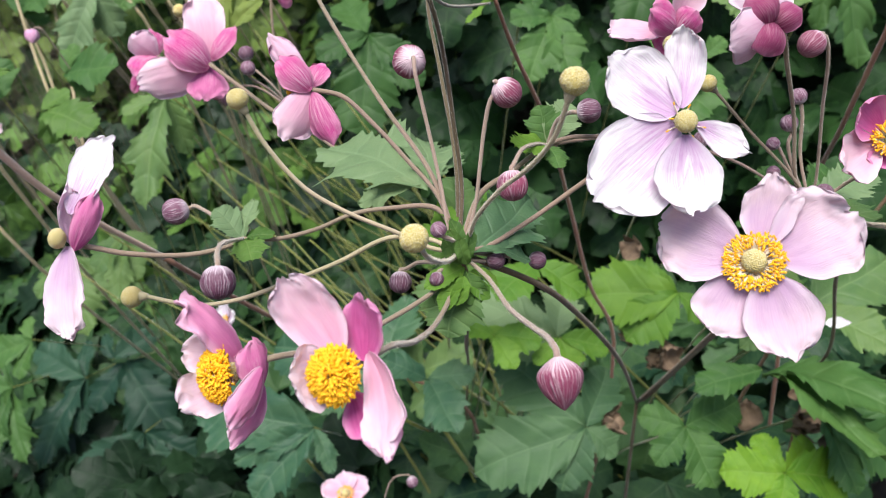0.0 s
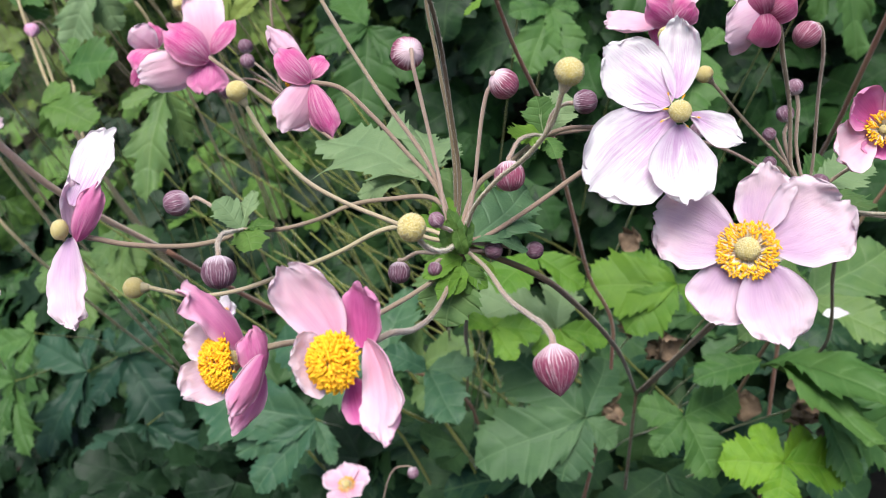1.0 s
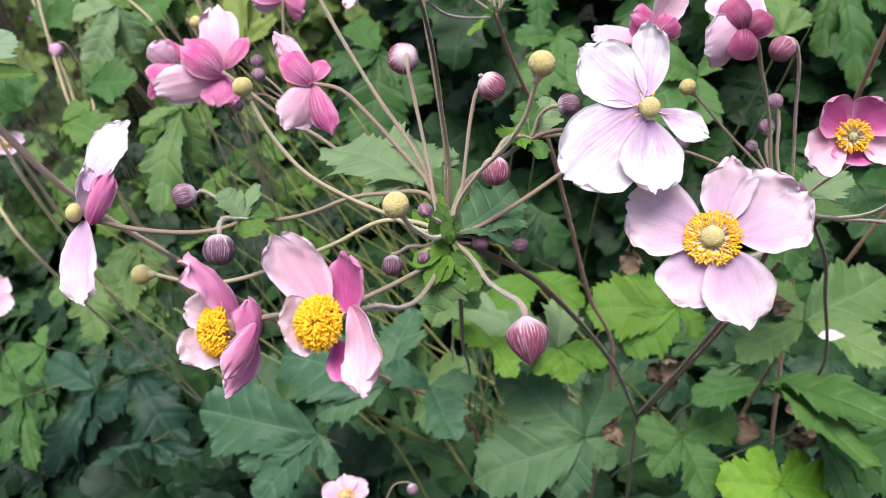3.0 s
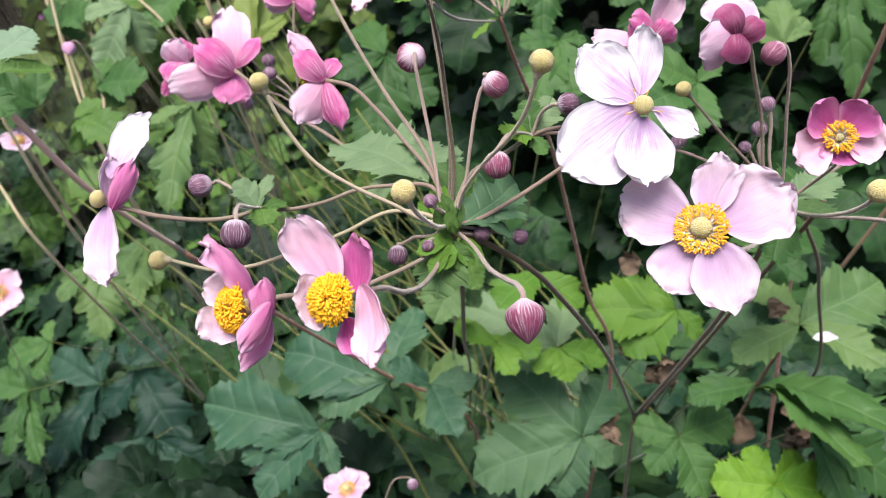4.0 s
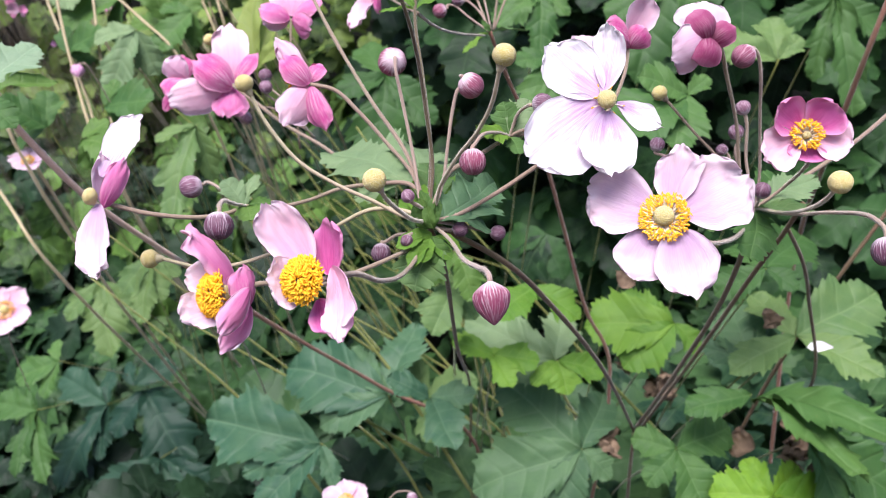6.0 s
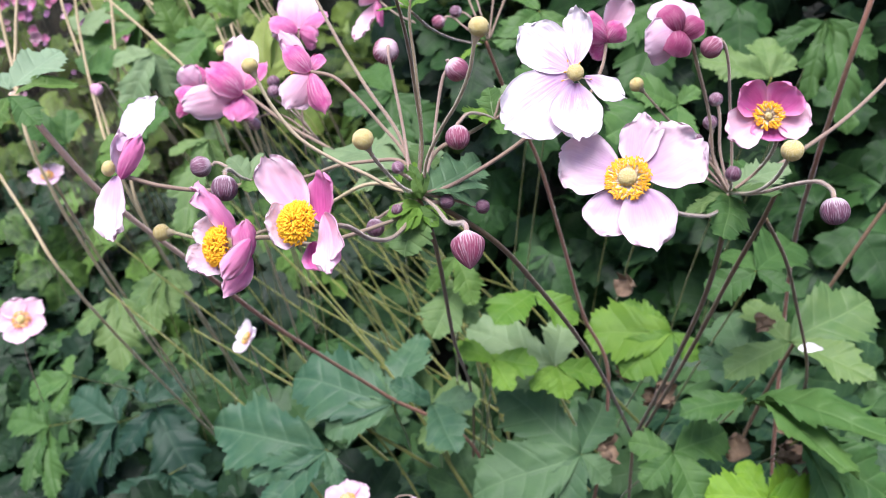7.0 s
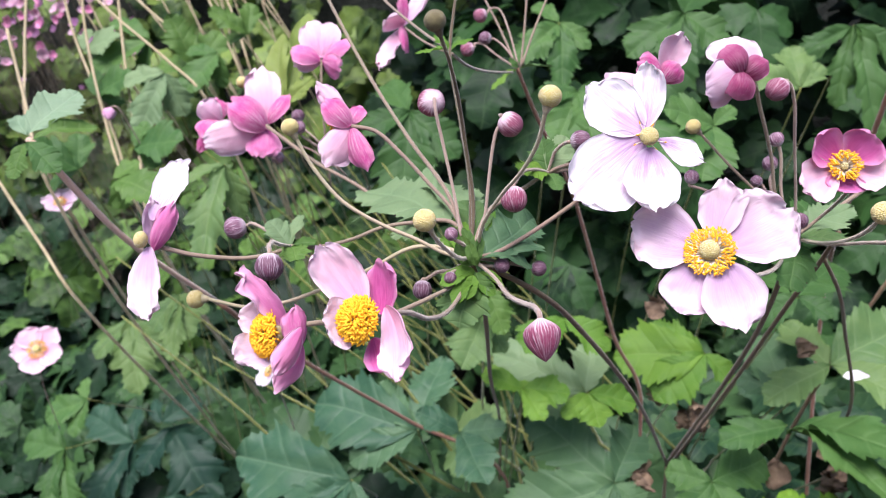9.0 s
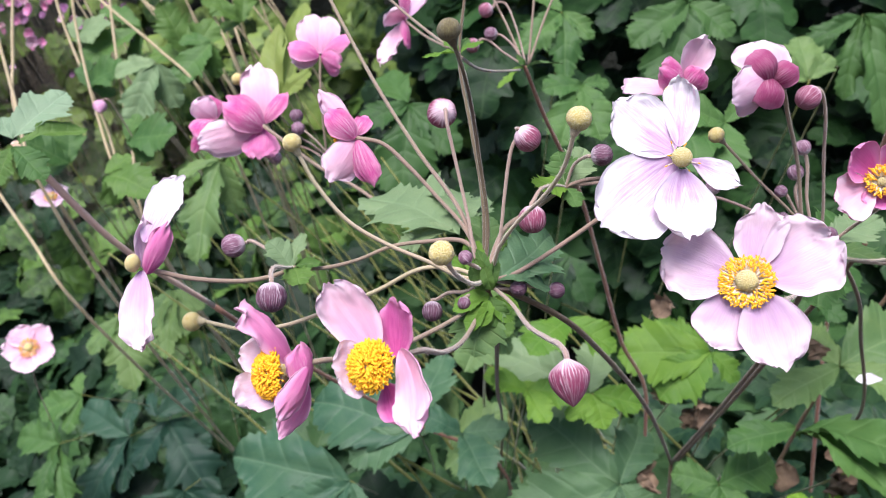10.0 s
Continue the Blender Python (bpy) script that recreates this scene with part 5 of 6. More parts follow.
bud((-0.0823, 0.4992, 0.9611), 0.0043, (-0.01, -0.28, 0.96), [(-0.0553, 0.5236, 0.926), (-0.0715, 0.507, 0.9475)], "grey", label="small grey bud behind the rose flowers")
bud((-0.117, 0.5614, 0.9312), 0.0049, (-0.5, -0.45, -0.74), [(-0.0694, 0.5633, 0.924), (-0.0968, 0.565, 0.9393), (-0.1122, 0.5634, 0.9378)], "grey", label="small grey bud on a curved stalk")
bud((-0.4213, 0.8779, 0.9274), 0.0076, (0.31, -0.72, -0.62), [(-0.3861, 0.9303, 0.8359), (-0.4053, 0.8957, 0.911), (-0.4136, 0.8806, 0.9357)], "pink", 1, label="pink bud about to open, among straw-coloured stalks")
bud((0.1483, 0.3819, 0.958), 0.0036, (0.18, 0.25, 0.95), [HUB2, (0.168, 0.3809, 0.9476), (0.153, 0.381, 0.9527)], "grey", label="faded bud behind a white flower")
bud((0.0127, 0.6716, 0.5422), 0.0057, (0.42, -0.47, -0.78), [(-0.021, 0.6694, 0.4767), (-0.0059, 0.6717, 0.5457)], "grey", label="small mauve bud low among the leaves")

# ---- the small leaves of the whorls ----
leaf("small toothed green leaves in a whorl under the flowers", [
    ((0.0501, 0.2889, 0.9353), (0.0730, 0.3104, 0.9519), (0.19, -0.59, 0.78), 0.95, 2, LEAF_BLUE),
    ((0.0534, 0.2895, 0.9366), (0.0718, 0.2947, 0.9362), (0.07, -0.49, 0.87), 0.75, 6, LEAF_BLUE),
    ((0.0489, 0.2852, 0.9305), (0.0436, 0.2694, 0.9152), (-0.19, -0.77, 0.61), 1.08, 0, LEAF_PALE),
    ((0.0483, 0.2855, 0.9316), (0.0370, 0.2744, 0.9318), (-0.08, -0.51, 0.86), 0.93, 6, LEAF_BRIGHT),
    ((0.0477, 0.2803, 0.9285), (0.0568, 0.2761, 0.9271), (0.08, -0.65, 0.76), 1.12, 6, LEAF_BRIGHT),
    ((0.0496, 0.2833, 0.9312), (0.0608, 0.2833, 0.9290), (0.07, -0.49, 0.87), 0.75, 6, LEAF_BRIGHT),
    ((0.0461, 0.2865, 0.9287), (0.0350, 0.2853, 0.9140), (-0.41, -0.75, 0.52), 0.75, 6, LEAF_BLUE),
    ((0.0476, 0.2809, 0.9306), (0.0409, 0.2702, 0.9247), (-0.28, -0.69, 0.67), 0.90, 6, LEAF_BRIGHT),
    ((0.0472, 0.2891, 0.9363), (0.0400, 0.3023, 0.9524), (0.44, -0.78, 0.44), 0.51, 6, LEAF_BRIGHT),
    ((0.0466, 0.2906, 0.9346), (0.0347, 0.3022, 0.9467), (-0.35, -0.72, 0.60), 0.63, 6, LEAF_BRIGHT),
    ((0.0474, 0.2952, 0.9357), (0.0434, 0.3188, 0.9571), (0.25, -0.78, 0.58), 0.63, 0, LEAF_PALE),
    ((0.0480, 0.2953, 0.9358), (0.0525, 0.3209, 0.9554), (-0.26, -0.80, 0.55), 0.60, 6, LEAF_BRIGHT),
    ((0.0480, 0.2853, 0.9374), (0.0447, 0.2844, 0.9482), (0.54, -0.72, 0.43), 0.75, 6, LEAF_FRESH),
    ((0.0483, 0.2827, 0.9359), (0.0427, 0.2788, 0.9444), (-0.33, -0.82, 0.47), 0.83, 6, LEAF_FRESH),
    ((0.0483, 0.2823, 0.9348), (0.0511, 0.2817, 0.9454), (0.47, -0.77, 0.43), 0.68, 6, LEAF_FRESH),
    ((0.0473, 0.2819, 0.9337), (0.0413, 0.2779, 0.9418), (-0.44, -0.68, 0.59), 0.90, 6, LEAF_FRESH),
    ((0.0491, 0.2801, 0.9344), (0.0462, 0.2763, 0.9426), (-0.11, -0.83, 0.55), 0.90, 6, LEAF_FRESH),
    ((0.0491, 0.2901, 0.9326), (0.0550, 0.2991, 0.9400), (0.24, -0.66, 0.71), 0.75, 6, LEAF_FRESH),
    ((0.0478, 0.2919, 0.9320), (0.0329, 0.2989, 0.9432), (-0.24, -0.53, 0.81), 0.68, 6, LEAF_BRIGHT),
    ((0.0482, 0.2791, 0.9312), (0.0464, 0.2709, 0.9258), (-0.04, -0.83, 0.56), 1.05, 6, LEAF_BRIGHT),
    ((0.0486, 0.2813, 0.9317), (0.0538, 0.2749, 0.9238), (0.18, -0.74, 0.64), 0.90, 0, LEAF_FRESH),
], group="whorl leaves", name="leaf_whorl")
leaf("pale sage-green toothed leaf behind the whorl", [
    ((0.0303, 0.3865, 0.9269), (-0.0229, 0.4269, 0.9475), (0.08, -0.60, 0.79), 0.95, 2, LEAF_SAGE),
    ((0.0264, 0.3874, 0.9302), (-0.0040, 0.3880, 0.9216), (-0.08, -0.51, 0.86), 0.63, 4, LEAF_SAGE),
    ((0.0317, 0.3873, 0.9291), (0.0251, 0.4253, 0.9499), (0.24, -0.68, 0.69), 0.85, 2, LEAF_SAGE),
    ((0.0315, 0.3976, 0.9283), (0.0419, 0.4242, 0.9436), (0.16, -0.64, 0.76), 0.68, 4, LEAF_SAGE),
], group="whorl leaves", name="leaf_whorl")
leaf("small curled leaves at a side whorl", [
    (SIDE, (-0.0359, 0.2921, 0.9457), (0.29, -0.56, 0.77), 1.0, 0, LEAF_SAGE),
    (SIDE, (-0.0273, 0.2992, 0.9476), (-0.41, -0.63, 0.66), 0.9, 4, LEAF_SAGE),
    (SIDE, (-0.0169, 0.2902, 0.9396), (-0.03, -0.34, 0.94), 1.0, 4, LEAF_FRESH),
    (SIDE, (-0.0203, 0.2764, 0.9364), (-0.03, -0.34, 0.94), 1.0, 4, LEAF_FRESH),
], group="whorl leaves", name="leaf_whorl")
leaf("small toothed leaves at a side whorl", [
    (NODE, (0.0709, 0.3223, 0.9793), (-0.3, -0.75, 0.59), 1.0, 0, LEAF_MID),
    (NODE, (0.0829, 0.3276, 0.9816), (0.3, -0.72, 0.62), 0.9, 0, LEAF_SAGE),
    (NODE, (0.0649, 0.3053, 0.9715), (0.09, -0.47, 0.88), 0.9, 4, LEAF_BRIGHT),
    (NODE, (0.0803, 0.3105, 0.9623), (0.09, -0.47, 0.88), 1.0, 4, LEAF_MID),
], group="whorl leaves", name="leaf_whorl")
leaf("toothed green leaves round the second whorl", [
    (HUB2, (0.2280, 0.3860, 0.9520), (-0.09, -0.59, 0.8), 0.7, 4, LEAF_SAGE),
    (HUB2, (0.2164, 0.3977, 0.9491), (0.04, -0.79, 0.61), 0.8, 0, LEAF_MID),
    (HUB2, (0.2122, 0.3481, 0.9424), (0, -0.45, 0.89), 0.75, 4, LEAF_PALE),
    (HUB2, (0.1754, 0.3758, 0.9218), (0.2, -0.29, 0.94), 0.6, 4, LEAF_PALE),
    (HUB2, (0.1911, 0.3409, 0.9194), (0.04, -0.79, 0.61), 0.8, 4, LEAF_MID),
    (HUB2, (0.1801, 0.3943, 0.9470), (0.04, -0.79, 0.61), 0.75, 4, LEAF_MID),
], group="whorl leaves", name="leaf_whorl")
leaf("small bright leaves at an upper whorl", [
    ((0.0273, 0.3752, 1.0144), (0.0113, 0.3701, 1.0153), (-0.03, -0.08, 1), 0.5, 4, LEAF_BRIGHT),
    ((0.0273, 0.3752, 1.0144), (0.0195, 0.3776, 1.0225), (0.03, -0.7, 0.72), 0.6, 4, LEAF_BRIGHT),
    ((0.0273, 0.3752, 1.0144), (0.037, 0.3789, 1.022), (0, -0.45, 0.89), 0.55, 4, LEAF_BRIGHT),
    ((0.0273, 0.3752, 1.0144), (0.0297, 0.3891, 1.0238), (0.04, -0.76, 0.65), 0.5, 4, LEAF_MID),
], group="whorl leaves", name="leaf_whorl")
leaf("small leaves at a high shaded whorl", [
    ((0.0602, 0.5517, 1.0035), (0.0409, 0.5374, 0.9934), (-0.03, -0.08, 1), 0.35, 4, LEAF_BRIGHT),
    ((0.0602, 0.5517, 1.0035), (0.0836, 0.5553, 1.0108), (-0.03, -0.08, 1), 0.35, 4, LEAF_PALE),
    ((0.0602, 0.5517, 1.0035), (0.0552, 0.5427, 1.0105), (0.04, -0.76, 0.65), 0.8, 4, LEAF_MID),
], group="whorl leaves", name="leaf_whorl")

# ---- large leaves ----


def leaf3(label, joint, blades, mat, foot=None, r=0.0016):
    """A leaf of several leaflets from one joint. blades: (tip, normal, width, shape)."""
    j = np.asarray(joint)
    foot = foot or (j[0] * 0.95, j[1] + 0.45, 0.0)
    sag = 0.1 * np.linalg.norm(j - np.asarray(foot))
    pts = [foot, tuple(j * 0.5 + np.asarray(foot) * 0.5 + np.array((0.0, 0.4 * sag, sag))), joint]
    return leaf(label, [(joint, tip, nrm, wd, sh, mat) for tip, nrm, wd, sh in blades], pts, r)


leaf3("large dull green three-part anemone leaf", (0.1788, 0.6904, 0.6049), [
    ((0.0895, 0.7424, 0.6522), (-0.16, -0.74, 0.65), 0.72, 0), ((0.0743, 0.6528, 0.5746), (-0.16, -0.74, 0.65), 0.72, 1), ((0.1558, 0.6444, 0.5679), (-0.16, -0.74, 0.65), 0.85, 0), ((0.2097, 0.6720, 0.5895), (0.20, -0.71, 0.67), 0.9, 3), ((0.2057, 0.7408, 0.6491), (0.20, -0.71, 0.67), 0.8, 0)], LEAF_DULL)
leaf3("fresh green toothed leaf beside the stem knot", (0.2602, 0.6526, 0.6365), [
    ((0.2194, 0.6582, 0.6416), (-0.16, -0.74, 0.65), 0.9, 0), ((0.2332, 0.6258, 0.6146), (-0.16, -0.74, 0.65), 0.75, 0), ((0.2888, 0.6143, 0.6055), (0.20, -0.71, 0.67), 0.85, 1), ((0.3178, 0.6768, 0.6568), (0.20, -0.71, 0.67), 0.75, 1)], LEAF_MID)
leaf3("yellow-green young anemone leaf", (0.3374, 0.6109, 0.6227), [
    ((0.2849, 0.6092, 0.6216), (-0.16, -0.74, 0.65), 0.9, 1), ((0.3155, 0.6359, 0.6438), (-0.16, -0.74, 0.65), 0.8, 0), ((0.3692, 0.6369, 0.6442), (0.20, -0.71, 0.67), 0.75, 0), ((0.3997, 0.6134, 0.6245), (0.20, -0.71, 0.67), 0.85, 1), ((0.3292, 0.5789, 0.5977), (-0.16, -0.74, 0.65), 0.9, 0)], LEAF_LIME)
leaf3("dull green leaf that overlaps the bed", (0.3324, 0.7002, 0.7077), [
    ((0.3187, 0.7507, 0.7553), (-0.16, -0.74, 0.65), 0.95, 3), ((0.2879, 0.7125, 0.7195), (-0.16, -0.74, 0.65), 0.7, 0), ((0.3601, 0.7359, 0.7404), (0.20, -0.71, 0.67), 0.7, 0)], LEAF_DULL)
leaf3("broad green leaf low beside the withered ones", (0.3718, 0.6475, 0.6661), [
    ((0.4525, 0.6154, 0.6395), (0.20, -0.71, 0.67), 0.65, 1), ((0.4034, 0.5944, 0.6234), (0.20, -0.71, 0.67), 0.6, 0)], LEAF_MID)
leaf3("sunlit bright green leaf", (0.2766, 0.7917, 0.7089), [
    ((0.1829, 0.7864, 0.7052), (-0.16, -0.74, 0.65), 0.85, 1), ((0.2242, 0.7533, 0.6750), (-0.16, -0.74, 0.65), 0.9, 0), ((0.2188, 0.8152, 0.7319), (-0.16, -0.74, 0.65), 0.75, 4), ((0.3060, 0.7723, 0.6909), (0.20, -0.71, 0.67), 0.8, 0)], LEAF_BRIGHT)
leaf3("bright green rounded leaf", (0.1161, 0.7044, 0.7681), [
    ((0.0836, 0.6583, 0.7591), (0.09, -0.3, 0.95), 0.9, 0), ((0.163, 0.6841, 0.7552), (0, -0.45, 0.89), 0.8, 0)], LEAF_BRIGHT)
leaf3("blue-green leaf with pointed teeth", (0.1463, 0.7237, 0.6839), [
    ((0.0488, 0.7544, 0.7138), (-0.16, -0.74, 0.65), 0.62, 1), ((0.1538, 0.7682, 0.7254), (0.20, -0.71, 0.67), 0.85, 0), ((0.0986, 0.7076, 0.6701), (-0.16, -0.74, 0.65), 0.7, 0)], LEAF_SAGE)
leaf3("small bright green leaf in front of a larger one", (0.1470, 0.7054, 0.6925), [
    ((0.1596, 0.6814, 0.6713), (0.20, -0.71, 0.67), 1.1, 3), ((0.1960, 0.7038, 0.6906), (0.20, -0.71, 0.67), 0.7, 0), ((0.1228, 0.6857, 0.6753), (-0.16, -0.74, 0.65), 0.8, 4)], LEAF_BRIGHT)
leaf3("small bright leaf low in the bed", (0.075, 0.7231, 0.6895), [
    ((0.0438, 0.7134, 0.7019), (0.02, -0.63, 0.77), 0.9, 0), ((0.0968, 0.7038, 0.6883), (0.02, -0.63, 0.77), 0.9, 0)], LEAF_BRIGHT)
leaf3("broad blue-green leaf with deep veins", (-0.0307, 0.7895, 0.5925), [
    ((-0.1627, 0.8094, 0.6118), (-0.16, -0.74, 0.65), 0.75, 1), ((-0.1054, 0.7591, 0.5669), (-0.16, -0.74, 0.65), 0.68, 0), ((-0.0168, 0.8665, 0.6637), (-0.26, -0.86, 0.45), 0.72, 4), ((-0.0925, 0.8318, 0.6316), (-0.16, -0.74, 0.65), 0.6, 4)], LEAF_BLUE)
leaf3("broad dark green toothed leaf", (-0.0940, 0.7239, 0.5625), [
    ((-0.2368, 0.7385, 0.5764), (-0.16, -0.74, 0.65), 0.66, 3), ((-0.1753, 0.6933, 0.5376), (-0.16, -0.74, 0.65), 0.55, 4), ((-0.1483, 0.6664, 0.5164), (-0.16, -0.74, 0.65), 0.62, 0), ((-0.0680, 0.6904, 0.5349), (0.20, -0.71, 0.67), 0.6, 4)], LEAF_BLUE)
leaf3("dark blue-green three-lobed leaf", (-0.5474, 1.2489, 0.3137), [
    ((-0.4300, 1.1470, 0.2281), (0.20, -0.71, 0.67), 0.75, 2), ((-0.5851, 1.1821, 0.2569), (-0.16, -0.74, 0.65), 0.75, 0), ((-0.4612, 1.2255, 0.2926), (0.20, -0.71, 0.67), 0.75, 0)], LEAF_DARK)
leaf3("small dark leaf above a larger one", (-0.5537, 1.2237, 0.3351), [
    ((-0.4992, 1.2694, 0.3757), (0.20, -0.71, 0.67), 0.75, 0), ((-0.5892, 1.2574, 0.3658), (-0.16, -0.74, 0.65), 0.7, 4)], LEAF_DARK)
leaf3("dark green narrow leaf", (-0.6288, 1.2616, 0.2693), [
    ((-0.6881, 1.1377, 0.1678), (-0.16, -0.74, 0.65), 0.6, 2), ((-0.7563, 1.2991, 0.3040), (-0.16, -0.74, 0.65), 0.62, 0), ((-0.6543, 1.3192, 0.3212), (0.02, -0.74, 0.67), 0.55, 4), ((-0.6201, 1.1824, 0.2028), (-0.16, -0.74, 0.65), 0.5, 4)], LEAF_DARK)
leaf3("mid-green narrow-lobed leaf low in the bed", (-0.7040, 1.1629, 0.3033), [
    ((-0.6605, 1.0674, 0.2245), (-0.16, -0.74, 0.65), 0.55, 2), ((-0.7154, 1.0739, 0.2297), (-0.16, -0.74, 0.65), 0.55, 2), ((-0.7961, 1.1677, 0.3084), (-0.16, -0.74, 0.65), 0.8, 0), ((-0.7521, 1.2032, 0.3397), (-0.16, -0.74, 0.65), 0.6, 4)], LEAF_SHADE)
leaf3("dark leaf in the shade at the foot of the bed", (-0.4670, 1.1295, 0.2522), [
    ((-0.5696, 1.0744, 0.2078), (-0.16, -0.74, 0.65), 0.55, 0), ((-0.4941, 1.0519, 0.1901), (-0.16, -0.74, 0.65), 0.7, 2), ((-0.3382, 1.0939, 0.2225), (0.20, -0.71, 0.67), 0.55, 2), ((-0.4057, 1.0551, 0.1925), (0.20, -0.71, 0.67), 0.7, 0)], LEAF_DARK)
leaf3("light green lobed leaf on the slope", (-0.5122, 1.0659, 0.5945), [
    ((-0.4724, 0.9844, 0.5201), (0.20, -0.71, 0.67), 0.68, 2), ((-0.5561, 1.0205, 0.5530), (-0.16, -0.74, 0.65), 0.65, 0), ((-0.4579, 1.0295, 0.5600), (0.20, -0.71, 0.67), 0.75, 0)], LEAF_PALE)
leaf3("mid-green leaf low on the slope", (-0.5859, 1.0516, 0.4619), [
    ((-0.6506, 1.0254, 0.4393), (-0.16, -0.74, 0.65), 0.8, 1), ((-0.6111, 1.0768, 0.4852), (-0.16, -0.74, 0.65), 0.7, 0), ((-0.5945, 1.0073, 0.4231), (-0.16, -0.74, 0.65), 0.7, 0)], LEAF_MID)
leaf3("blue-green leaf among the stalks", (-0.3777, 0.9442, 0.6832), [
    ((-0.4048, 0.9065, 0.6480), (-0.16, -0.74, 0.65), 0.85, 0), ((-0.3478, 0.9030, 0.6441), (0.20, -0.71, 0.67), 0.75, 0), ((-0.3331, 0.9316, 0.6705), (0.20, -0.71, 0.67), 0.7, 4), ((-0.3700, 0.8771, 0.6210), (-0.16, -0.74, 0.65), 0.5, 4)], LEAF_PALE)
leaf3("long pale green hanging leaf", (-0.2543, 0.8077, 0.884), [
    ((-0.2622, 0.7252, 0.8034), (-0.06, -0.76, 0.65), 0.5, 2), ((-0.2904, 0.7822, 0.8756), (0.01, -0.52, 0.86), 0.6, 0), ((-0.2283, 0.7964, 0.8302), (0.24, -0.66, 0.71), 0.5, 0)], LEAF_PALE)
leaf("pale green leaf at the top of a leaning stem", [
    ((-0.2314, 0.4347, 0.9556), (-0.2146, 0.4567, 0.9867), (-0.08, -0.87, 0.48), 0.8, 0, LEAF_SILVER),
    ((-0.2347, 0.4386, 0.9557), (-0.2531, 0.4535, 0.9715), (0.36, -0.77, 0.53), 0.75, 6, LEAF_SILVER),
    ((-0.2261, 0.4307, 0.9542), (-0.1976, 0.4475, 0.9695), (0.13, -0.59, 0.80), 0.62, 6, LEAF_FRESH),
    ((-0.2274, 0.4280, 0.9524), (-0.2033, 0.4170, 0.9417), (0.13, -0.59, 0.80), 0.7, 0, LEAF_MID),
    ((-0.2287, 0.4279, 0.9524), (-0.2284, 0.4091, 0.9357), (-0.07, -0.61, 0.79), 0.75, 4, LEAF_FRESH),
], [(-0.2027, 0.4815, 0.8852), (-0.2306, 0.4343, 0.9540)], 0.0020, STEM_ROSY_LIT)
leaf3("fresh green leaf on the sloping bed", (-0.4221, 1.0318, 0.9710), [
    ((-0.4467, 0.9830, 0.9001), (0.09, -0.70, 0.71), 0.62, 3), ((-0.4835, 1.0242, 0.9628), (0.34, -0.63, 0.70), 0.8, 0), ((-0.3929, 1.0204, 0.9170), (-0.26, -0.68, 0.68), 0.8, 0)], LEAF_SAGE)
leaf3("mid-green leaf on the sloping bed", (-0.5170, 1.1902, 1.0143), [
    ((-0.5865, 1.1327, 0.9763), (0.09, -0.70, 0.71), 0.7, 0), ((-0.5803, 1.1940, 1.0507), (0.34, -0.63, 0.70), 0.7, 0), ((-0.5306, 1.1710, 0.9450), (-0.26, -0.68, 0.68), 0.7, 0)], LEAF_MID)
leaf3("fresh green leaf on the sloping bed", (-0.4188, 1.1371, 0.9759), [
    ((-0.4473, 1.1126, 1.0509), (0.09, -0.70, 0.71), 0.8, 4), ((-0.3930, 1.1543, 1.0335), (0.34, -0.63, 0.70), 0.8, 0), ((-0.4839, 1.1330, 0.9822), (-0.26, -0.68, 0.68), 0.8, 0)], LEAF_FRESH)
leaf3("mid-green leaf on the sloping bed", (-0.4061, 0.9069, 0.8837), [
    ((-0.3443, 0.8777, 0.9101), (0.09, -0.70, 0.71), 0.9, 0), ((-0.3739, 0.9055, 0.8675), (0.34, -0.63, 0.70), 0.9, 0), ((-0.4015, 0.9162, 0.9182), (-0.26, -0.68, 0.68), 0.9, 0)], LEAF_MID)
leaf3("mid-green leaf on the sloping bed", (-0.4741, 0.8935, 0.8555), [
    ((-0.5068, 0.8585, 0.8913), (0.09, -0.70, 0.71), 0.9, 0), ((-0.4806, 0.9047, 0.9006), (0.34, -0.63, 0.70), 0.9, 0), ((-0.5159, 0.8847, 0.8358), (-0.26, -0.68, 0.68), 0.9, 0)], LEAF_MID)
leaf3("fresh green leaf on the sloping bed", (-0.4057, 0.8473, 0.8537), [
    ((-0.3373, 0.8122, 0.8551), (0.09, -0.70, 0.71), 0.9, 4), ((-0.3877, 0.8408, 0.8229), (0.34, -0.63, 0.70), 0.9, 0), ((-0.3819, 0.8561, 0.8795), (-0.26, -0.68, 0.68), 0.9, 0)], LEAF_FRESH)
leaf3("mid-green leaf on the sloping bed", (-0.3710, 1.0953, 0.9981), [
    ((-0.3993, 1.0402, 0.9555), (0.09, -0.70, 0.71), 0.8, 0), ((-0.4177, 1.0932, 1.0060), (0.34, -0.63, 0.70), 0.8, 0), ((-0.3625, 1.0842, 0.9527), (-0.26, -0.68, 0.68), 0.8, 0)], LEAF_MID)
leaf3("mid-green leaf on the sloping bed", (-0.5406, 1.0633, 0.9332), [
    ((-0.4861, 1.0376, 0.9751), (0.09, -0.70, 0.71), 0.8, 0), ((-0.5016, 1.0661, 0.9303), (0.34, -0.63, 0.70), 0.8, 0), ((-0.5513, 1.0720, 0.9699), (-0.26, -0.68, 0.68), 0.8, 0)], LEAF_MID)
leaf3("pale sage leaf on the sloping bed", (-0.6170, 1.1760, 0.9936), [
    ((-0.5580, 1.1478, 1.0246), (0.09, -0.70, 0.71), 0.9, 3), ((-0.5818, 1.1768, 0.9848), (0.34, -0.63, 0.70), 0.9, 0), ((-0.6206, 1.1847, 1.0286), (-0.26, -0.68, 0.68), 0.9, 0)], LEAF_SAGE)
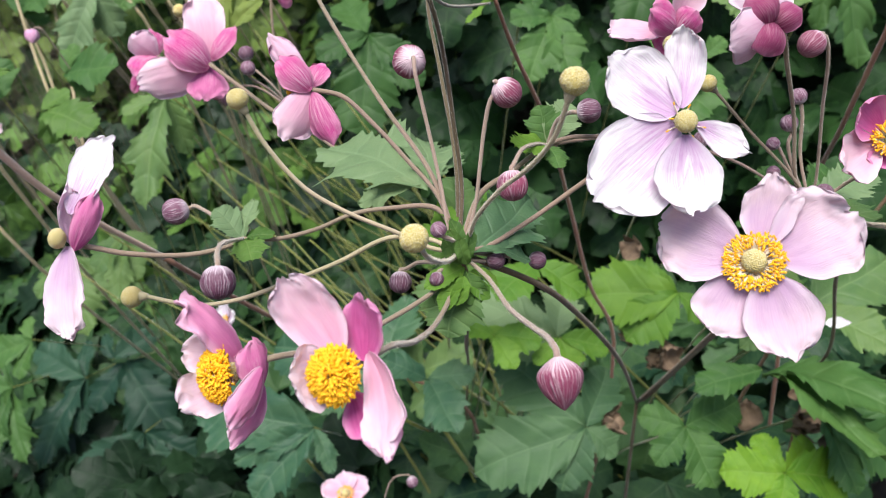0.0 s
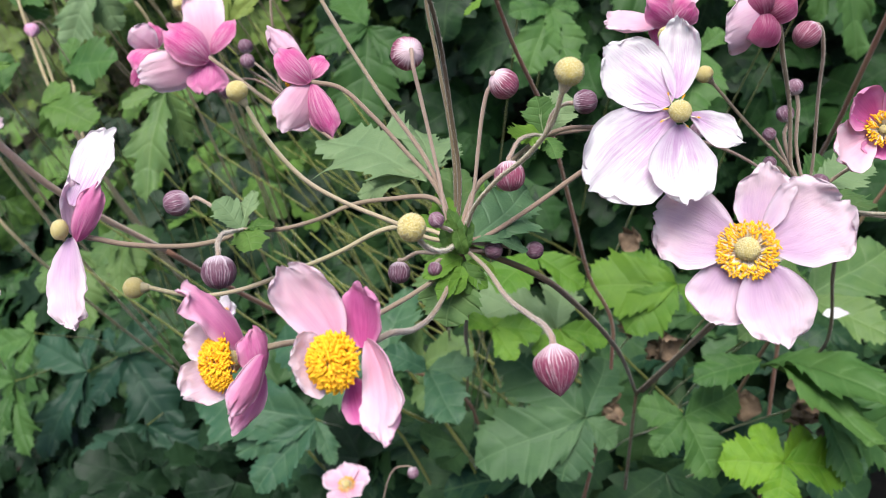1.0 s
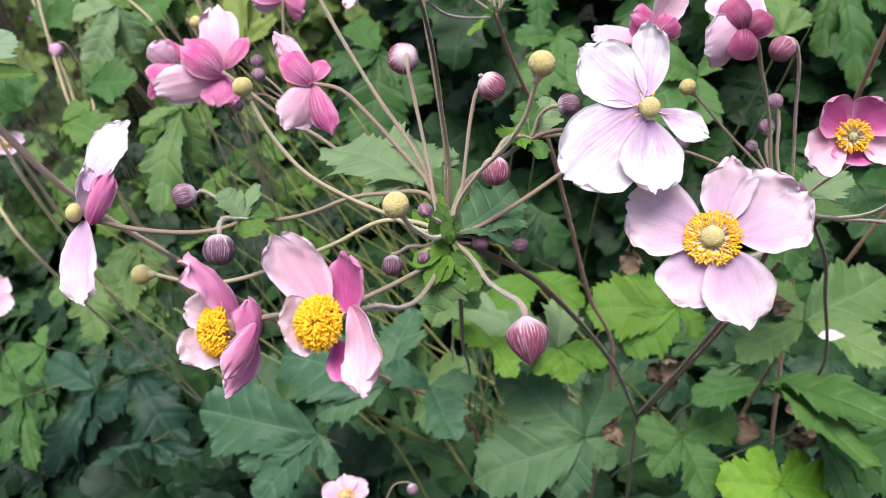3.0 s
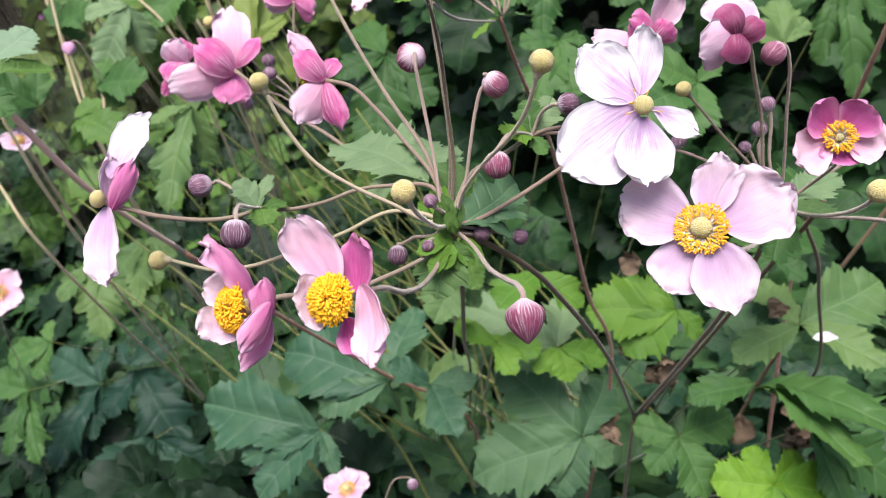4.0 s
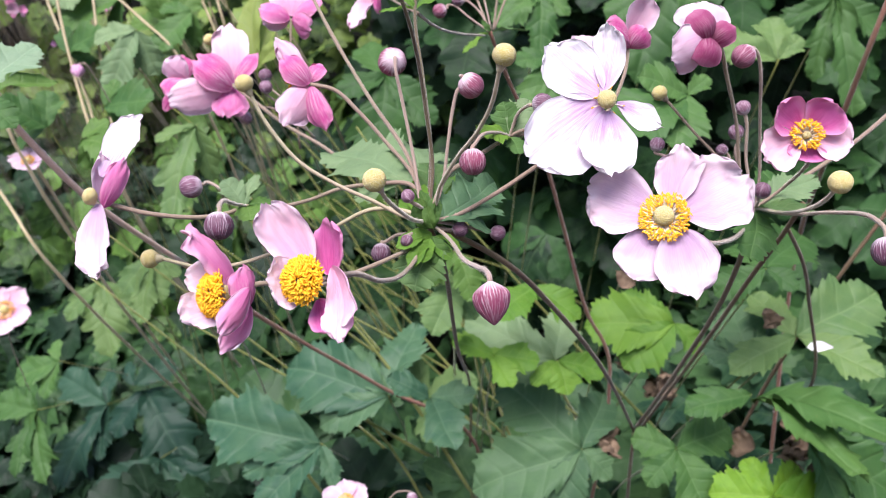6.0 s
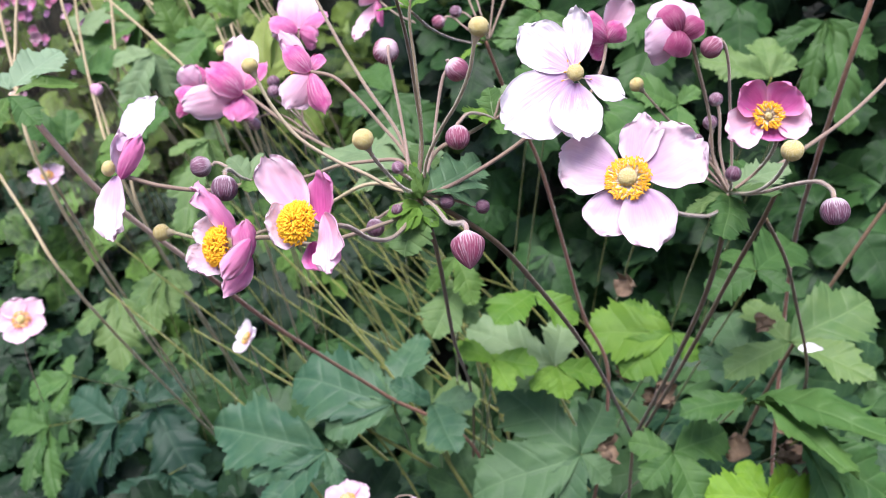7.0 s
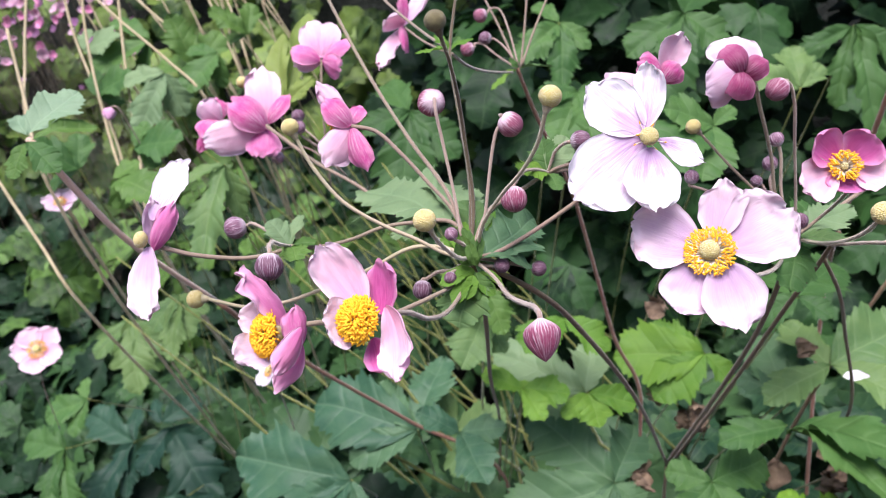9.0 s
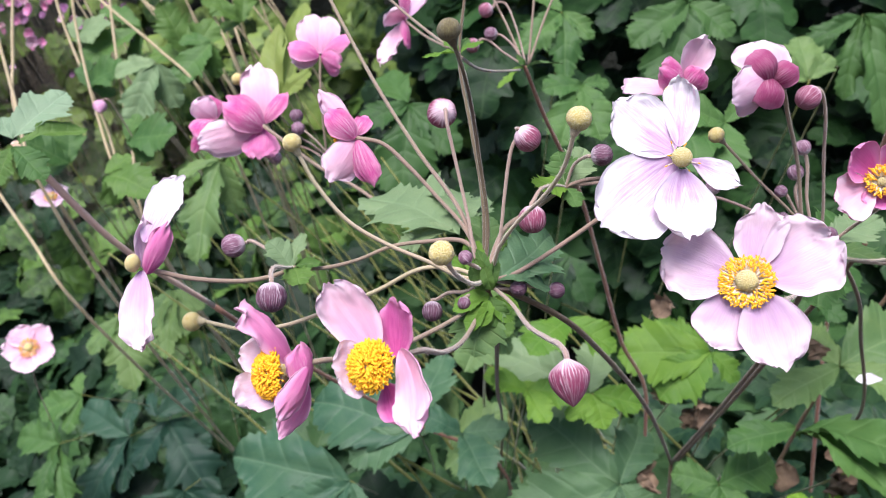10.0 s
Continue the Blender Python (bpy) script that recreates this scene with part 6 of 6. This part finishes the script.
leaf3("fresh green leaf on the sloping bed", (-0.3637, 1.2075, 1.0283), [
    ((-0.4073, 1.1722, 1.0672), (0.09, -0.70, 0.71), 0.8, 4), ((-0.3649, 1.2205, 1.0788), (0.34, -0.63, 0.70), 0.8, 0), ((-0.4125, 1.1989, 1.0119), (-0.26, -0.68, 0.68), 0.8, 0)], LEAF_FRESH)
leaf3("light green three-lobed leaf behind the flowers", (0.381, 0.9237, 0.9874), [
    ((0.2976, 0.9035, 1.0151), (0.04, -0.75, 0.67), 0.7, 4), ((0.3764, 0.9571, 1.0404), (0.05, -0.84, 0.53), 0.8, 3), ((0.4043, 0.9331, 1.0179), (0.05, -0.84, 0.53), 0.8, 0)], LEAF_PALE)
leaf3("green rounded leaf behind the buds", (0.2235, 0.6572, 0.9614), [
    ((0.1852, 0.6379, 0.979), (0.04, -0.79, 0.61), 0.9, 0), ((0.1655, 0.6079, 0.9474), (0.03, -0.71, 0.7), 0.8, 3), ((0.2393, 0.663, 0.98), (0.04, -0.79, 0.61), 0.8, 0), ((0.212, 0.6078, 0.9324), (0.03, -0.71, 0.7), 0.9, 0)], LEAF_MID)
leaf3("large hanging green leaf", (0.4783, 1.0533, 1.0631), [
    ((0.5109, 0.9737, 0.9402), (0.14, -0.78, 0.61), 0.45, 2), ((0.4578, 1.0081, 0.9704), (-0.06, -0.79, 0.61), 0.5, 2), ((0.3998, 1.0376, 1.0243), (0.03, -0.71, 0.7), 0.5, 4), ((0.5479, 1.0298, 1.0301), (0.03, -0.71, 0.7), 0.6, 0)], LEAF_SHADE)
leaf3("green lobed leaf, its shade put into the colour", (0.2742, 1.0913, 1.072), [
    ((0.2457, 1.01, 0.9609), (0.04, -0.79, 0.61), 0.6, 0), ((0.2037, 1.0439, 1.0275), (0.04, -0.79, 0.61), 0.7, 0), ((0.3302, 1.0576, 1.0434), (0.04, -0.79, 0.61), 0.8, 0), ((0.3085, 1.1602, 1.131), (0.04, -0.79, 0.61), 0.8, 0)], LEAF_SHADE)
leaf3("green leaf, its shade put into the colour", (-0.0685, 0.9292, 0.9412), [
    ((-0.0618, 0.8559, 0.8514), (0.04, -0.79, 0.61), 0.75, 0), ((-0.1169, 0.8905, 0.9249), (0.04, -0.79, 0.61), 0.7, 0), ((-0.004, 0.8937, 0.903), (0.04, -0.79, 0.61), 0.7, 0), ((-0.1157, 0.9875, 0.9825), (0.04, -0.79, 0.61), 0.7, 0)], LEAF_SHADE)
leaf3("green toothed leaf in the shade", (0.1222, 0.8242, 0.9775), [
    ((0.0858, 0.8004, 0.9774), (0.05, -0.77, 0.64), 0.8, 0), ((0.1428, 0.7732, 0.9387), (0.05, -0.77, 0.64), 0.7, 0), ((0.1052, 0.7683, 0.9321), (0.05, -0.77, 0.64), 0.7, 0), ((0.1504, 0.8283, 0.9841), (0.05, -0.77, 0.64), 0.7, 0)], LEAF_MID)
leaf3("yellowish upright leaf behind the flowers", (-0.1904, 0.8177, 0.9462), [
    ((-0.2075, 0.826, 1.0268), (-0.25, -0.88, 0.41), 0.5, 5), ((-0.169, 0.8581, 1.061), (0.37, -0.82, 0.43), 0.3, 5), ((-0.1607, 0.8088, 0.9843), (0.04, -0.79, 0.61), 0.6, 4), ((-0.2149, 0.7967, 0.9525), (0.04, -0.79, 0.61), 0.6, 4)], LEAF_YELLOW)
leaf3("large grey-green leaf with shallow lobes", (0.3655, 0.6965, 0.7419), [
    ((0.4411, 0.7155, 0.7952), (-0.07, -0.72, 0.69), 0.75, 1), ((0.3353, 0.7432, 0.7731), (0.03, -0.71, 0.7), 0.7, 3), ((0.4206, 0.6401, 0.7474), (0.01, -0.52, 0.86), 0.6, 0), ((0.3039, 0.666, 0.7213), (0.01, -0.52, 0.86), 0.6, 0)], LEAF_PALE)
leaf3("broad green leaf with a turned edge", (0.3213, 0.6608, 0.6952), [
    ((0.3753, 0.5456, 0.7138), (0.09, -0.3, 0.95), 0.5, 4), ((0.2612, 0.635, 0.6929), (0.01, -0.52, 0.86), 0.6, 0), ((0.3999, 0.5552, 0.7448), (0.11, -0.44, 0.89), 0.55, 4)], LEAF_MID)
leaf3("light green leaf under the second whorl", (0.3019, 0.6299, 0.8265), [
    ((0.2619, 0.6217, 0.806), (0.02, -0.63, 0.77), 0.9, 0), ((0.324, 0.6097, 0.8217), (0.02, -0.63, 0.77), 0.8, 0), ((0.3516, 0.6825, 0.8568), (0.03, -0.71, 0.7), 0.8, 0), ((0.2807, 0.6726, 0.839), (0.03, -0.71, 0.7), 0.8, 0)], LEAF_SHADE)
leaf3("green leaf beside the low stems", (0.0099, 0.8426, 0.5667), [
    ((0.0641, 0.8448, 0.6004), (0.02, -0.63, 0.77), 0.9, 0), ((-0.0148, 0.8616, 0.6092), (0.02, -0.63, 0.77), 0.7, 0), ((0.0294, 0.7873, 0.5456), (0.02, -0.63, 0.77), 0.8, 0)], LEAF_PALE)
leaf3("fresh green leaf beside the upright stem", (0.0404, 0.6673, 0.8089), [
    ((0.0633, 0.6401, 0.7753), (0.03, -0.71, 0.7), 0.8, 4), ((0.0148, 0.6574, 0.777), (0.03, -0.71, 0.7), 0.7, 4)], LEAF_FRESH)
leaf3("green lobed leaf above the white flower", (0.1069, 1.005, 1.053), [
    ((0.0596, 0.9502, 1.0142), (0.05, -0.79, 0.61), 0.7, 4), ((0.1168, 0.948, 0.9843), (0.05, -0.79, 0.61), 0.6, 4), ((0.1464, 0.9822, 1.0298), (0.05, -0.79, 0.61), 0.6, 0), ((0.0728, 1.0295, 1.0811), (0.05, -0.79, 0.61), 0.7, 0)], LEAF_MID)
leaf3("light green leaf under the hanging bud", (0.0415, 0.6841, 0.7745), [
    ((0.0263, 0.6347, 0.7463), (0.04, -0.72, 0.69), 0.8, 3), ((0.0644, 0.6598, 0.7508), (0.03, -0.64, 0.77), 0.7, 0), ((0.015, 0.6835, 0.7813), (0.04, -0.72, 0.69), 0.8, 0)], LEAF_PALE)
leaf3("small bright leaf below the stems", (0.0828, 0.6901, 0.6991), [
    ((0.0515, 0.681, 0.7153), (0.03, -0.64, 0.77), 0.8, 0), ((0.1026, 0.6584, 0.6887), (0.03, -0.64, 0.77), 0.8, 0), ((0.1266, 0.6851, 0.7052), (0.03, -0.64, 0.77), 0.8, 0)], LEAF_BRIGHT)
leaf3("blue-green leaf in the middle of the bed", (0.0219, 0.7198, 0.6306), [
    ((-0.0175, 0.7089, 0.6604), (-0, -0.53, 0.85), 0.7, 3), ((0.0521, 0.6548, 0.6273), (-0, -0.53, 0.85), 0.7, 0), ((0.064, 0.708, 0.6524), (0, -0.62, 0.79), 0.7, 0)], LEAF_BLUE)
leaf("white fallen petal lying on a leaf", [((0.3653, 0.6196, 0.7652), (0.345, 0.6092, 0.7715), (0.02, -0.58, 0.81), 0.6, 5, PETAL_WHITE)], None, name="fallen_petal")

# ---- countless leaves behind ----
rng = random.Random(4)


def scatter(count, pick, mean, spread=0.5, tilt=(0.0, -0.6, 0.75)):
    rows = []
    for _ in range(count):
        p = pick()
        a = rng.uniform(0, 2 * math.pi)
        nrm = unit(np.array(tilt) + np.array([rng.uniform(-spread, spread) for _ in range(3)]))
        way = unit(np.cross(nrm, (math.cos(a), math.sin(a), 0.3)) + np.array((0, -0.1, -0.45)))
        rows.append((p, way, nrm, mean * rng.uniform(0.6, 1.35), rng.randrange(4)))
    return rows


def canopy(x, y):
    """The height of the leaves: low on one side of the bed, rising towards the back, sunk round the bare stems."""
    z = 0.60 - 0.60 * max(0.0, min(0.55, -x - 0.05)) + 0.36 * max(y - 1.45, 0.0)
    z += 0.06 * noise.noise(Vector((x * 2.3, y * 2.3, 0)))
    return z - 0.26 * math.exp(-((x - 0.10) / 0.24) ** 2 - ((y - 1.25) / 0.4) ** 2)


def low_bed():
    x = rng.uniform(-1.5, 1.2)
    y = rng.uniform(0.80 + 0.55 * min(1.0, max(0.0, -2.0 * x)), 1.8)
    return (x, y, max(0.05, canopy(x, y) - 0.04 - abs(rng.gauss(0, 0.10))))


def left_bank():
    x, y = rng.uniform(-2.2, -0.1), rng.uniform(1.55, 2.6)
    return (x, y, canopy(x, y) + 0.08 - abs(rng.gauss(0, 0.12)))


def bank_hollow():
    x, y = rng.uniform(-2.2, -0.1), rng.uniform(1.55, 2.6)
    return (x, y, canopy(x, y) + 0.02 - abs(rng.gauss(0, 0.06)))


def back_rise():
    x, y = rng.uniform(-2.8, 0.2), rng.uniform(2.2, 3.1)
    return (x, y, rng.uniform(0.3, canopy(x, y) + 1.1 * (y - 1.9)))


def inner_shrub():
    x, y = rng.uniform(-0.3, 2.4), rng.uniform(1.75, 2.7)
    return (x, y + 0.05 * abs(x), rng.uniform(0.2, 1.75))


# Unseen leaves added overhead to keep sunlight out of the shrub below.
def shrub_top():
    x, y = rng.uniform(-0.3, 2.6), rng.uniform(1.25, 2.3)
    return (x, y, rng.uniform(1.32, 1.75))


def shrub_face():
    """Clusters of leaves in a lighter colour, as if lit, before the darkened ones."""
    cx, cz = rng.choice(CLUMPS)
    return (cx + rng.gauss(0, 0.07), 1.3 + rng.uniform(0, 0.25), cz + rng.gauss(0, 0.06))


CLUMPS = [(rng.uniform(0.0, 1.4), rng.uniform(0.6, 1.35)) for _ in range(40)]


def leaf_bed(rows, label):
    """The leaves of the bed: those by the path one by one, the rest in one mesh."""
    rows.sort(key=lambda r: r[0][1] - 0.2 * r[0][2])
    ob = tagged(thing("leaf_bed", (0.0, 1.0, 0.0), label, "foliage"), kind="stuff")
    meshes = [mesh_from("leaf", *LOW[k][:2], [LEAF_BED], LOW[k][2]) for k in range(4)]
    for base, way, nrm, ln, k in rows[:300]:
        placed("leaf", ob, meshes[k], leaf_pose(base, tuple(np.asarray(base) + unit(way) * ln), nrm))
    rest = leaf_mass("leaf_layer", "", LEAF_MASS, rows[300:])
    rest.parent = ob
    rest.matrix_parent_inverse = Matrix.Translation((0.0, -1.0, 0.0))
    return ob


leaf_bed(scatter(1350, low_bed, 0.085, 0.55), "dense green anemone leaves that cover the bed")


def low_shade():
    x, y = rng.uniform(-1.1, 0.0), rng.uniform(0.85, 1.5)
    return (x, y, rng.uniform(0.08, max(0.12, canopy(x, y) - 0.12)))


# Shade under the leaves is put into the colour of these two masses.
leaf_mass("shaded_leaves", "low leaves of the bed, their shade put into the colour", LEAF_DEEP_SHADE, scatter(400, low_shade, 0.09, 0.5))
leaf_mass("hollow_foliage", "leaves in hollows of the sloping bed, shade put into their colour", LEAF_DEEP_SHADE, scatter(700, bank_hollow, 0.10, 0.5))
leaf_mass("bank_foliage", "mid-green anemone leaves on the sloping bed", LEAF_BANK, scatter(230, left_bank, 0.115, 0.6))
leaf_mass("rear_foliage", "mixed yellowish green leaves rising behind the bed", LEAF_FAR, scatter(800, back_rise, 0.115, 0.6))
# The shrub's inner shade is put into the colour of these leaves.
leaf_mass("inner_foliage", "leaves deep inside the shrub, shade put into their dark colour", LEAF_DEEP_SHADE, scatter(1100, inner_shrub, 0.11, 0.5, (0.0, -0.75, 0.6)))
# Added above the view only to darken the recess under it.
leaf_mass("shrub_top", "dense unseen leaves added overhead to shade the shrub", LEAF_DEEP_SHADE, scatter(1000, shrub_top, 0.11, 0.5, (0.0, -0.3, 0.9)))
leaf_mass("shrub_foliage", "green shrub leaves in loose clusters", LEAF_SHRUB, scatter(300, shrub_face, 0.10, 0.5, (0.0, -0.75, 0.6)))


def leaf_stalks():
    vs, fs, us = [], [], []
    n = 0
    for _ in range(30):
        x = rng.uniform(-0.34, 0.06)
        y = rng.uniform(0.85, 1.35)
        top = np.array((x - 0.1, y - 0.05, rng.uniform(0.62, 0.92)))
        foot = np.array((x + rng.uniform(0.12, 0.4), y + rng.uniform(-0.1, 0.25), rng.uniform(0.2, 0.5)))
        mid = (top + foot) / 2 + np.array((0.02, 0, rng.uniform(-0.03, 0.05)))
        v, f, uv = tube([foot, mid, top], 0.0026, 0.0009, 6, 5)
        vs += v
        us += uv
        fs += [tuple(i + n for i in q) for q in f]
        n += len(v)
    return tagged(new("leaf_stalks", mesh_from("leaf_stalks", vs, fs, [STEM_GREEN], us)), "many thin yellow-green leaf stalks crossing in the bed", "stalks", "", "stuff")


leaf_stalks()

# straw-coloured stalks at the back
for pts in ([(-0.4761, 1.019, 0.8048), (-0.5138, 1.0381, 0.8939), (-0.5517, 1.0679, 1.0263), (-0.5638, 1.0903, 1.1204)],
            [(-0.4453, 1.0109, 0.7627), (-0.4655, 1.0326, 0.8564), (-0.4839, 1.0504, 0.9345), (-0.5022, 1.0742, 1.0362), (-0.5154, 1.0945, 1.1223)],
            [(-0.4921, 1.0641, 0.7834), (-0.527, 1.0835, 0.8727), (-0.5997, 1.1159, 1.0263), (-0.6267, 1.138, 1.124)],
            [(-0.3748, 1.059, 0.9348), (-0.4346, 1.0674, 0.9876), (-0.5192, 1.0766, 1.0512), (-0.5961, 1.0875, 1.1191)],
            [(-0.3725, 1.1633, 0.9382), (-0.4472, 1.1748, 1.0083), (-0.5212, 1.1833, 1.0655), (-0.5957, 1.1938, 1.1314)],
            [(-0.3606, 1.1696, 0.9601), (-0.3955, 1.1836, 1.0275), (-0.4304, 1.1976, 1.0949), (-0.455, 1.2061, 1.1369)],
            [(-0.3833, 1.2725, 0.9657), (-0.4116, 1.2885, 1.0391), (-0.4447, 1.3041, 1.1123)],
            [(-0.4913, 0.8866, 0.6921), (-0.5353, 0.8978, 0.7512), (-0.5752, 0.9077, 0.8034), (-0.6233, 0.9203, 0.8695)],
            [(-0.5586, 0.9313, 0.8936), (-0.5696, 0.9516, 0.9791), (-0.5726, 0.9726, 1.0649), (-0.5738, 0.9866, 1.1221)],
            [(-0.4717, 0.8234, 0.8482), (-0.5039, 0.8446, 0.9436), (-0.5283, 0.8616, 1.02)]):
    stem([(pts[0][0] + 0.10, pts[0][1] + 0.6, 0.0), *pts], 0.0027, 0.0024, STEM_STRAW, "dry straw-coloured stalk at the back of the bed", "dry_stalk", "stalk", "dry stalks")

# pink flowers far off
for i in range(190):
    p = np.array((-0.9000, 1.4593, 1.0394)) + np.array((rng.triangular(-0.20, 0.15, -0.07), rng.uniform(-0.2, 0.3), rng.gauss(0.05, 0.075)))
    small_flower(tuple(p), (rng.uniform(-0.5, 0.5), -0.8, rng.uniform(-0.2, 0.6)), rng.uniform(0.006, 0.015), [(p[0] + 0.16, p[1] + 0.10, p[2] - 0.55), (p[0] + 0.09, p[1] + 0.05, p[2] - 0.26), (p[0] + 0.02, p[1], p[2] - 0.08)], "small mauve-pink flower far back in the bed", (PETAL_BLUSH, PETAL_LILAC_BACK, PETAL_MAUVE)[i % 3], (PETAL_MAUVE, PETAL_MAGENTA_BACK)[i % 2], 5, 0.5, 300 + i, 0.3 * i, "far flowers", 0.0003, STEM_DUSK, False)

# thin dry stalks between them
for i in range(15):
    x, y = rng.uniform(-0.66, -0.28), rng.uniform(1.3, 1.7)
    stem([(x + 0.10, y + 0.9, 0.0), (x + 0.06, y + 0.5, 0.50), (x, y, 0.95), (x - rng.uniform(0.05, 0.30), y - 0.03, 1.30)], 0.0022, 0.0016, STEM_STRAW, "thin dry straw-coloured stalk far back", "dry_stalk", "stalk", "dry stalks")

# withered leaves caught between the stems
for k, (at, tip) in enumerate((((0.267, 0.795, 0.6396), (0.2552, 0.7787, 0.6259)), ((0.2835, 0.7875, 0.6192), (0.2671, 0.7879, 0.649)), ((0.2059, 0.7476, 0.6035), (0.2158, 0.7225, 0.5932)), ((0.3706, 0.7032, 0.6455), (0.3901, 0.6972, 0.6568)), ((0.3756, 0.6822, 0.6466), (0.3781, 0.6562, 0.6345)), ((0.3434, 0.6847, 0.6271), (0.3198, 0.6953, 0.6281)), ((0.3212, 0.6613, 0.7804), (0.3218, 0.6476, 0.7666)), ((0.2072, 0.7504, 0.7588), (0.2179, 0.7556, 0.7764)), ((0.2741, 0.7484, 0.6464), (0.2582, 0.7507, 0.6604)), ((0.2411, 0.7911, 0.6681), (0.225, 0.776, 0.6546)), ((0.2508, 0.7913, 0.6655), (0.2634, 0.7865, 0.6835)), ((0.2707, 0.7776, 0.6462), (0.2676, 0.7631, 0.631)), ((0.2673, 0.7741, 0.6339), (0.2821, 0.7651, 0.6342)), ((0.3763, 0.672, 0.6454), (0.3609, 0.6572, 0.6328)), ((0.38, 0.671, 0.6403), (0.3956, 0.6623, 0.642)), ((0.3787, 0.648, 0.6317), (0.3937, 0.6391, 0.6327)), ((0.2139, 0.7112, 0.6068), (0.204, 0.6979, 0.5988)))):
    dry = thing("withered_leaf", at, "withered brown leaf curled between the stems", "leaf", "withered leaves")
    petal(dry, at, tip, (0.29, -0.56, 0.77), 0.018 + 0.003 * (k % 3), DRY, DRY, 0.18, 0.7, 0.15, 3, 0.15, 0.4, 400 + k, 0.5, 0.9, 0.0, 2.0, "leaf_blade")
